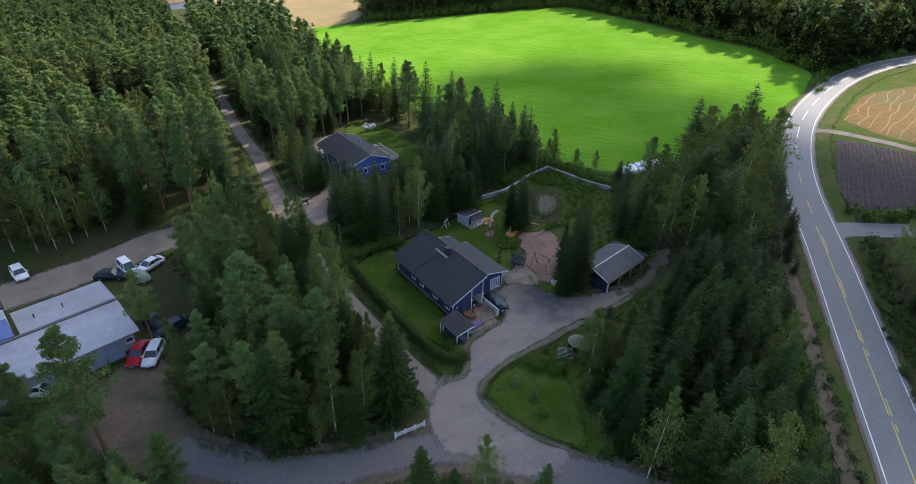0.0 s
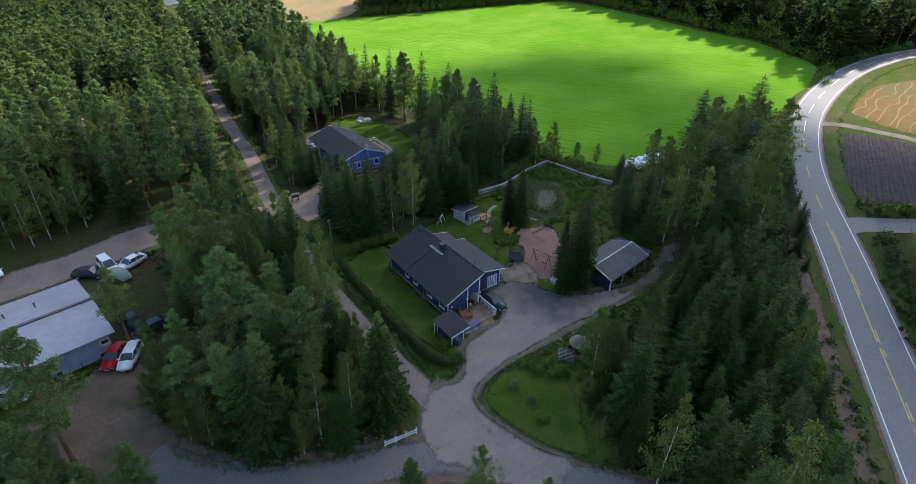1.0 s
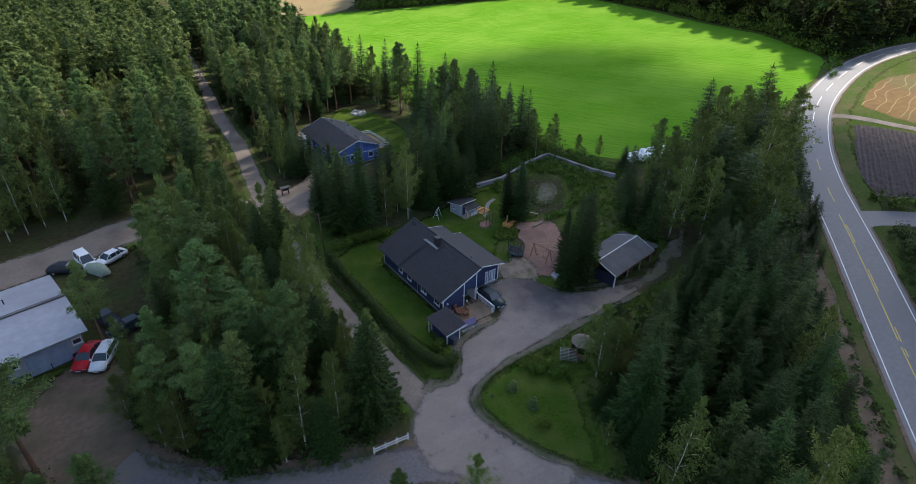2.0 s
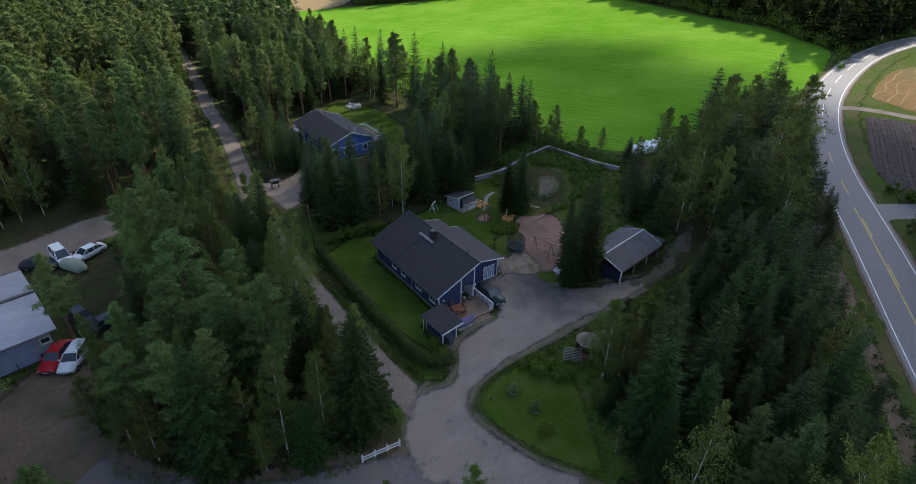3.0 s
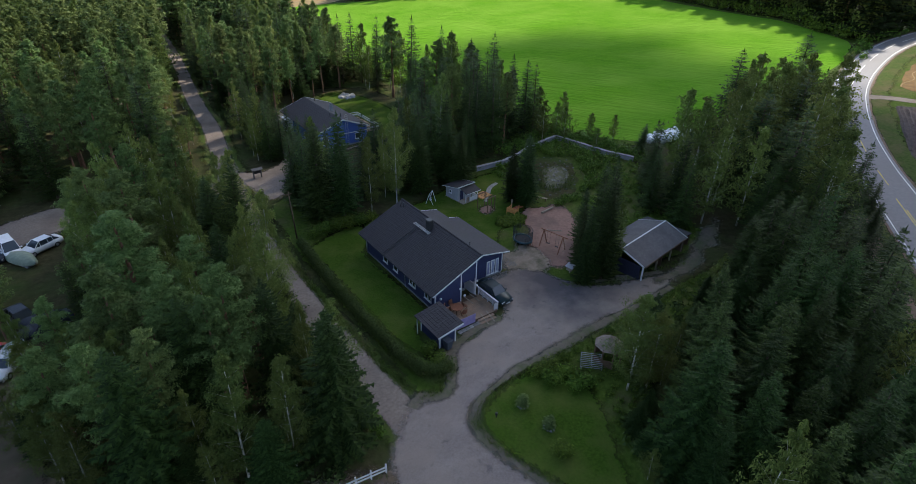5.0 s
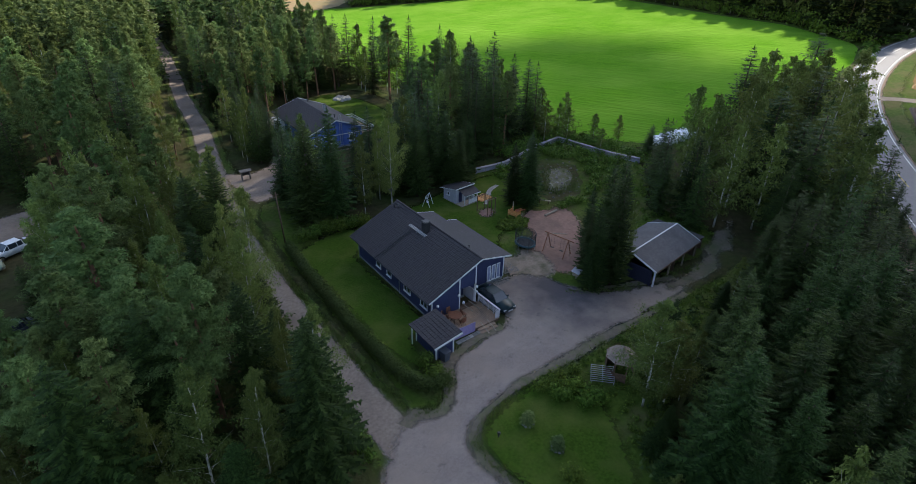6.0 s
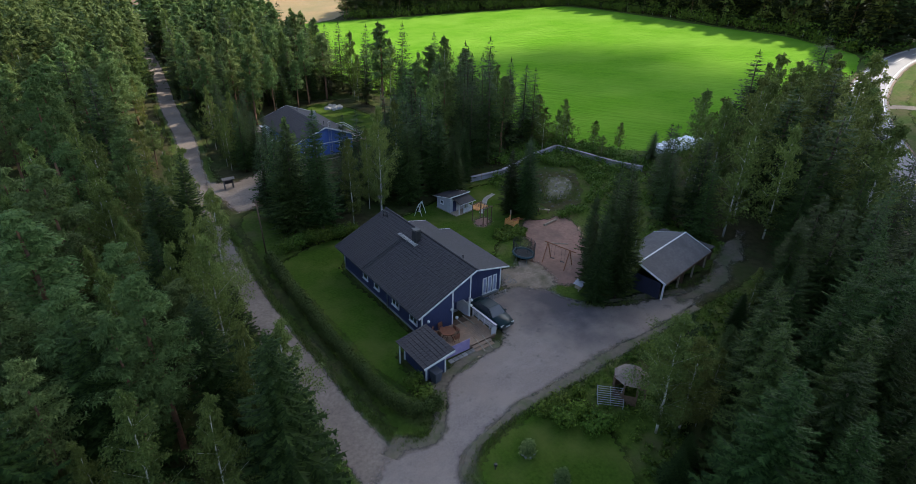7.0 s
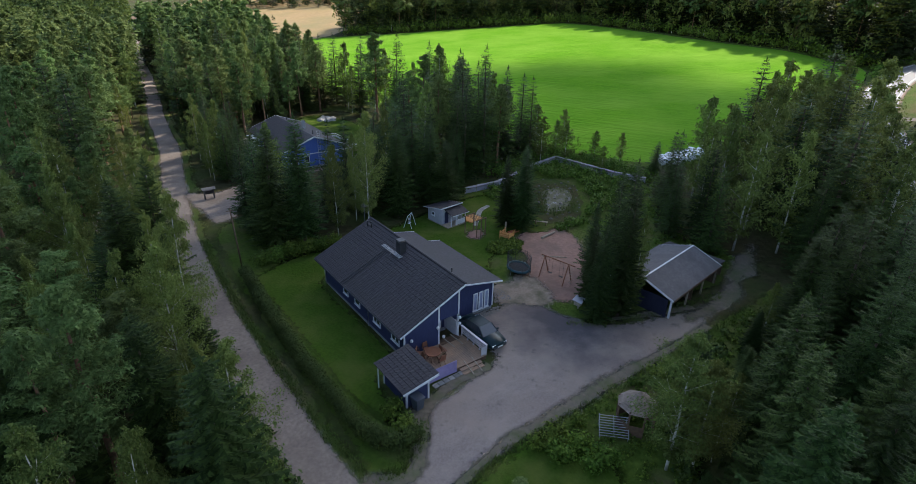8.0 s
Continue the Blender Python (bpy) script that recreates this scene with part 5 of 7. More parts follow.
chimney_on(house, 4.85, 7.75, roof_z(4.85) - 0.3, roof_z(4.85) + 1.05)
pipe_on(house, 4.98, 14.0, roof_z(4.98) - 0.05, 0.55), pipe_on(house, 5.1, 13.5, roof_z(5.1) - 0.05, 0.55), pipe_on(house, 7.6, 4.2, felt_z(7.6) - 0.05, 0.5, 0.05)
s = Shape()
for dx in (-0.16, 0.16):
    s.beam((-0.1, 9.2 + dx, roof_z(-0.1) + 0.13), (3.9, 9.2 + dx, roof_z(3.9) + 0.13), 0.05, 0.05)
for k in range(14):
    s.tube((-0.05 + k * 0.3, 9.04, roof_z(-0.05 + k * 0.3) + 0.13), (-0.05 + k * 0.3, 9.36, roof_z(-0.05 + k * 0.3) + 0.13), 0.018, None, 5)
part("roof_ladder", s, M_BLACK, roof, "dark metal roof ladder")
s = Shape()
for k in range(5):
    s.beam((4.18 + k * 0.085, 7.0, roof_z(4.3) + 0.22), (4.18 + k * 0.085, 10.0, roof_z(4.3) + 0.22), 0.05, 0.03)
for y in (7.2, 8.5, 9.8):
    s.beam((4.1, y, roof_z(4.1) + 0.02), (4.55, y, roof_z(4.3) + 0.2), 0.04, 0.04)
part("roof_walkway", s, M_PLINTH, roof, "grey metal roof walkway")
ant = Shape().tube((5.2, 15.0, 3.6), (5.2, 15.0, 6.9), 0.025)
for k in range(6):
    ant.tube((5.2 - 0.35 + 0.03 * k, 14.7 + 0.12 * k, 6.6), (5.2 + 0.35 - 0.03 * k, 14.7 + 0.12 * k, 6.6), 0.012, None, 4)
part("antenna", ant.tube((5.2, 14.6, 6.6), (5.2, 15.4, 6.6), 0.015, None, 5), M_FELTL, house, "grey television aerial")

# terrace with shed
deck = thing("terrace", (3, -1.2, 0), 0, "weathered brown plank terrace before the door", "terrace")
for k in range(33):
    x = -2.75 + k * 0.172
    part("plank", Shape().box(x, x + 0.158, -1.6, 1.58, 0.33, 0.36 + 0.004 * (k % 3)), M_WOOD, deck)
part("joists", Shape().box(-2.7, 2.85, -1.55, -1.45, 0.0, 0.33).box(-2.7, 2.85, 1.4, 1.5, 0.0, 0.33).box(-2.7, -2.6, -1.45, 1.4, 0, 0.33).box(2.75, 2.85, -1.45, 1.4, 0, 0.33), M_DARKWOOD, deck)
for k in range(5):
    part("rail_post", Shape().box(2.80, 2.88, -1.58 + k * 0.76, -1.50 + k * 0.76, 0.3, 1.25), M_PALE, deck)
for z in (0.55, 0.72, 0.89, 1.06):
    part("rail_board", Shape().box(2.88, 2.905, -1.6, 1.58, z, z + 0.10), M_PALE, deck)
part("handrail", Shape().box(2.76, 2.94, -1.62, 1.6, 1.25, 1.29), M_PALE, deck, "pale grey handrail")
part("rail_board", Shape().box(2.35, 2.80, -1.6, -1.57, 0.5, 1.2), M_PALE, deck)
part("screen_fence", Shape().box(-2.7, 0.05, -1.66, -1.61, 0.15, 1.15), surface("lilac_boards", (0.20, 0.16, 0.30), (0.27, 0.22, 0.38), None, 3, 1, 0.7, 0.1, 0.005), deck, "lilac boarded screen")
for k in range(2):
    part("step", Shape().box(0.3, 2.2, -1.95 - 0.3 * k, -1.62 - 0.3 * k, 0.20 - 0.13 * k, 0.25 - 0.13 * k), M_WOOD, deck)
for x in (1.0, 1.75):
    part("ramp_rail", Shape().beam((x, -1.2, 0.42), (x - 0.05, -2.55, 0.08), 0.09, 0.06), M_POLEWOOD, deck, "pale wooden ramp rail")
for k in range(2):
    part("step", Shape().box(0.75, 2.5, 1.25 + 0.3 * k, 1.55 + 0.3 * k, 0.38 + 0.03 * k, 0.42 + 0.04 * k), M_DARKWOOD, deck)
for x in (1.25, 2.0):
    part("ramp_rail", Shape().beam((x, 1.9, 0.55), (x + 0.2, 0.5, 0.40), 0.09, 0.05), M_POLEWOOD, deck)
for k in range(8):
    solid("paving_slab", Shape().box(-0.2, 0.2, -0.2, 0.2, 0, 0.05, None, 0.012), M_STONE, "square grey paving slab in the gravel", "paving slab", "slabs along the terrace", at=(1.0 + k * 0.46, -3.2 + 0.02 * k, 0.055), turn=rng.uniform(-4, 4))

shed = thing("shed", (-1.2, -2.9, 0), 0, "small dark blue shed with tiled lean-to roof", "shed")
sz = lambda x: 2.12 + 0.18 * (x + 1.35)
for x0, x1, y0, y1 in ((-0.6, -0.5, -1.0, 2.0), (1.0, 1.1, -1.0, 2.0), (-0.5, 1.0, -1.0, -0.9), (-0.5, 1.0, 1.9, 2.0)):
    part("wall", Shape().box(x0, x1, y0, y1, 0.05, 2.1), M_BLUE, shed)
rf = part("roof", Shape().slab([(-1.35, -1.85, sz(-1.35)), (1.35, -1.85, sz(1.35)), (1.35, 2.0, sz(1.35)), (-1.35, 2.0, sz(-1.35))], 0.10), M_TILE, shed)
part("roof_tiles", tile_courses((-1.38, -1.88, sz(-1.35)), (-1.38, 2.02, sz(-1.35)), (1.35, -1.88, sz(1.33)), seed=3), M_TILE, rf, "rows of dark grey roof tiles")["kind"] = "stuff"
fascia(shed, [(-1.36, -1.89, sz(-1.36) - 0.07), (1.36, -1.89, sz(1.36) - 0.07)], 0.05, 0.16)
for x, y in ((-0.6, -1.0), (1.1, -1.0), (-0.6, 2.0)):
    part("corner_board", Shape().box(x - 0.06, x + 0.06, y - 0.05, y + 0.07, 0.05, 2.05), M_WHITE, shed, "white corner board")
part("post", Shape().box(-1.2, -1.12, 1.8, 1.88, 0, 2.1), M_WHITE, shed, "white post")
part("door", Shape().box(-0.3, 0.55, -1.04, -1.0, 0.1, 1.95), M_BLUE, shed)

bin_ = thing("wheelie_bin", (-1.25, -4.35, 0.055), 8, "dark grey plastic wheelie bin by the shed", "bin")
m_bin = plain("dark_plastic", (0.055, 0.065, 0.085), 0.5)
b = Shape().add([(-0.26, -0.28, 0.08), (0.26, -0.28, 0.08), (0.26, 0.22, 0.08), (-0.26, 0.22, 0.08), (-0.34, -0.36, 0.98), (0.34, -0.36, 0.98), (0.34, 0.36, 0.98), (-0.34, 0.36, 0.98)],
                [(0, 3, 2, 1), (4, 5, 6, 7), (0, 1, 5, 4), (1, 2, 6, 5), (2, 3, 7, 6), (3, 0, 4, 7)])
part("bin_body", b, m_bin, bin_)
part("lid", Shape().box(-0.37, 0.37, -0.40, 0.40, 0.98, 1.05, None, 0.03), m_bin, bin_, "grey lid")
for x in (-0.3, 0.3):
    part("wheel", Shape().tube((x - 0.03, 0.30, 0.10), (x + 0.03, 0.30, 0.10), 0.10, None, 12), M_RUBBER, bin_)

# table and chairs
M_REDWOOD = surface("oiled_red_wood", (0.15, 0.06, 0.035), (0.24, 0.10, 0.055), None, 4, 1, 0.6, 0.1, 0.004)
tb = thing("garden_table", (2.25, -0.95, 0.36), 0, "round brown wooden garden table on the terrace", "table")
part("tabletop", Shape().tube((0, 0, 0.70), (0, 0, 0.74), 0.62, None, 20), M_REDWOOD, tb, "reddish brown slatted top")
for a in (45, 135, 225, 315):
    part("leg", Shape().beam((0.45 * math.cos(radians(a)), 0.45 * math.sin(radians(a)), 0), (0.1 * math.cos(radians(a)), 0.1 * math.sin(radians(a)), 0.7), 0.05, 0.05), M_DARKWOOD, tb)
ch = thing("garden_chair", (3.2, -0.9, 0.36), 90, "folding brown wooden garden chair at the table", "chair", "chairs round the garden table")
part("seat", Shape().box(-0.22, 0.22, -0.22, 0.2, 0.42, 0.45), M_REDWOOD, ch)
part("backrest", Shape().box(-0.22, 0.22, 0.2, 0.23, 0.5, 0.92), M_REDWOOD, ch)
for x in (-0.2, 0.2):
    part("leg", Shape().beam((x, -0.2, 0), (x, 0.22, 0.9), 0.03, 0.04), M_DARKWOOD, ch)
    part("leg", Shape().beam((x, 0.22, 0), (x, -0.2, 0.43), 0.03, 0.04), M_DARKWOOD, ch)
copy_thing(ch, pose(2.25, -0.05, 0.36, 0, 0, 5)), copy_thing(ch, pose(1.25, -0.9, 0.36, 0, 0, 265)), copy_thing(ch, pose(2.5, -1.85 + 0.1, 0.36, 0, 0, 175)), copy_thing(ch, pose(1.5, -0.2, 0.36, 0, 0, 40))


# ---- cars ----
def car_paint(name, col):
    m, nt, p = nodes_of(name)
    nt.links.new(mix_col(nt, noise_fac(nt, 2.0, 0.35, 0.7), tuple(v * 0.85 for v in col), col), p.inputs["Base Color"])
    p.inputs["Roughness"].default_value, p.inputs["Coat Weight"].default_value, p.inputs["Coat Roughness"].default_value = 0.3, 0.0, 0.08
    p.inputs["Specular IOR Level"].default_value = 0.2
    return m


def make_car(at, turn, paint, label, length=4.35, width=1.70, height=1.40, style="saloon", group="parked cars"):
    """A car on its wheels; its front points along its own -y."""
    ob = thing("car", at, turn, label, "car", group)
    w, h = width / 2, length / 2
    # stations from front to back: y, half width, sill, shoulder
    st = [(-h, 0.72 * w, 0.42, 0.60), (-h + 0.12, 0.90 * w, 0.28, 0.68), (-h + 0.55, 0.97 * w, 0.24, 0.76), (-0.28 * length, w, 0.24, 0.86), (0.0, w, 0.24, 0.90), (0.25 * length, w, 0.24, 0.92), (h - 0.35, 0.96 * w, 0.26, 0.93), (h - 0.08, 0.88 * w, 0.32, 0.90), (h, 0.74 * w, 0.44, 0.78)]
    s = Shape()
    for y, hw, z0, z1 in st:
        zm = (z0 + z1) / 2 + 0.05
        s.v += [(-hw * 0.9, y, z0), (hw * 0.9, y, z0), (hw, y, z0 + 0.12), (hw, y, zm), (hw * 0.93, y, z1), (0, y, z1 + 0.035), (-hw * 0.93, y, z1), (-hw, y, zm), (-hw, y, z0 + 0.12)]
    for i in range(len(st) - 1):
        for k in range(9):
            s.f.append((i * 9 + k, i * 9 + (k + 1) % 9, (i + 1) * 9 + (k + 1) % 9, (i + 1) * 9 + k))
    s.f += [tuple(range(8, -1, -1)), tuple((len(st) - 1) * 9 + k for k in range(9))]
    part("body", s, paint, ob, smooth=True)
    back = {"saloon": (0.24, 0.40), "estate": (0.43, 0.48), "van": (0.46, 0.485)}[style]
    yb = [-0.24 * length, -0.09 * length, back[0] * length, back[1] * length]
    bz, tw = 0.91, 0.70 * w
    P = {"wl": (-0.88 * w, yb[0], bz - 0.03), "wr": (0.88 * w, yb[0], bz - 0.03), "tl": (-tw, yb[1], height), "tr": (tw, yb[1], height),
         "bl": (-tw, yb[2], height - 0.02), "br": (tw, yb[2], height - 0.02), "rl": (-0.86 * w, yb[3], bz + 0.02), "rr": (0.86 * w, yb[3], bz + 0.02)}
    part("roof_panel", Shape().slab([P["tl"], P["tr"], P["br"], P["bl"]], 0.05).slab([(P["tl"][0] * 0.8, yb[1] + 0.1, height + 0.02), (P["tr"][0] * 0.8, yb[1] + 0.1, height + 0.02), (P["br"][0] * 0.8, yb[2] - 0.1, height + 0.02), (P["bl"][0] * 0.8, yb[2] - 0.1, height + 0.02)], 0.03), paint, ob)
    part("windscreen", Shape().slab([P["wl"], P["wr"], P["tr"], P["tl"]], 0.03), M_GLASS, ob, "dark curved windscreen")
    part("rear_window", Shape().slab([P["bl"], P["br"], P["rr"], P["rl"]], 0.03), M_GLASS, ob)
    for l, a, b, c, d in (("side_window", "rl", "bl", "tl", "wl"), ("side_window", "wr", "tr", "br", "rr")):
        part(l, Shape().slab([P[a], P[b], P[c], P[d]], -0.03), M_GLASS, ob)
    for sx in (-1, 1):
        for y in (yb[1] + 0.02, 0.11 * length, yb[2]):
            part("pillar", Shape().beam((sx * 0.885 * w, y * 1.02 if y > 0 else y - 0.02, bz - 0.02), (sx * (tw + 0.01), y, height - 0.02), 0.05, 0.06), paint, ob)
        part("pillar", Shape().beam((sx * 0.885 * w, yb[0], bz - 0.02), (sx * (tw + 0.01), yb[1], height), 0.05, 0.05), paint, ob)
        part("headlight", Shape().box(sx * w * 0.66 - 0.17, sx * w * 0.66 + 0.17, -h + 0.02, -h + 0.16, 0.50, 0.64), M_METAL, ob, "clear headlight")
        part("tail_light", Shape().box(sx * w * 0.68 - 0.14, sx * w * 0.68 + 0.14, h - 0.10, h + 0.005, 0.62, 0.78), plain("tail_red", (0.35, 0.015, 0.015), 0.3), ob, "red tail light")
        part("mirror", Shape().box(sx * (w + 0.08) - 0.09, sx * (w + 0.08) + 0.09, yb[0] + 0.18, yb[0] + 0.28, 0.88, 1.0), paint, ob)
        for y in (-0.31 * length, 0.29 * length):
            wh = part("wheel", Shape().tube((sx * (w - 0.19), y, 0.30), (sx * (w + 0.01), y, 0.30), 0.30, None, 18), M_RUBBER, ob)
            part("rim", Shape().tube((sx * (w + 0.005), y, 0.30), (sx * (w + 0.02), y, 0.30), 0.19, 0.16, 12), M_METAL, wh, "grey wheel rim")
    part("bumper", Shape().box(-0.80 * w, 0.80 * w, -h - 0.04, -h + 0.10, 0.34, 0.50, None, 0.03), M_BLACK, ob, "black front bumper")
    part("bumper", Shape().box(-0.80 * w, 0.80 * w, h - 0.10, h + 0.04, 0.36, 0.54, None, 0.03), M_BLACK, ob, "black rear bumper")
    part("number_plate", Shape().box(-0.25, 0.25, -h - 0.052, -h - 0.04, 0.38, 0.48), M_WHITE, ob, "white plate")
    return ob


P_TEAL, P_RED, P_WHITE, P_DARK = car_paint("paint_teal", (0.006, 0.022, 0.026)), car_paint("paint_red", (0.50, 0.02, 0.03)), car_paint("paint_white", (0.75, 0.76, 0.78)), car_paint("paint_dark", (0.02, 0.024, 0.035))
make_car((7.25, -0.45, 0.055), 2, P_TEAL, "dark green saloon car parked beside the terrace")
make_car((-34.4, 15.9, 0.03), -30, P_RED, "bright red saloon car beside the workshop")
make_car((-33.0, 14.8, 0.03), -28, P_WHITE, "white estate car beside the red car", style="estate")
make_car((-30.0, 18.9, 0.03), -72, P_DARK, "dark blue saloon car under the trees")
make_car((-31.8, 21.6, 0.0), 20, P_DARK, "black saloon car behind the workshop corner")
make_car((-45.4, 43.9, 0.03), 12, P_WHITE, "white hatchback alone on the sandy track", style="estate", length=4.0)
make_car((-32.4, 36.6, 0.03), 14, P_WHITE, "white van at the edge of the track", style="van", height=1.75)
make_car((-34.7, 36.2, 0.0), 60, P_DARK, "black car behind the workshop roof")
make_car((-44.2, 15.6, 0.03), 62, P_WHITE, "white car half under a pine", style="estate")

# ---- carport ----
cp = thing("carport", (26.4, -4.1, 0), 7.5, "open timber carport with grey felt roof", "carport")
CZ = lambda y: 3.05 - 0.36 * abs(y)
part("roof", Shape().slab([(-4.9, -2.95, CZ(2.95)), (4.6, -2.95, CZ(2.95)), (4.6, 0, CZ(0)), (-4.9, 0, CZ(0))], 0.12), M_FELTL, cp, "grey felt roof slope")
part("roof", Shape().slab([(-4.9, 0, CZ(0)), (4.6, 0, CZ(0)), (4.6, 3.4, CZ(3.4)), (-4.9, 3.4, CZ(3.4))], 0.12), M_FELTL, cp, "grey felt roof slope")
part("ridge_cap", Shape().box(-4.95, 4.65, -0.07, 0.07, CZ(0) - 0.02, CZ(0) + 0.02), M_WHITE, cp, "white metal ridge strip")
for x in (-4.93, 4.63):
    fascia(cp, [(x, -2.95, CZ(2.95) - 0.06), (x, 0, CZ(0) - 0.06), (x, 3.4, CZ(3.4) - 0.06)], 0.06, 0.16)
part("side_roof", Shape().slab([(4.7, -2.6, 1.95), (6.6, -2.6, 1.7), (6.6, 3.2, 1.7), (4.7, 3.2, 1.95)], 0.10), M_FELT, cp, "lower dark felt roof")
for x in (-4.6, -1.5, 1.6, 4.4):
    part("post", Shape().box(x - 0.07, x + 0.07, -2.75, -2.61, 0, CZ(2.7) - 0.1), M_WHITE if x < -4 else M_POLEWOOD, cp, "squared post")
part("wall", Shape().box(-4.7, -4.58, -2.4, 3.1, 0, 1.78), M_DARKBLUE, cp)
part("wall", Shape().box(-4.58, 4.5, 3.0, 3.1, 0, 1.78), M_DARKBLUE, cp)
part("wall", Shape().box(4.4, 4.5, -2.8, 3.0, 0, 1.85), M_DARKWOOD, cp)
part("wall", Shape().box(6.3, 6.4, -2.5, 3.0, 0, 1.62), M_DARKWOOD, cp)
part("partition", Shape().box(-0.2, -0.1, -2.6, 3.0, 0, 1.82), M_DARKWOOD, cp)
part("eave_board", Shape().box(-4.9, 4.6, -2.99, -2.95, CZ(2.95) - 0.2, CZ(2.95) - 0.02), M_DARKWOOD, cp)
part("sign_board", Shape().box(-3.9, -2.9, -2.80, -2.76, 1.55, 1.82), M_PALE, cp, "pale board under the eave")

# ---- the neighbour's house ----
nb = thing("house", (8.6, 47.0, 0), 0, "bright blue boarded house with dark gable roof", "house")
NZ = lambda x: 4.75 - 0.36 * abs(x - 5.0)
part("plinth", Shape().box(0.55, 9.45, 0.5, 15.4, -0.05, 0.3), M_PLINTH, nb)
for y0, y1 in ((0.45, 0.65), (15.3, 15.5)):
    s = Shape()
    v = [(x, y, z) for y in (y0, y1) for x, z in ((0.5, 0.3), (9.5, 0.3), (9.5, NZ(9.5) - 0.2), (5.0, NZ(5) - 0.2), (0.5, NZ(0.5) - 0.2))]
    s.add(v, [(0, 1, 2, 3, 4), (9, 8, 7, 6, 5), (0, 5, 6, 1), (1, 6, 7, 2), (2, 7, 8, 3), (3, 8, 9, 4), (4, 9, 5, 0)])
    part("wall", s, M_BLUEB, nb, "bright blue boarded gable wall")
part("wall", Shape().box(0.5, 0.7, 0.65, 15.3, 0.3, NZ(0.5) - 0.2), M_BLUEB, nb)
part("wall", Shape().box(9.3, 9.5, 0.65, 15.3, 0.3, NZ(9.5) - 0.2), M_BLUEB, nb)
part("trim_band", Shape().box(0.45, 9.55, 0.40, 0.45, 2.1, 2.22), M_WHITE, nb, "white band across the gable")
nroof = part("roof", Shape().slab([(0, 0, NZ(0)), (5, 0, NZ(5)), (5, 16, NZ(5)), (0, 16, NZ(0))], 0.14), M_TILE, nb)
part("roof_tiles", tile_courses((-0.04, -0.02, NZ(0)), (-0.04, 16.02, NZ(0)), (4.96, -0.02, NZ(4.98)), seed=5, course=0.4, tile=0.4), M_TILE, nroof, "rows of dark grey roof tiles")["kind"] = "stuff"
part("side_roof", Shape().slab([(5, 0, NZ(5)), (10, 0, NZ(10)), (10, 16, NZ(10)), (5, 16, NZ(5))], 0.14), M_FELT, nb, "smooth grey roof slope")
for y in (-0.03, 16.03):
    fascia(nb, [(0, y, NZ(0) - 0.06), (5, y, NZ(5) - 0.06), (10, y, NZ(10) - 0.06)], 0.05, 0.2)
for x0, x1 in ((1.4, 2.4), (3.4, 4.2), (7.2, 8.2)):
    window_on(nb, "x", 0.45, x0, x1, 0.9, 1.95, -1)
for y0 in (2.0, 5.0, 8.5):
    window_on(nb, "y", 0.5, y0, y0 + 1.1, 0.9, 1.9, -1)
part("porch", Shape().box(-0.7, 0.5, 11.2, 11.4, 0.1, 2.6).box(-0.7, 0.5, 13.0, 13.2, 0.1, 2.6).box(-0.9, 0.5, 11.0, 13.4, 2.6, 2.75), M_WHITE, nb, "white porch")
chimney_on(nb, 6.2, 7.0, NZ(6.2) - 0.2, NZ(6.2) + 1.1, 0.5, M_PLINTH, "pale rendered chimney")
for x, y in ((4.4, 3.6), (5.8, 2.4), (5.9, 13.5)):
    pipe_on(nb, x, y, NZ(x) - 0.1, 0.6)
s = Shape()
for x in (5.6, 6.0):
    s.tube((x, 1.1, 0.3), (x, 1.1, NZ(5.8) + 0.9), 0.025, None, 5)
for k in range(15):
    s.tube((5.6, 1.1, 0.5 + 0.35 * k), (6.0, 1.1, 0.5 + 0.35 * k), 0.018, None, 4)
part("wall_ladder", Shape().add(s.v, s.f, Matrix.Translation((0, -0.75, 0))), M_METAL, nb, "grey metal ladder")
nd = thing("terrace", (20.4, 55, 0), 0, "white railed wooden terrace of the neighbour", "terrace")
part("floor", Shape().box(-1.8, 2.2, -3.5, 5, 0.2, 0.34), M_WOOD, nd)
for a, b in (((2.15, -3.5), (2.15, 5)), ((-1.7, -3.45), (2.15, -3.45)), ((-1.7, 4.95), (2.15, 4.95))):
    part("railing", Shape().beam((*a, 1.2), (*b, 1.2), 0.08, 0.06).beam((*a, 0.8), (*b, 0.8), 0.03, 0.28), M_WHITE, nd, "white railing")
solid("neighbour_yard", patch([(-4.5, 33.5), (-1.6, 34.4), (1.2, 40), (5, 44), (16, 45.5), (16, 47), (8.8, 48), (8.8, 60), (6.4, 61), (5, 52), (2.0, 47), (-1.5, 44.5), (-5.4, 46)], 0.05, 0.3), M_LANE, "pale gravel forecourt of the neighbour", "yard", kind="structure")
solid("neighbour_yard", patch([(7.5, 67), (9.5, 64), (14, 65), (20, 71), (18, 75), (12, 72)], 0.05, 0.3), M_GRAVEL, "pale gravel behind the neighbour's house", "yard", kind="structure")
solid("lawn_neighbour", patch([(19, 48), (28, 47), (31, 58), (31, 72), (26, 80), (20, 74), (19, 62)], 0.04, 0.4), M_LAWN, "sunlit lawn behind the neighbour's house", "lawn", kind="structure")
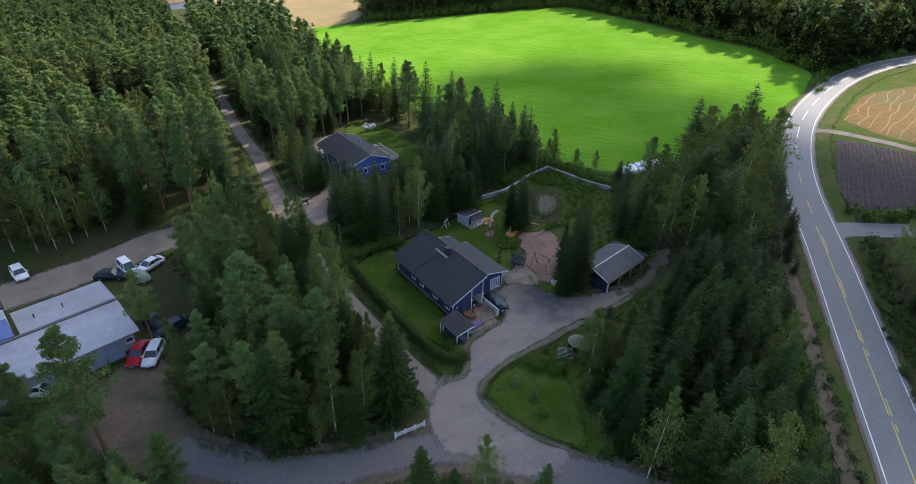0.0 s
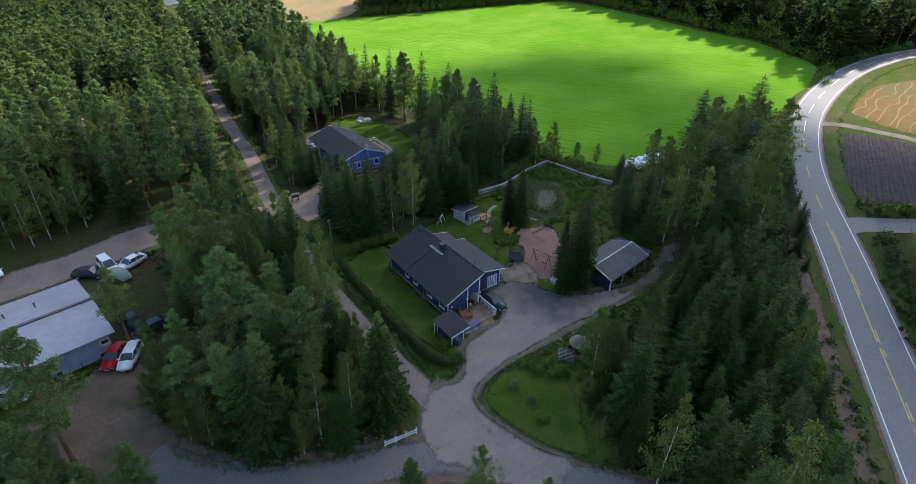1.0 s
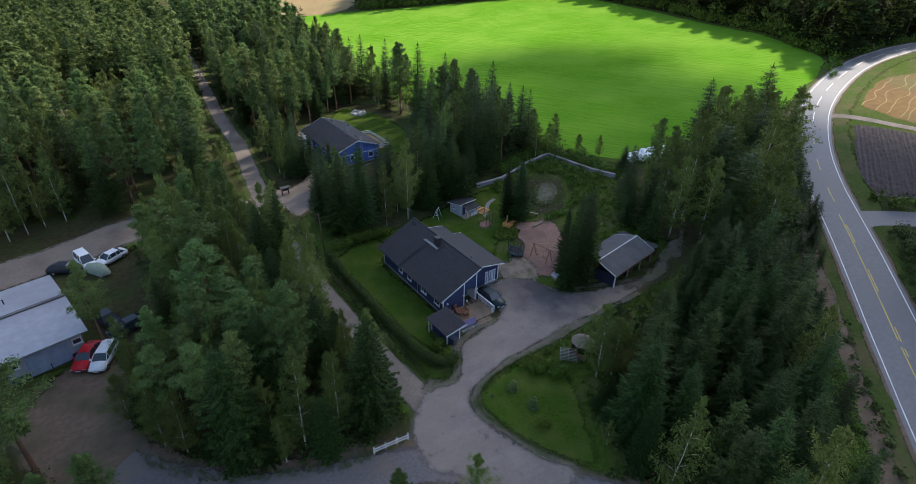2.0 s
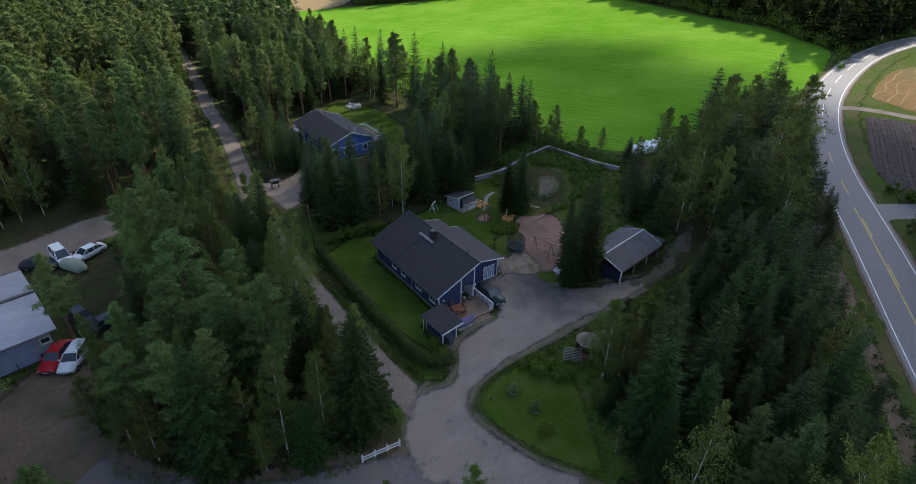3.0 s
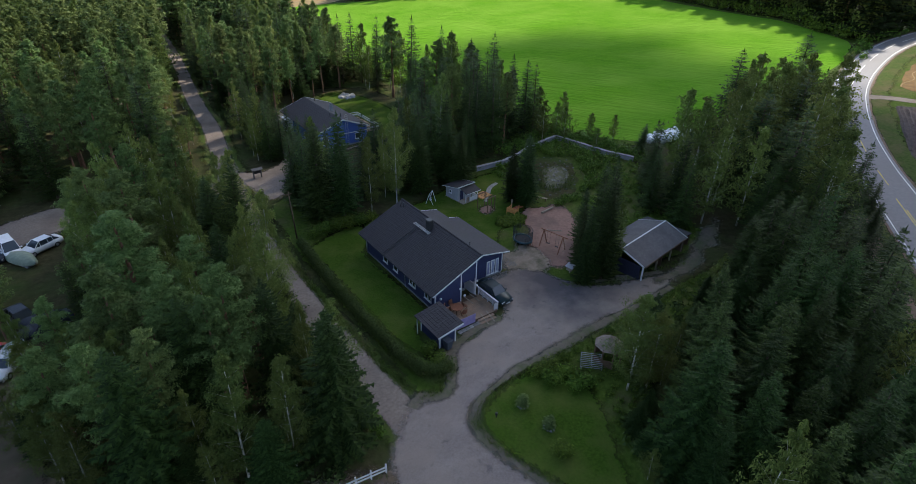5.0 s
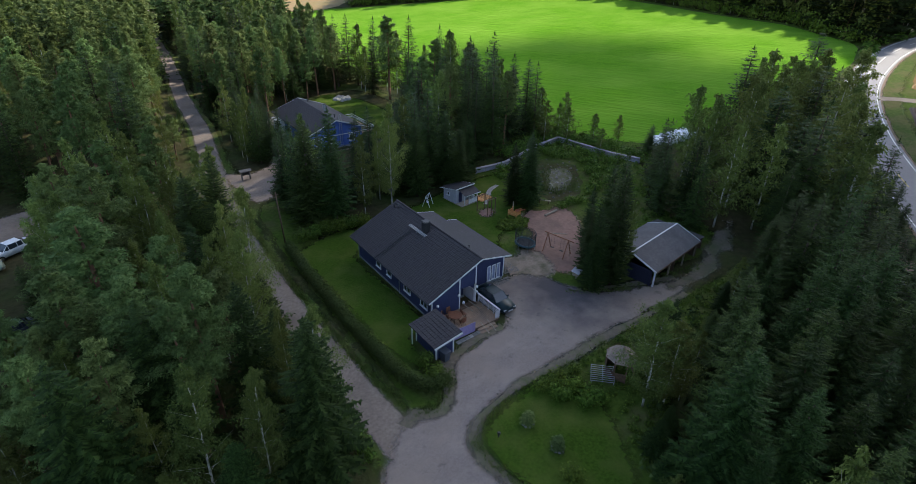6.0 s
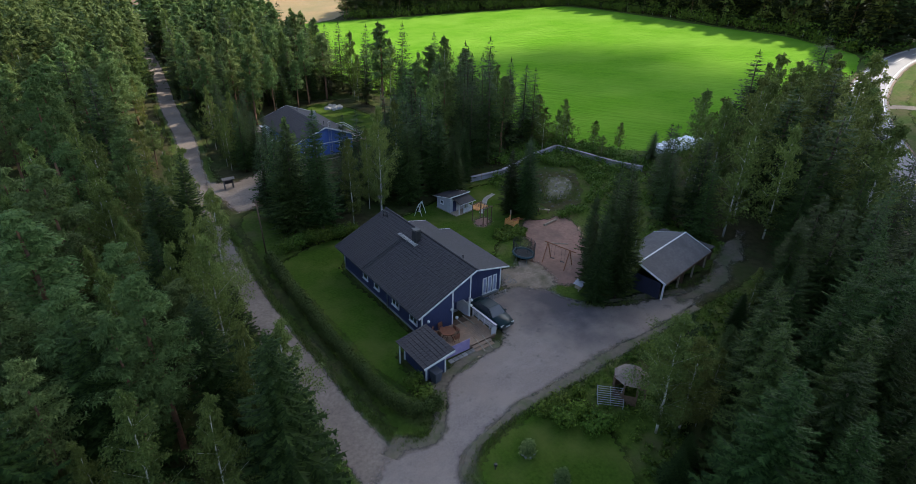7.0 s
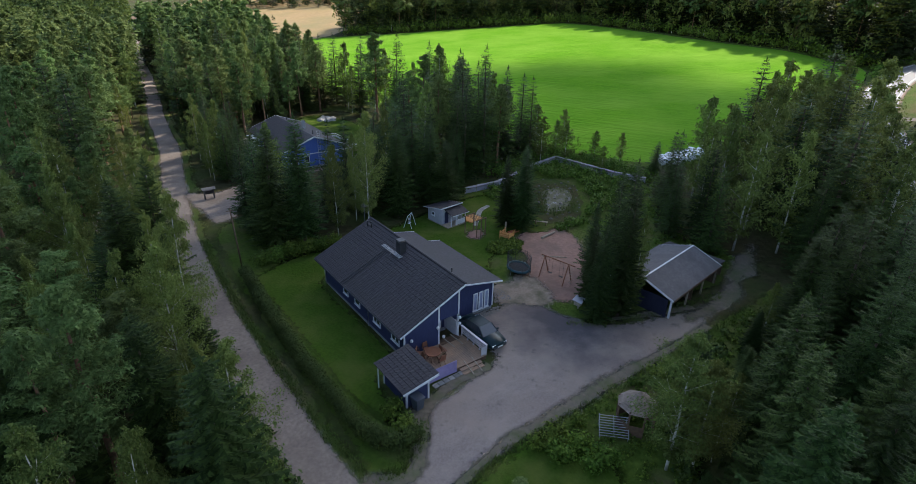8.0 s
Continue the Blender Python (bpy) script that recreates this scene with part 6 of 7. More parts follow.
solid("lawn_neighbour", patch([(3.8, 60), (8.3, 60), (9, 64.5), (6.4, 69), (3, 66)], 0.055, 0.3), M_LAWN, "small lawn by the neighbour's lane", "lawn", kind="structure")

# ---- workshop ----
ws = thing("workshop", (-34.3, 17.2, 0), 10, "long low workshop with pale sheet-metal roof", "workshop")
WZ = lambda y: 4.15 - 0.10 * abs(y - 6.2)
for a, b in ((-1.0, 6.2), (6.2, 13.2)):
    for k in range(24 if a < 0 else 10):
        x0 = 0.6 - (k + 1)
        s = Shape().slab([(x0, a, WZ(a)), (x0 + 0.997, a, WZ(a)), (x0 + 0.997, b, WZ(b)), (x0, b, WZ(b))], 0.08)
        for q in (0.0, 0.33, 0.66):
            s.slab([(x0 + q, a, WZ(a) + 0.025), (x0 + q + 0.05, a, WZ(a) + 0.025), (x0 + q + 0.05, b, WZ(b) + 0.025), (x0 + q, b, WZ(b) + 0.025)], 0.08)
        part("roof_sheet", s, M_SHEET, ws)
part("ridge_cap", Shape().box(-23.4, 0.6, 6.0, 6.4, WZ(6.2) - 0.02, WZ(6.2) + 0.16), M_FELTL, ws, "darker raised ridge vent")
part("wall", Shape().box(-23, 0, 0, 0.2, 0, WZ(0) - 0.1), M_SHEET, ws)
part("wall", Shape().box(-9.4, 0, 12.2, 12.4, 0, WZ(12.4) - 0.1), M_SHEET, ws)
s = Shape()
v = [(x, y, z) for x in (-0.2, 0) for y, z in ((0.2, 0), (12.2, 0), (12.2, WZ(12.2) - 0.1), (6.2, WZ(6.2) - 0.1), (0.2, WZ(0.2) - 0.1))]
part("wall", s.add(v, [(4, 3, 2, 1, 0), (5, 6, 7, 8, 9), (0, 1, 6, 5), (1, 2, 7, 6), (2, 3, 8, 7), (3, 4, 9, 8), (4, 0, 5, 9)]), M_SHEET, ws)
part("plinth", Shape().box(-23.03, 0.03, -0.03, 0.0, 0, 0.7), M_BLUE, ws, "blue painted base")
m_gate = surface("pale_blue_sheet", (0.20, 0.24, 0.33), (0.28, 0.32, 0.42), (0.16, 0.19, 0.26), 1.5, 0.4, 0.5, 0.1, 0.005)
for x0, x1 in ((-5.2, -3.4), (-3.3, -1.4), (-9.4, -7.2)):
    part("gate", Shape().box(x0, x1, -0.07, -0.03, 0.1, 2.6), m_gate, ws, "pale blue folding gate")
for x0 in (-6.6, -1.0):
    window_on(ws, "x", 0.0, x0, x0 + 0.9, 1.7, 2.4, -1)
for x in (-7.5, -4.5):
    pipe_on(ws, x, 9.5, WZ(9.5) - 0.1, 0.6)
wt = thing("workshop_house", (-34.3, 17.2, 0), 10, "taller white rendered block with dark roof", "building")
part("wall", Shape().box(-23.0, -9.9, 9.0, 19.0, 0, 7.0), M_WHITE, wt, "white rendered walls")
part("roof", Shape().slab([(-23.4, 8.7, 7.0), (-9.6, 8.7, 7.0), (-9.6, 19.3, 7.25), (-23.4, 19.3, 7.25)], 0.2), M_TILE, wt, "dark flat roof")
m_bsheet = plain("blue_sheet", (0.10, 0.15, 0.34), 0.5)
for k in range(13):
    x0 = -23.2 + k * 1.02
    part("side_roof_sheet", Shape().slab([(x0, 6.5, 4.35), (x0 + 1.0, 6.5, 4.35), (x0 + 1.0, 9.0, 5.4), (x0, 9.0, 5.4)], 0.1).slab([(x0, 6.5, 4.40), (x0 + 0.07, 6.5, 4.40), (x0 + 0.07, 9.0, 5.45), (x0, 9.0, 5.45)], 0.08), m_bsheet, wt, "blue sheet-metal roof panel")
part("side_wall", Shape().box(-23.0, -10.0, 6.6, 8.96, 0, 4.2), m_bsheet, wt)
window_on(wt, "x", 9.0, -12.2, -11.0, 5.6, 6.5, -1)
far = thing("house", (30, 300, 0), 20, "distant pale farmhouse with brown roof", "house")
part("wall", Shape().box(-5, 5, -4, 4, 0, 3.6), M_WHITE, far)
part("roof", Shape().slab([(-5.5, -4.6, 3.3), (5.5, -4.6, 3.3), (5.5, 0, 6.0), (-5.5, 0, 6.0)], 0.2).slab([(-5.5, 0, 6.0), (5.5, 0, 6.0), (5.5, 4.6, 3.3), (-5.5, 4.6, 3.3)], 0.2), M_DARKWOOD, far)
chimney_on(far, 0.5, 0, 5.6, 6.8, 0.6, M_DARKWOOD, "brick chimney")

# ---- playhouse and playground ----
ph = thing("playhouse", (17.1, 19.4, 0), 6, "pale lilac playhouse with dark roof and porch", "playhouse")
PZ = lambda y: 2.20 - 0.20 * y
part("base", Shape().box(-0.05, 2.75, -1.2, 2.5, 0, 0.12), M_POLEWOOD, ph)
for x0 in (0.0, 2.5):
    v = [(x, y, z) for x in (x0, x0 + 0.1) for y, z in ((0, 0.12), (2.45, 0.12), (2.45, PZ(2.45) - 0.06), (0, PZ(0) - 0.06))]
    part("wall", Shape().add(v, [(3, 2, 1, 0), (4, 5, 6, 7), (0, 1, 5, 4), (1, 2, 6, 5), (2, 3, 7, 6), (3, 0, 4, 7)]), M_PALE, ph)
part("wall", Shape().box(0.1, 2.5, 0, 0.1, 0.12, PZ(0.1) - 0.06), M_PALE, ph)
part("wall", Shape().box(0.1, 2.5, 2.35, 2.45, 0.12, PZ(2.45) - 0.06), M_PALE, ph)
part("roof", Shape().slab([(-0.35, -0.3, PZ(-0.3)), (2.95, -0.3, PZ(-0.3)), (2.95, 2.8, PZ(2.8)), (-0.35, 2.8, PZ(2.8))], 0.06), M_TILE, ph, "black felt roof")
fascia(ph, [(-0.37, -0.33, PZ(-0.33) - 0.03), (2.97, -0.33, PZ(-0.33) - 0.03)], 0.04, 0.12)
for x in (-0.37, 2.97):
    fascia(ph, [(x, -0.3, PZ(-0.3) - 0.03), (x, 2.82, PZ(2.82) - 0.03)], 0.03, 0.07)
part("porch_roof", Shape().slab([(0.35, -1.45, 1.50), (2.95, -1.45, 1.50), (2.95, -0.02, 1.98), (0.35, -0.02, 1.98)], 0.05), M_TILE, ph, "black porch roof")
fascia(ph, [(0.35, -1.48, 1.47), (2.95, -1.48, 1.47)], 0.03, 0.09)
for x in (0.5, 1.25, 2.0, 2.7):
    part("post", Shape().box(x - 0.045, x + 0.045, -1.16, -1.07, 0.12, 1.57), M_WHITE, ph, "white porch post")
part("porch_railing", Shape().box(1.3, 2.66, -1.14, -1.09, 0.14, 0.72), M_WHITE, ph, "white boarded porch railing")
part("porch_railing", Shape().box(2.66, 2.72, -1.07, -0.02, 0.14, 0.72), M_WHITE, ph, "white boarded porch railing")
part("door", Shape().box(0.45, 1.0, -0.03, 0.0, 0.15, 1.55), M_BLUE, ph)
window_on(ph, "y", 0.0, 1.2, 1.75, 0.85, 1.35, -1)
window_on(ph, "x", 0.0, 1.5, 2.1, 0.85, 1.4, -1)
solid("wooden_deck", Shape().box(-1.0, 1.0, -0.8, 0.8, 0, 0.14, None, 0.01), M_ORANGE, "orange stained wooden deck by the playhouse", "deck", at=(21.2, 19.0, 0.03), turn=10)
solid("path", ribbon([(20.3, 17.2), (21.9, 18.8), (23.6, 20.4), (25.6, 21.2)], 0.6, 0.055, 0, 0.1, 0.4), M_STONE, "curved grey stone path over the lawn", "path", kind="structure")
cf = thing("climbing_frame", (18.9, 15.4, 0.03), 8, "dark timber climbing frame on the lawn", "climbing frame")
for x, y in ((-0.7, -0.9), (0.7, -0.9), (-0.7, 0.9), (0.7, 0.9), (0, -0.9)):
    part("post", Shape().tube((x, y, 0), (x, y, 2.1), 0.06), M_DARKWOOD, cf)
for y in (-0.9, 0.9):
    part("beam", Shape().beam((-0.8, y, 2.1), (0.8, y, 2.1), 0.09, 0.09), M_DARKWOOD, cf)
for k in range(6):
    part("rung", Shape().tube((-0.6 + 0.24 * k, -0.9, 2.12), (-0.6 + 0.24 * k, 0.9, 2.12), 0.025, None, 6), M_DARKWOOD, cf)
solid("play_sand", patch([(17.2, 14.6), (18.4, 13.6), (20.2, 14.6), (20.6, 16.2), (19.2, 16.8), (17.6, 16.0)], 0.05, 0.2, 0.4), M_SAND, "bare reddish earth under the climbing frame", "sand", kind="structure")
sw = thing("swing", (13.9, 21.2, 0.03), 35, "small white metal swing frame on the lawn", "swing")
for x in (-0.6, 0.6):
    for y in (-0.5, 0.5):
        part("leg", Shape().tube((x, y, 0), (x, 0, 1.5), 0.03), M_WHITE, sw)
part("beam", Shape().tube((-0.65, 0, 1.5), (0.65, 0, 1.5), 0.035), M_WHITE, sw)
part("seat", Shape().box(-0.2, 0.2, -0.1, 0.1, 0.4, 0.43).tube((-0.18, 0, 0.43), (-0.18, 0, 1.5), 0.01, None, 4).tube((0.18, 0, 0.43), (0.18, 0, 1.5), 0.01, None, 4), M_WHITE, sw)
tr = thing("trampoline", (16.9, 5.9, 0.06), 0, "round black trampoline with teal pad and net", "trampoline")
m_teal = plain("teal_pad", (0.012, 0.060, 0.080), 0.5)
part("mat", Shape().tube((0, 0, 0.62), (0, 0, 0.63), 1.18, None, 28), M_RUBBER, tr, "black jumping mat")
part("pad", Shape().ring((0, 0, 0.64), 1.33, 0.14, 32, 6), m_teal, tr, "teal edge pad", True)
for k in range(6):
    a = k * math.pi / 3
    c, q = math.cos(a), math.sin(a)
    part("leg", Shape().tube((1.35 * c, 1.35 * q, 0), (1.35 * c, 1.35 * q, 0.62), 0.03), M_METAL, tr)
    part("net_pole", Shape().tube((1.42 * c, 1.42 * q, 0.3), (1.42 * c, 1.42 * q, 2.2), 0.03), M_BLACK, tr)
net = Shape()
for k in range(72):
    a = k * math.pi / 36
    net.tube((1.40 * math.cos(a), 1.40 * math.sin(a), 0.7), (1.40 * math.cos(a), 1.40 * math.sin(a), 2.1), 0.012, None, 3, False)
for z in (0.8, 0.95, 1.1, 1.25, 1.4, 1.55, 1.7, 1.85, 2.0, 2.1):
    net.ring((0, 0, z), 1.40, 0.012, 36, 3)
part("net", net, M_BLACK, tr, "fine black safety net")
tr.scale = (0.74, 0.9, 0.95)
m_redwood = surface("red_brown_wood", (0.15, 0.062, 0.034), (0.25, 0.11, 0.06), None, 4, 1, 0.7, 0.2, 0.005)
sg = thing("swing_set", (19.0, 3.0, 0.065), -78, "red-brown wooden swing set with climbing ladder", "swing")
for x in (-1.3, 1.3):
    for y in (-0.8, 0.8):
        part("leg", Shape().tube((x, y, 0), (x, 0, 2.05), 0.055), m_redwood, sg)
part("beam", Shape().tube((-1.7, 0, 2.05), (2.0, 0, 2.05), 0.065), m_redwood, sg)
for x in (-0.6, 0.6):
    part("seat", Shape().box(x - 0.22, x + 0.22, -0.09, 0.09, 0.45, 0.48).tube((x - 0.2, 0, 0.48), (x - 0.2, 0, 2.05), 0.01, None, 4).tube((x + 0.2, 0, 0.48), (x + 0.2, 0, 2.05), 0.01, None, 4), M_RUBBER, sg)
for k in range(6):
    part("rung", Shape().tube((1.55, -0.2, 0.3 + 0.3 * k), (1.9, -0.2, 0.3 + 0.3 * k), 0.02, None, 6), M_POLEWOOD, sg)
part("side_beam", Shape().tube((-1.6, 0, 1.9), (-0.2, 2.2, 1.4), 0.06), M_POLEWOOD, sg)
ptw = thing("play_tower", (20.9, 12.3, 0.03), 20, "low orange wooden play tower with red slide", "play tower")
for x in (-0.55, 0.55):
    for y in (-0.55, 0.55):
        part("post", Shape().box(x - 0.045, x + 0.045, y - 0.045, y + 0.045, 0, 1.15), M_ORANGE, ptw)
part("platform", Shape().box(-0.6, 0.6, -0.6, 0.6, 0.50, 0.56), M_ORANGE, ptw)
for a, b in (((-0.6, -0.6), (0.6, -0.6)), ((-0.6, -0.6), (-0.6, 0.6)), ((-0.6, 0.6), (0.6, 0.6))):
    for z in (0.66, 0.88):
        part("side_board", Shape().beam((*a, z), (*b, z), 0.03, 0.16), M_ORANGE, ptw)
part("mast", Shape().box(0.62, 0.74, 0.5, 0.62, 0, 1.75), M_POLEWOOD, ptw, "grey wooden mast")
sl = Shape().slab([(0.6, -0.22, 0.58), (2.5, -0.22, 0.12), (2.5, 0.22, 0.12), (0.6, 0.22, 0.58)], 0.03)
for y in (-0.24, 0.24):
    sl.beam((0.6, y, 0.66), (2.5, y, 0.20), 0.03, 0.14)
part("slide", sl, plain("red_slide", (0.34, 0.09, 0.045), 0.4), ptw, "red slide with raised edges")
solid("log", Shape().tube((0, 0, 0.16), (2.3, 0.3, 0.16), 0.15, 0.13, 10), M_POLEWOOD, "pale barked log lying on the sand", "log", at=(24.2, 10.2, 0.06))
bn = thing("bench", (27.0, 13.2, 0.04), -55, "weathered low wooden bench by the pond", "bench")
part("seat", Shape().box(-0.8, 0.8, -0.18, 0.18, 0.38, 0.43), M_POLEWOOD, bn)
for x in (-0.6, 0.6):
    part("leg", Shape().box(x - 0.05, x + 0.05, -0.15, 0.15, 0, 0.38), M_DARKWOOD, bn)
bd = thing("bird_feeder", (16.9, -1.9, 0.0), 20, "grey wooden feeder box beside the spruces", "feeder")
part("box", Shape().box(-0.35, 0.35, -0.3, 0.3, 0.5, 0.9), M_POLEWOOD, bd)
part("lid", Shape().slab([(-0.5, -0.42, 0.92), (0.5, -0.42, 0.92), (0.5, 0.42, 1.08), (-0.5, 0.42, 1.08)], 0.05), M_PALE, bd)
part("post", Shape().box(-0.05, 0.05, -0.05, 0.05, 0, 0.5), M_POLEWOOD, bd)

# ---- pond, its bank and low fence ----
solid("pond_bank", patch([(28.0, 12.8), (31.8, 11.8), (36.6, 15.8), (40.0, 21), (37.6, 24.2), (33.5, 22.4), (29.2, 17.2)], 0.05, 0.9, 0.5), M_FOREST, "stony dark pond bank", "bank", kind="structure")
solid("pond", patch([(30.4, 15.2), (33.0, 14.6), (36.6, 17.2), (37.6, 20.0), (35.4, 21.0), (32.6, 19.0)], 0.07, 0.6, 0.4), M_WATER, "still dark pond reflecting the sky", "pond", kind="structure")
M_COBBLE = surface("grey_cobbles", (0.11, 0.105, 0.10), (0.24, 0.225, 0.21), (0.15, 0.14, 0.125), 3, 1.0, 0.9, 0.4, 0.03)
bank = Shape()
rs = random.Random(5)
def stone(s, x, y, z, r, rr):
    n = 7
    v = [(x, y, z + r * 0.75)]
    for h, q in ((0.45, 0.75), (0.0, 1.0)):
        v += [(x + r * q * math.cos(6.283 * k / n) * rr.uniform(0.75, 1.15), y + r * q * math.sin(6.283 * k / n) * rr.uniform(0.75, 1.15), z + r * h * rr.uniform(0.8, 1.2) - 0.02) for k in range(n)]
    f = [(0, 1 + k, 1 + (k + 1) % n) for k in range(n)] + [(1 + k, 1 + n + k, 1 + n + (k + 1) % n, 1 + (k + 1) % n) for k in range(n)]
    s.add(v, f)
for x, y in scatter([(29, 13.2), (32, 12), (37, 16), (40.5, 21), (38, 24.2), (33.8, 22), (29.4, 17)], 0.95, 8):
    if rs.random() < 0.75:
        stone(bank, x, y, 0.05 + rise(x), rs.uniform(0.1, 0.26), rs)
solid("bank_stones", bank, M_ROCK, "loose grey stones round the pond", "stones", kind="stuff")
for name, poly, n in (("rock_bed", [(6.6, 1.7), (10.9, 1.6), (11.3, 2.3), (6.6, 2.45)], 0.17), ("rock_bed", [(11.5, 2.8), (13.2, 2.6), (13.4, 4.2), (12.2, 6.0), (11.5, 5.2)], 0.18)):
    s = Shape()
    for x, y in scatter(poly, n, 31):
        stone(s, x, y, 0.06, rs.uniform(0.07, 0.14), rs)
    solid(name, s, M_COBBLE, "bed of rounded grey rocks along the wall", "rocks", kind="stuff")
FENCE = [(25.6, 26.2), (31.0, 25.9), (35.2, 26.9), (39.0, 28.1), (44.8, 28.5), (46.2, 18.3), (47.6, 14.0)]
m_fence = surface("weathered_pale_boards", (0.22, 0.215, 0.245), (0.31, 0.30, 0.335), (0.17, 0.165, 0.17), 4, 1, 0.8, 0.15, 0.005)
fn = thing("pond_fence", (37, 25, 0), 0, "low weathered grey board fence round the pond", "fence")
for a, b in zip(FENCE, FENCE[1:]):
    d = math.dist(a, b)
    n = max(1, round(d / 1.6))
    for k in range(n):
        p = [a[i] + (b[i] - a[i]) * k / n for i in (0, 1)]
        q = [a[i] + (b[i] - a[i]) * (k + 0.97) / n for i in (0, 1)]
        hp0, hq0 = rise(p[0]), rise(q[0])
        part("board", Shape().beam((p[0] - 37, p[1] - 25, 0.45 + hp0), (q[0] - 37, q[1] - 25, 0.45 + hq0 + rs.uniform(-0.03, 0.03)), 0.06, 0.75), m_fence, fn)
        part("post", Shape().box(p[0] - 37.05, p[0] - 36.95, p[1] - 25.05, p[1] - 24.95, hp0 - 0.1, 0.95 + hp0), M_POLEWOOD, fn)
        part("top_board", Shape().beam((p[0] - 37, p[1] - 25, 0.86 + hp0), (q[0] - 37, q[1] - 25, 0.86 + hq0), 0.5, 0.05), m_fence, fn)

# silage bales at the field's edge
m_foil = surface("white_foil", (0.66, 0.68, 0.70), (0.82, 0.83, 0.84), (0.55, 0.57, 0.60), 3, 1.2, 0.35, 0.5, 0.06)
bl = thing("silage_bale", (55.4, 16.9, rise(55.4) + 0.05), 0, "round silage bale wrapped in white foil", "bale", "bales at the field's edge")
s = Shape()
for k in range(9):
    u = k / 8
    r0 = 0.62 * (1 - abs(2 * u - 1) ** 6 * 0.25)
    s.v += [(u * 1.25 - 0.62, r0 * math.cos(6.283 * j / 16) * (1 + 0.03 * math.sin(5 * j + k)), 0.6 + r0 * math.sin(6.283 * j / 16)) for j in range(16)]
for k in range(8):
    s.f += [(k * 16 + j, k * 16 + (j + 1) % 16, (k + 1) * 16 + (j + 1) % 16, (k + 1) * 16 + j) for j in range(16)]
s.f += [tuple(range(15, -1, -1)), tuple(range(128, 144))]
part("wrap", s, m_foil, bl, smooth=True)
for k in range(1, 17):
    copy_thing(bl, pose(55.4 + 0.5 * k + rs.uniform(-0.1, 0.1), 16.9 - 0.08 * k + (k % 3 - 1) * 1.0 + rs.uniform(-0.15, 0.15), rise(55.4 + 0.5 * k) + 0.05, 0, 0, rs.uniform(50, 130)))

# ---- hedge, shrubs, grass ----
def foliage_thing(name, blobs, per, size, material, label, category, kind="", group="", seed=1):
    """Bushes made of leaf sprays; blobs: x, y, z, radius, half height."""
    r = random.Random(seed)
    tris = []
    for x, y, z, rad, hh in blobs:
        tris.append(puff(r, (x, y, z + rise(x)), rad, hh, max(3, int(per * rad * (rad + hh))), size))
    ob = tagged(new(name, tri_mesh(name, np.concatenate(tris), material)), label, category, group, kind)
    return ob
hedge = thing("hedge", (-4.9, 8, 0), 0, "clipped dense dark green hedge along the lane", "hedge")
hp = smooth_line([(-5.1, 19.8), (-5.55, 12), (-5.65, 2), (-5.4, -3.5), (-4.8, -5.9), (-3.6, -6.7), (-2.7, -6.6)], 0.45)
bl_ = [(p.x + 4.9 + rs.uniform(-0.1, 0.1), p.y - 8, 0.74 + rs.uniform(-0.05, 0.07), 0.60 * rs.uniform(0.9, 1.12), 0.76) for p in hp]
tris = []
for x, y, z, rad, hh in bl_:
    tris.append(puff(rs, (x, y, z), rad, hh, 520, 0.12))
part("leaves", tri_mesh("leaves", np.concatenate(tris), M_HEDGE), M_HEDGE, hedge)
st = Shape()
for p in hp[::2]:
    st.tube((p.x + 4.9, p.y - 8, 0), (p.x + 4.9 + rs.uniform(-0.2, 0.2), p.y - 8 + rs.uniform(-0.2, 0.2), 1.0), 0.03, 0.015, 5)
part("stems", st, M_BARK, hedge)
bush_spots = [(-3.3, -5.8, 0.9, 0.8), (-3.1, -4.0, 0.7, 0.8)]
for x, y, rad, hh in bush_spots + [(-3.2 + 1.5 * k, 20.9 + 0.2 * math.sin(k), 1.0, 0.95) for k in range(6)]:
    foliage_thing("shrub", [(x, y, hh, rad, hh), (x + 0.5, y + 0.3, hh * 0.8, rad * 0.7, hh * 0.8)], 300, 0.17, M_SHRUB, "loose leafy green shrub by the lawn", "shrub", group="shrubs round the lawn", seed=int(x * 10 + 500))
for x, y, rad, hh in ((2.9, -11.3, 0.7, 0.6), (4.2, -11.6, 0.9, 0.8), (3.4, -12.8, 0.9, 0.8), (5.0, -13.0, 0.8, 0.7), (5.4, -14.6, 0.9, 0.8), (4.4, -14.4, 0.7, 0.6), (6.2, -11.4, 0.6, 0.5), (-1.1, -18.3, 0.8, 0.6), (14.5, -11.4, 0.9, 0.6), (12.6, -11.2, 0.5, 0.4)):
    foliage_thing("shrub", [(x, y, hh, rad, hh), (x + 0.4, y - 0.3, hh * 0.7, rad * 0.7, hh * 0.7)], 300, 0.16, M_SHRUB, "leafy flowering shrub in the garden bed", "shrub", group="shrubs of the garden bed", seed=int(x * 10 + 900))
foliage_thing("ground_cover", [(19.6 + 0.60 * math.cos(k * 2.4) * math.sqrt(k) * 0.8, 10.9 + 0.46 * math.sin(k * 2.4) * math.sqrt(k) * 0.8, 0.25, 0.5, 0.3) for k in range(18)], 520, 0.26, M_SHRUB, "broad-leaved green ground cover below the play tower", "plants", "stuff", seed=4)
edge = []
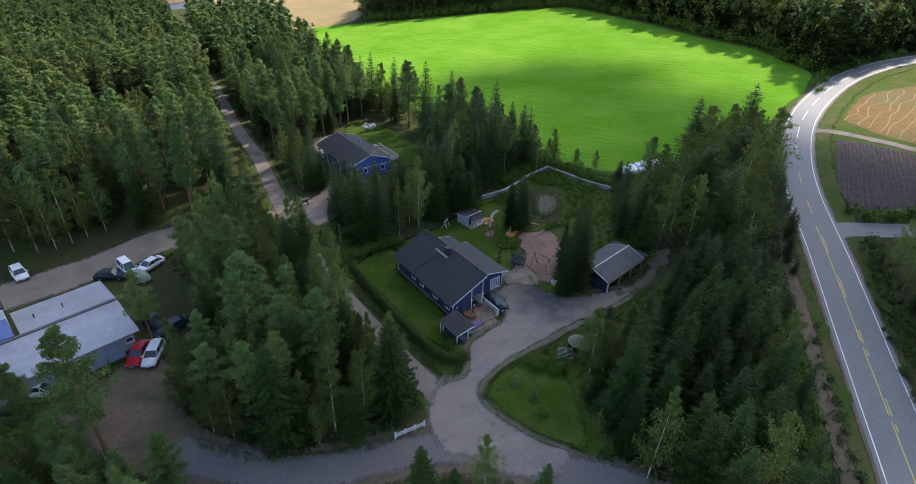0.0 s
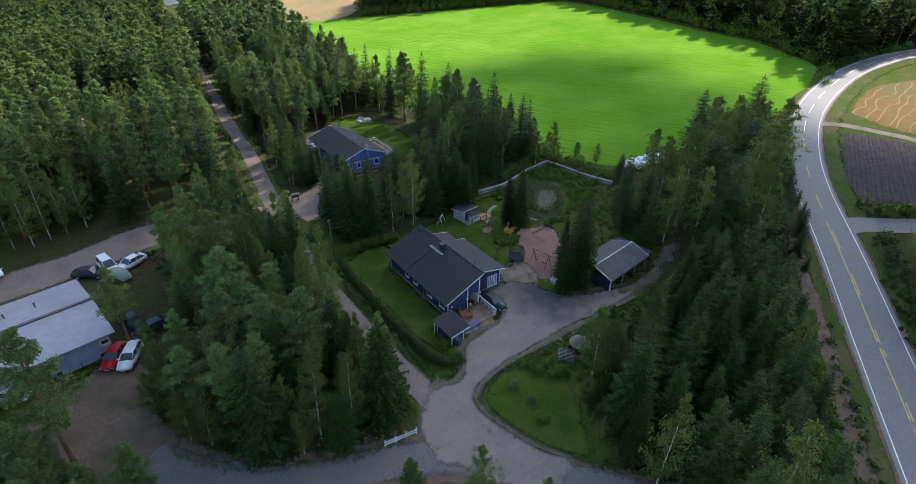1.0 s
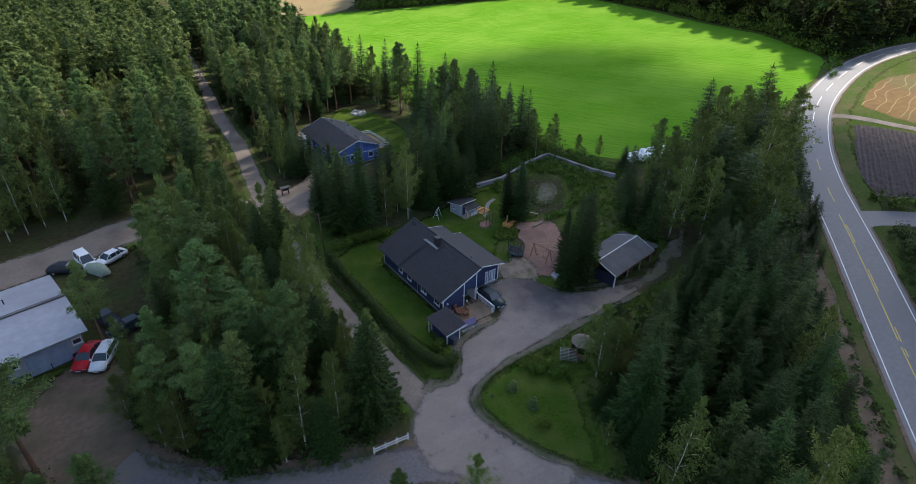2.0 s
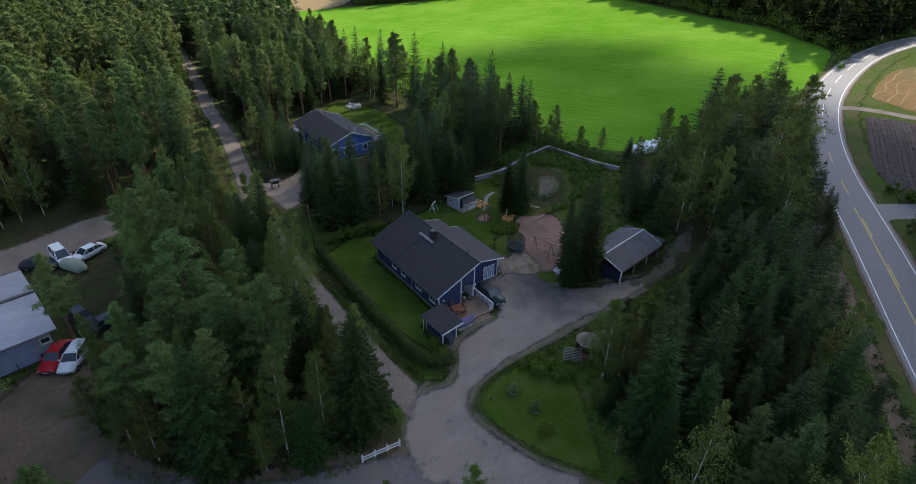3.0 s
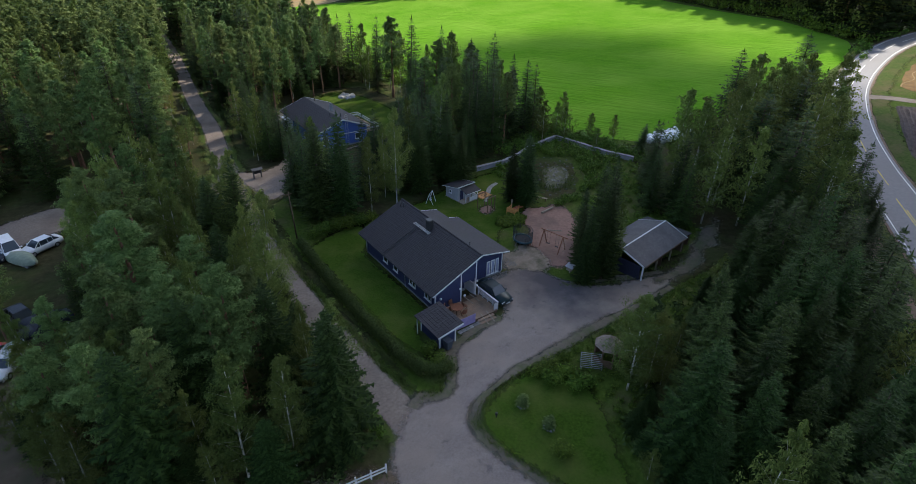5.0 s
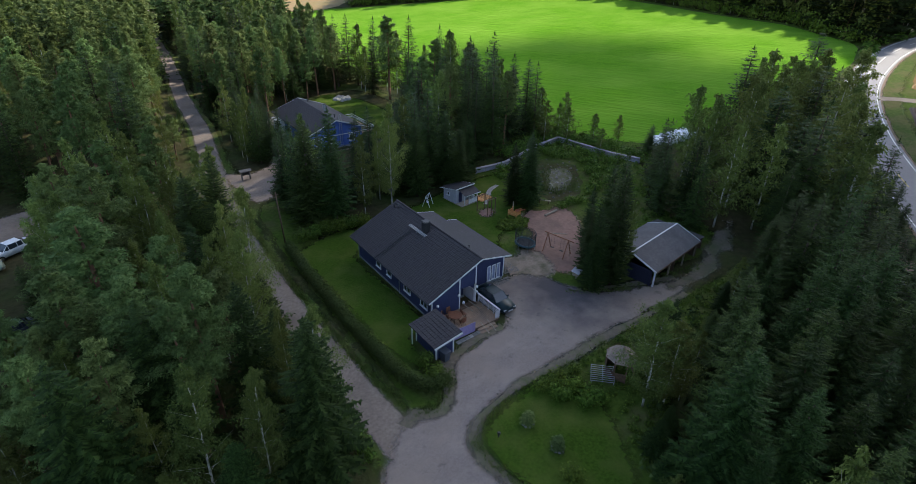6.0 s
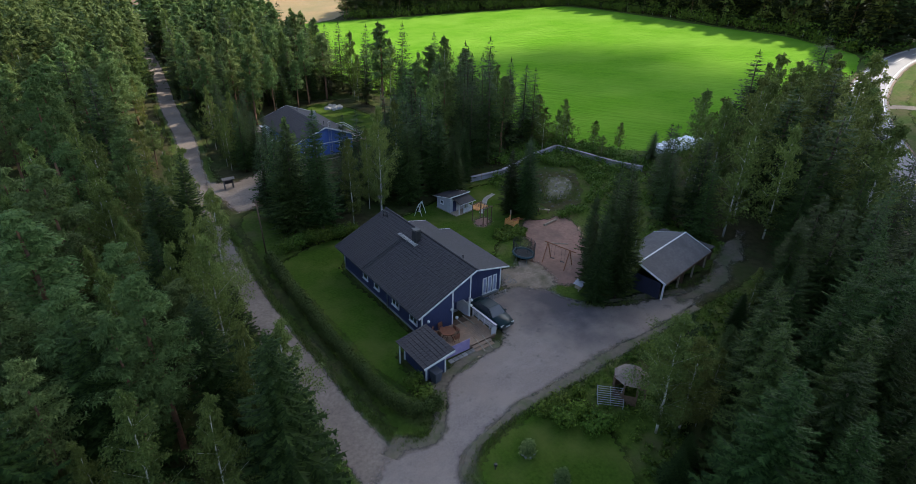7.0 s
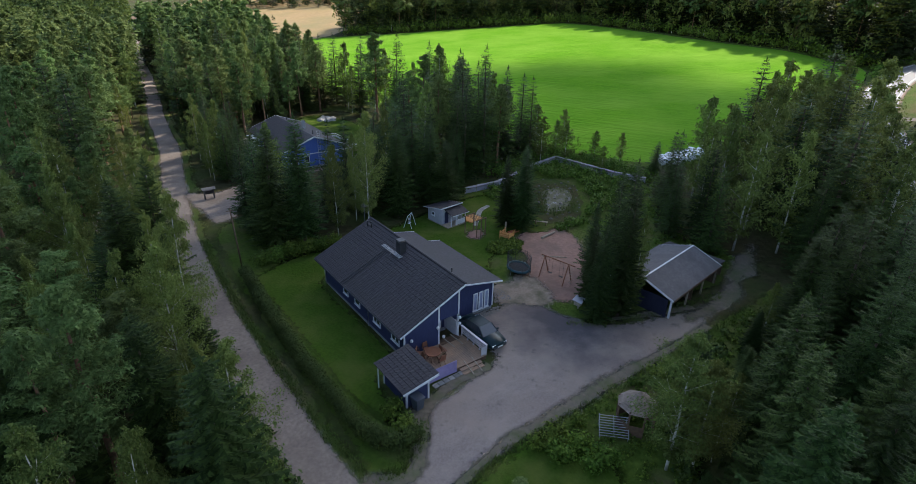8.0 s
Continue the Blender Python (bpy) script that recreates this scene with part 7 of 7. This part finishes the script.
for x, y in scatter([(28, 11), (38, 12), (47, 17), (48, 27), (40, 28), (32, 26), (27, 25), (27, 22), (32, 23.5), (38, 26), (42, 21), (38, 15), (32, 10.8)], 1.1, 77):
    edge.append((x, y, rs.uniform(0.3, 0.7), rs.uniform(0.5, 1.0), rs.uniform(0.4, 0.9)))
foliage_thing("undergrowth", edge, 170, 0.22, M_SHRUB, "rank green undergrowth round the pond", "plants", "stuff", seed=6)
edge = [(x, y, rs.uniform(0.15, 0.4), rs.uniform(0.4, 0.8), rs.uniform(0.2, 0.5)) for x, y in scatter([(24, -6.3), (37, -5), (40, 4), (48, 12), (50, 18), (42, 14), (32, 8.5), (28, 6), (26, 0)], 1.2, 90) if not (21 < x < 34 and -8 < y < 1)]
foliage_thing("undergrowth", edge, 150, 0.2, M_SHRUB, "tall weeds behind the carport", "plants", "stuff", seed=16)
edge = [(x, y, rs.uniform(0.1, 0.25), rs.uniform(0.3, 0.6), rs.uniform(0.15, 0.35)) for x, y in scatter([(6.4, -11.4), (14, -10.9), (32, -11), (34, -12.5), (20, -15), (11, -17.5), (6, -20), (4.5, -19), (7, -15)], 0.9, 91)]
foliage_thing("undergrowth", edge, 260, 0.15, M_SHRUB, "weeds and saplings beside the drive", "plants", "stuff", seed=17)
edge = [(x, y, rs.uniform(0.3, 0.8), rs.uniform(0.6, 1.2), rs.uniform(0.5, 1.2)) for x, y in scatter([(11, -44), (20, -38), (32.4, -29.8), (48, -18.4), (64, -7.0), (80.0, 2.6), (74.6, 1.6), (61.6, -7.6), (46.3, -17.3), (30.0, -28.4), (12, -41)], 1.3, 78)]
foliage_thing("undergrowth", edge, 240, 0.16, M_SHRUB, "willow scrub on the road bank", "plants", "stuff", seed=7)
edge = [(x, y, rs.uniform(0.2, 0.5), rs.uniform(0.5, 1.0), rs.uniform(0.3, 0.7)) for x, y in scatter([(46.6, 22.8), (50.9, 22.3), (49.2, 38.2), (44.8, 60.4), (41.3, 98.6), (39.5, 99), (41.3, 61), (44.8, 38.7)], 1.5, 79)]
foliage_thing("undergrowth", edge, 90, 0.28, M_SHRUB, "rank weeds along the crop field", "plants", "stuff", seed=8)
edge = [(x, y, 0.25, rs.uniform(0.5, 1.1), rs.uniform(0.25, 0.6)) for poly, gp in (([(-10, -8), (-14.5, -10.8), (-22, -9), (-28, -4), (-31, 2), (-28, 12), (-26, 24), (-27, 38), (-10.2, 38)], 1.7), ([(12, -11.6), (34, -11.4), (46, -16), (40, -28), (16, -44), (4, -40), (0.4, -26), (4, -20), (9, -17)], 1.7)) for x, y in scatter(poly, gp, 80)]
foliage_thing("undergrowth", edge, 60, 0.3, M_HEDGE, "bilberry and saplings on the forest floor", "plants", "stuff", seed=9)


def tufts(name, spots, h, label, seed):
    r = random.Random(seed)
    tris = []
    for x, y, n in spots:
        for _ in range(n):
            a, d = r.uniform(0, 6.28), r.uniform(0, 0.3)
            px, py, w, hh = x + d * math.cos(a), y + d * math.sin(a), 0.03, h * r.uniform(0.5, 1.3)
            b = r.uniform(0, 6.28)
            tris.append(((px - w * math.cos(b), py - w * math.sin(b), 0.03), (px + w * math.cos(b), py + w * math.sin(b), 0.03), (px + r.uniform(-0.2, 0.2) * h * 2, py + r.uniform(-0.2, 0.2) * h * 2, hh)))
    return tagged(new(name, tri_mesh(name, np.array(tris), M_GRASS)), label, "grass", kind="stuff")


def along(pts, half, gap, seed, n=9, side=0.0):
    r = random.Random(seed)
    out = []
    for p in smooth_line(pts, gap):
        out.append((p.x + side + r.uniform(-half, half), p.y + r.uniform(-half, half), n))
    return out


LAWN_EDGE = [(8.5, -10.6), (3.2, -10.5), (-0.4, -10.8), (-2.8, -11.4), (-4.3, -12.6), (-4.5, -14.2), (-3.8, -17.5), (-2.8, -20.4), (-1.0, -23.4)]
sp = along(LAWN_EDGE, 0.25, 0.08, 1) + along([(-6.7, -7.0), (-7.2, 0), (-7.3, 10), (-7.1, 20), (-6.4, 30)], 0.3, 0.07, 2) + along([(-10.4, -6), (-10.9, 6), (-10.7, 18), (-10.2, 32)], 0.4, 0.08, 3)
sp += along([(-6.4, -7.8), (-4.8, -8.0), (-3.0, -6.9), (-1.8, -5.2)], 0.5, 0.05, 4) + along([(30, -10.8), (22, -10.8), (14.7, -10.6), (8.5, -10.7)], 0.4, 0.08, 5) + along([(14.6, -3.2), (18.7, -5.6), (24, -6.6), (30, -7.9)], 0.4, 0.08, 6)
sp += along([(-12.4, -12.2), (-17, -11.6), (-22, -9.6), (-28, -5.8), (-32, -1)], 0.5, 0.08, 7) + along([(-12, -20), (-17, -17.4), (-24, -14.8), (-31, -11)], 0.7, 0.08, 8)
tufts("verge_grass", sp, 0.22, "tufts of grass along lanes and drive", 1)

# ---- garden things at the crossing ----
rk = thing("cattle_grid", (7.7, -13.3, 0.06), -45, "grey metal cattle grid leaning by the gazebo", "rack")
for k in range(9):
    part("bar", Shape().tube((-0.9, -0.55 + 0.14 * k, 0.25 + 0.08 * k), (0.9, -0.55 + 0.14 * k, 0.25 + 0.08 * k), 0.025, None, 6), M_PLINTH, rk)
for x in (-0.9, 0, 0.9):
    part("side_bar", Shape().beam((x, -0.6, 0.2), (x, 0.62, 0.92), 0.04, 0.04), M_PLINTH, rk)
for x in (-0.85, 0.85):
    part("leg", Shape().beam((x, 0.6, 0.0), (x, 0.6, 0.9), 0.04, 0.04).beam((x, -0.6, 0.0), (x, -0.6, 0.22), 0.04, 0.04), M_PLINTH, rk)
gz = thing("gazebo", (9.4, -13.6, 0.0), 15, "small eight-sided wooden gazebo with brown shingle roof", "gazebo")
m_lath = surface("grey_lath", (0.15, 0.115, 0.092), (0.25, 0.195, 0.16), None, 4, 1, 0.8, 0.2, 0.006)
for k in range(8):
    a, b = k * math.pi / 4, (k + 1) * math.pi / 4
    s = Shape()
    for j in range(9):
        u0, u1 = j / 9, (j + 0.9) / 9
        r0, r1, z0, z1 = 1.3 * (1 - u0), 1.3 * (1 - u1), 1.85 + 1.0 * u0, 1.85 + 1.0 * u1
        s.slab([(r0 * math.cos(a), r0 * math.sin(a), z0), (r0 * math.cos(b), r0 * math.sin(b), z0), (r1 * math.cos(b), r1 * math.sin(b), z1), (r1 * math.cos(a), r1 * math.sin(a), z1)], 0.03)
    part("roof_panel", s, m_lath, gz, "brown shingled roof panel")
    part("post", Shape().box(1.2 * math.cos(a) - 0.05, 1.2 * math.cos(a) + 0.05, 1.2 * math.sin(a) - 0.05, 1.2 * math.sin(a) + 0.05, 0, 1.95), M_DARKWOOD, gz)
    if k != 5:
        part("parapet", Shape().beam((1.2 * math.cos(a), 1.2 * math.sin(a), 0.5), (1.2 * math.cos(b), 1.2 * math.sin(b), 0.5), 0.04, 0.8), M_DARKWOOD, gz)
for x, y in ((-0.2, -13.3), (0.0, -16.1)):
    tub = thing("tree_tub", (x, y, 0.06), 0, "small conifer in a ring of pale stones", "plant", "planted tubs on the lawn")
    s = Shape()
    for k in range(9):
        stone(s, 0.38 * math.cos(k * 0.7), 0.38 * math.sin(k * 0.7), 0, 0.13, rs)
    part("stone_ring", s, M_STONE, tub)
    part("plant", tri_mesh("plant", spruce_tris(random.Random(int(y * -10)), 1.15, 0.32, 10, 7, 3), M_PINE), M_PINE, tub)
    part("stem", Shape().tube((0, 0, 0), (0, 0, 0.9), 0.03, 0.01, 6), M_BARK, tub)
solid("lawn_lamp", Shape().tube((0, 0, 0), (0, 0, 0.35), 0.05, 0.05, 8).tube((0, 0, 0.35), (0, 0, 0.5), 0.13, 0.09, 10), M_BLACK, "short black garden lamp on the lawn", "lamp", at=(-2.7, -13.0, 0.06))
wf = thing("white_fence", (-13.75, -12.2, 0), -7, "short white rail fence at the crossing", "fence")
for k in range(4):
    part("post", Shape().box(-1.65 + 1.1 * k - 0.05, -1.65 + 1.1 * k + 0.05, -0.05, 0.05, 0, 0.95), M_WHITE, wf)
for z in (0.35, 0.65):
    part("rail", Shape().box(-1.7, 1.7, -0.08, -0.05, z, z + 0.14), M_WHITE, wf)
pl = thing("lane_pole", (-4.8, 22.1, 0), 0, "bare grey wooden pole with wires", "pole")
part("pole", Shape().tube((0, 0, 0), (-0.2, 0.1, 6.2), 0.09, 0.06, 8), M_DARKWOOD, pl, smooth=True)
part("cross_arm", Shape().beam((-0.55, 0.1, 5.9), (0.15, 0.1, 5.9), 0.05, 0.06), M_DARKWOOD, pl)
lp = thing("street_lamp", (-24.4, 7.4, 0), 0, "slim grey pole with a white globe in the wood", "street lamp")
part("pole", Shape().tube((0, 0, 0), (0, 0, 6.4), 0.07, 0.045, 8), M_METAL, lp, smooth=True)
bm = bmesh.new()
bmesh.ops.create_uvsphere(bm, u_segments=16, v_segments=10, radius=0.24, matrix=Matrix.Translation((0, 0, 6.6)))
me = bpy.data.meshes.new("globe")
bm.to_mesh(me), bm.free()
me.materials.append(M_WHITE)
part("globe", me, M_WHITE, lp, "white glass globe", True)
mb = thing("letter_boxes", (-2.7, 42.4, 0.05), 0, "small roofed letterbox stand by the lane", "letterbox stand")
part("side_post", Shape().box(-0.6, -0.5, -0.2, 0.2, 0, 1.3), M_FELTL, mb)
part("side_post", Shape().box(0.5, 0.6, -0.2, 0.2, 0, 1.3), M_FELTL, mb)
part("roof", Shape().slab([(-0.8, -0.4, 1.3), (0.8, -0.4, 1.3), (0.8, 0, 1.55), (-0.8, 0, 1.55)], 0.05).slab([(-0.8, 0, 1.55), (0.8, 0, 1.55), (0.8, 0.4, 1.3), (-0.8, 0.4, 1.3)], 0.05), M_FELTL, mb)
part("box", Shape().box(-0.45, 0.45, -0.15, 0.15, 0.7, 1.1), M_BLACK, mb)

rp = Shape()
for x, y in scatter([(26.4, 72.6), (28.6, 72.8), (29.6, 75.4), (27.4, 77), (25.8, 75)], 0.6, 61):
    stone(rp, x, y, 0.05, rs.uniform(0.35, 0.75), rs)
solid("boulder_heap", rp, M_STONE, "heap of pale grey boulders on the lawn's edge", "boulders", kind="stuff")
tp = thing("covered_boat", (-31.4, 33.8, 0.0), 30, "boat under a pale green tarpaulin by the track", "boat")
s = Shape()
for y, w, h in ((-2.2, 0.1, 0.7), (-1.6, 0.6, 1.0), (-0.5, 0.95, 1.25), (0.8, 0.95, 1.2), (1.8, 0.8, 0.95), (2.0, 0.7, 0.4)):
    s.v += [(-w, y, 0.35), (-w * 0.85, y, h * 0.75), (0, y, h), (w * 0.85, y, h * 0.75), (w, y, 0.35)]
for k in range(5):
    s.f += [(k * 5 + j, k * 5 + j + 1, k * 5 + j + 6, k * 5 + j + 5) for j in range(4)]
part("tarpaulin", s, surface("green_tarp", (0.16, 0.20, 0.15), (0.25, 0.29, 0.22), None, 3, 1, 0.6, 0.3, 0.03), tp, smooth=True)
part("hull", Shape().box(-0.6, 0.6, -1.5, 1.9, 0.0, 0.4, None, 0.1), M_PALE, tp)
make_car((-29.6, 35.9, 0.0), -60, P_WHITE, "white hatchback half hidden among the weeds")

reeds = [(x, y, 9) for x, y in scatter([(30.0, 14.2), (33, 13.4), (37.6, 16.6), (39, 20.4), (36.4, 22.6), (32.4, 20.2), (29.6, 16.6)], 0.34, 71) if not inside((x, y), [(31.2, 15.8), (33.0, 15.4), (36.0, 17.6), (36.8, 19.6), (35.2, 20.2), (33.0, 18.4)])]
tufts("reeds", reeds, 0.55, "green reeds and sedge in the pond's shallows", 5)
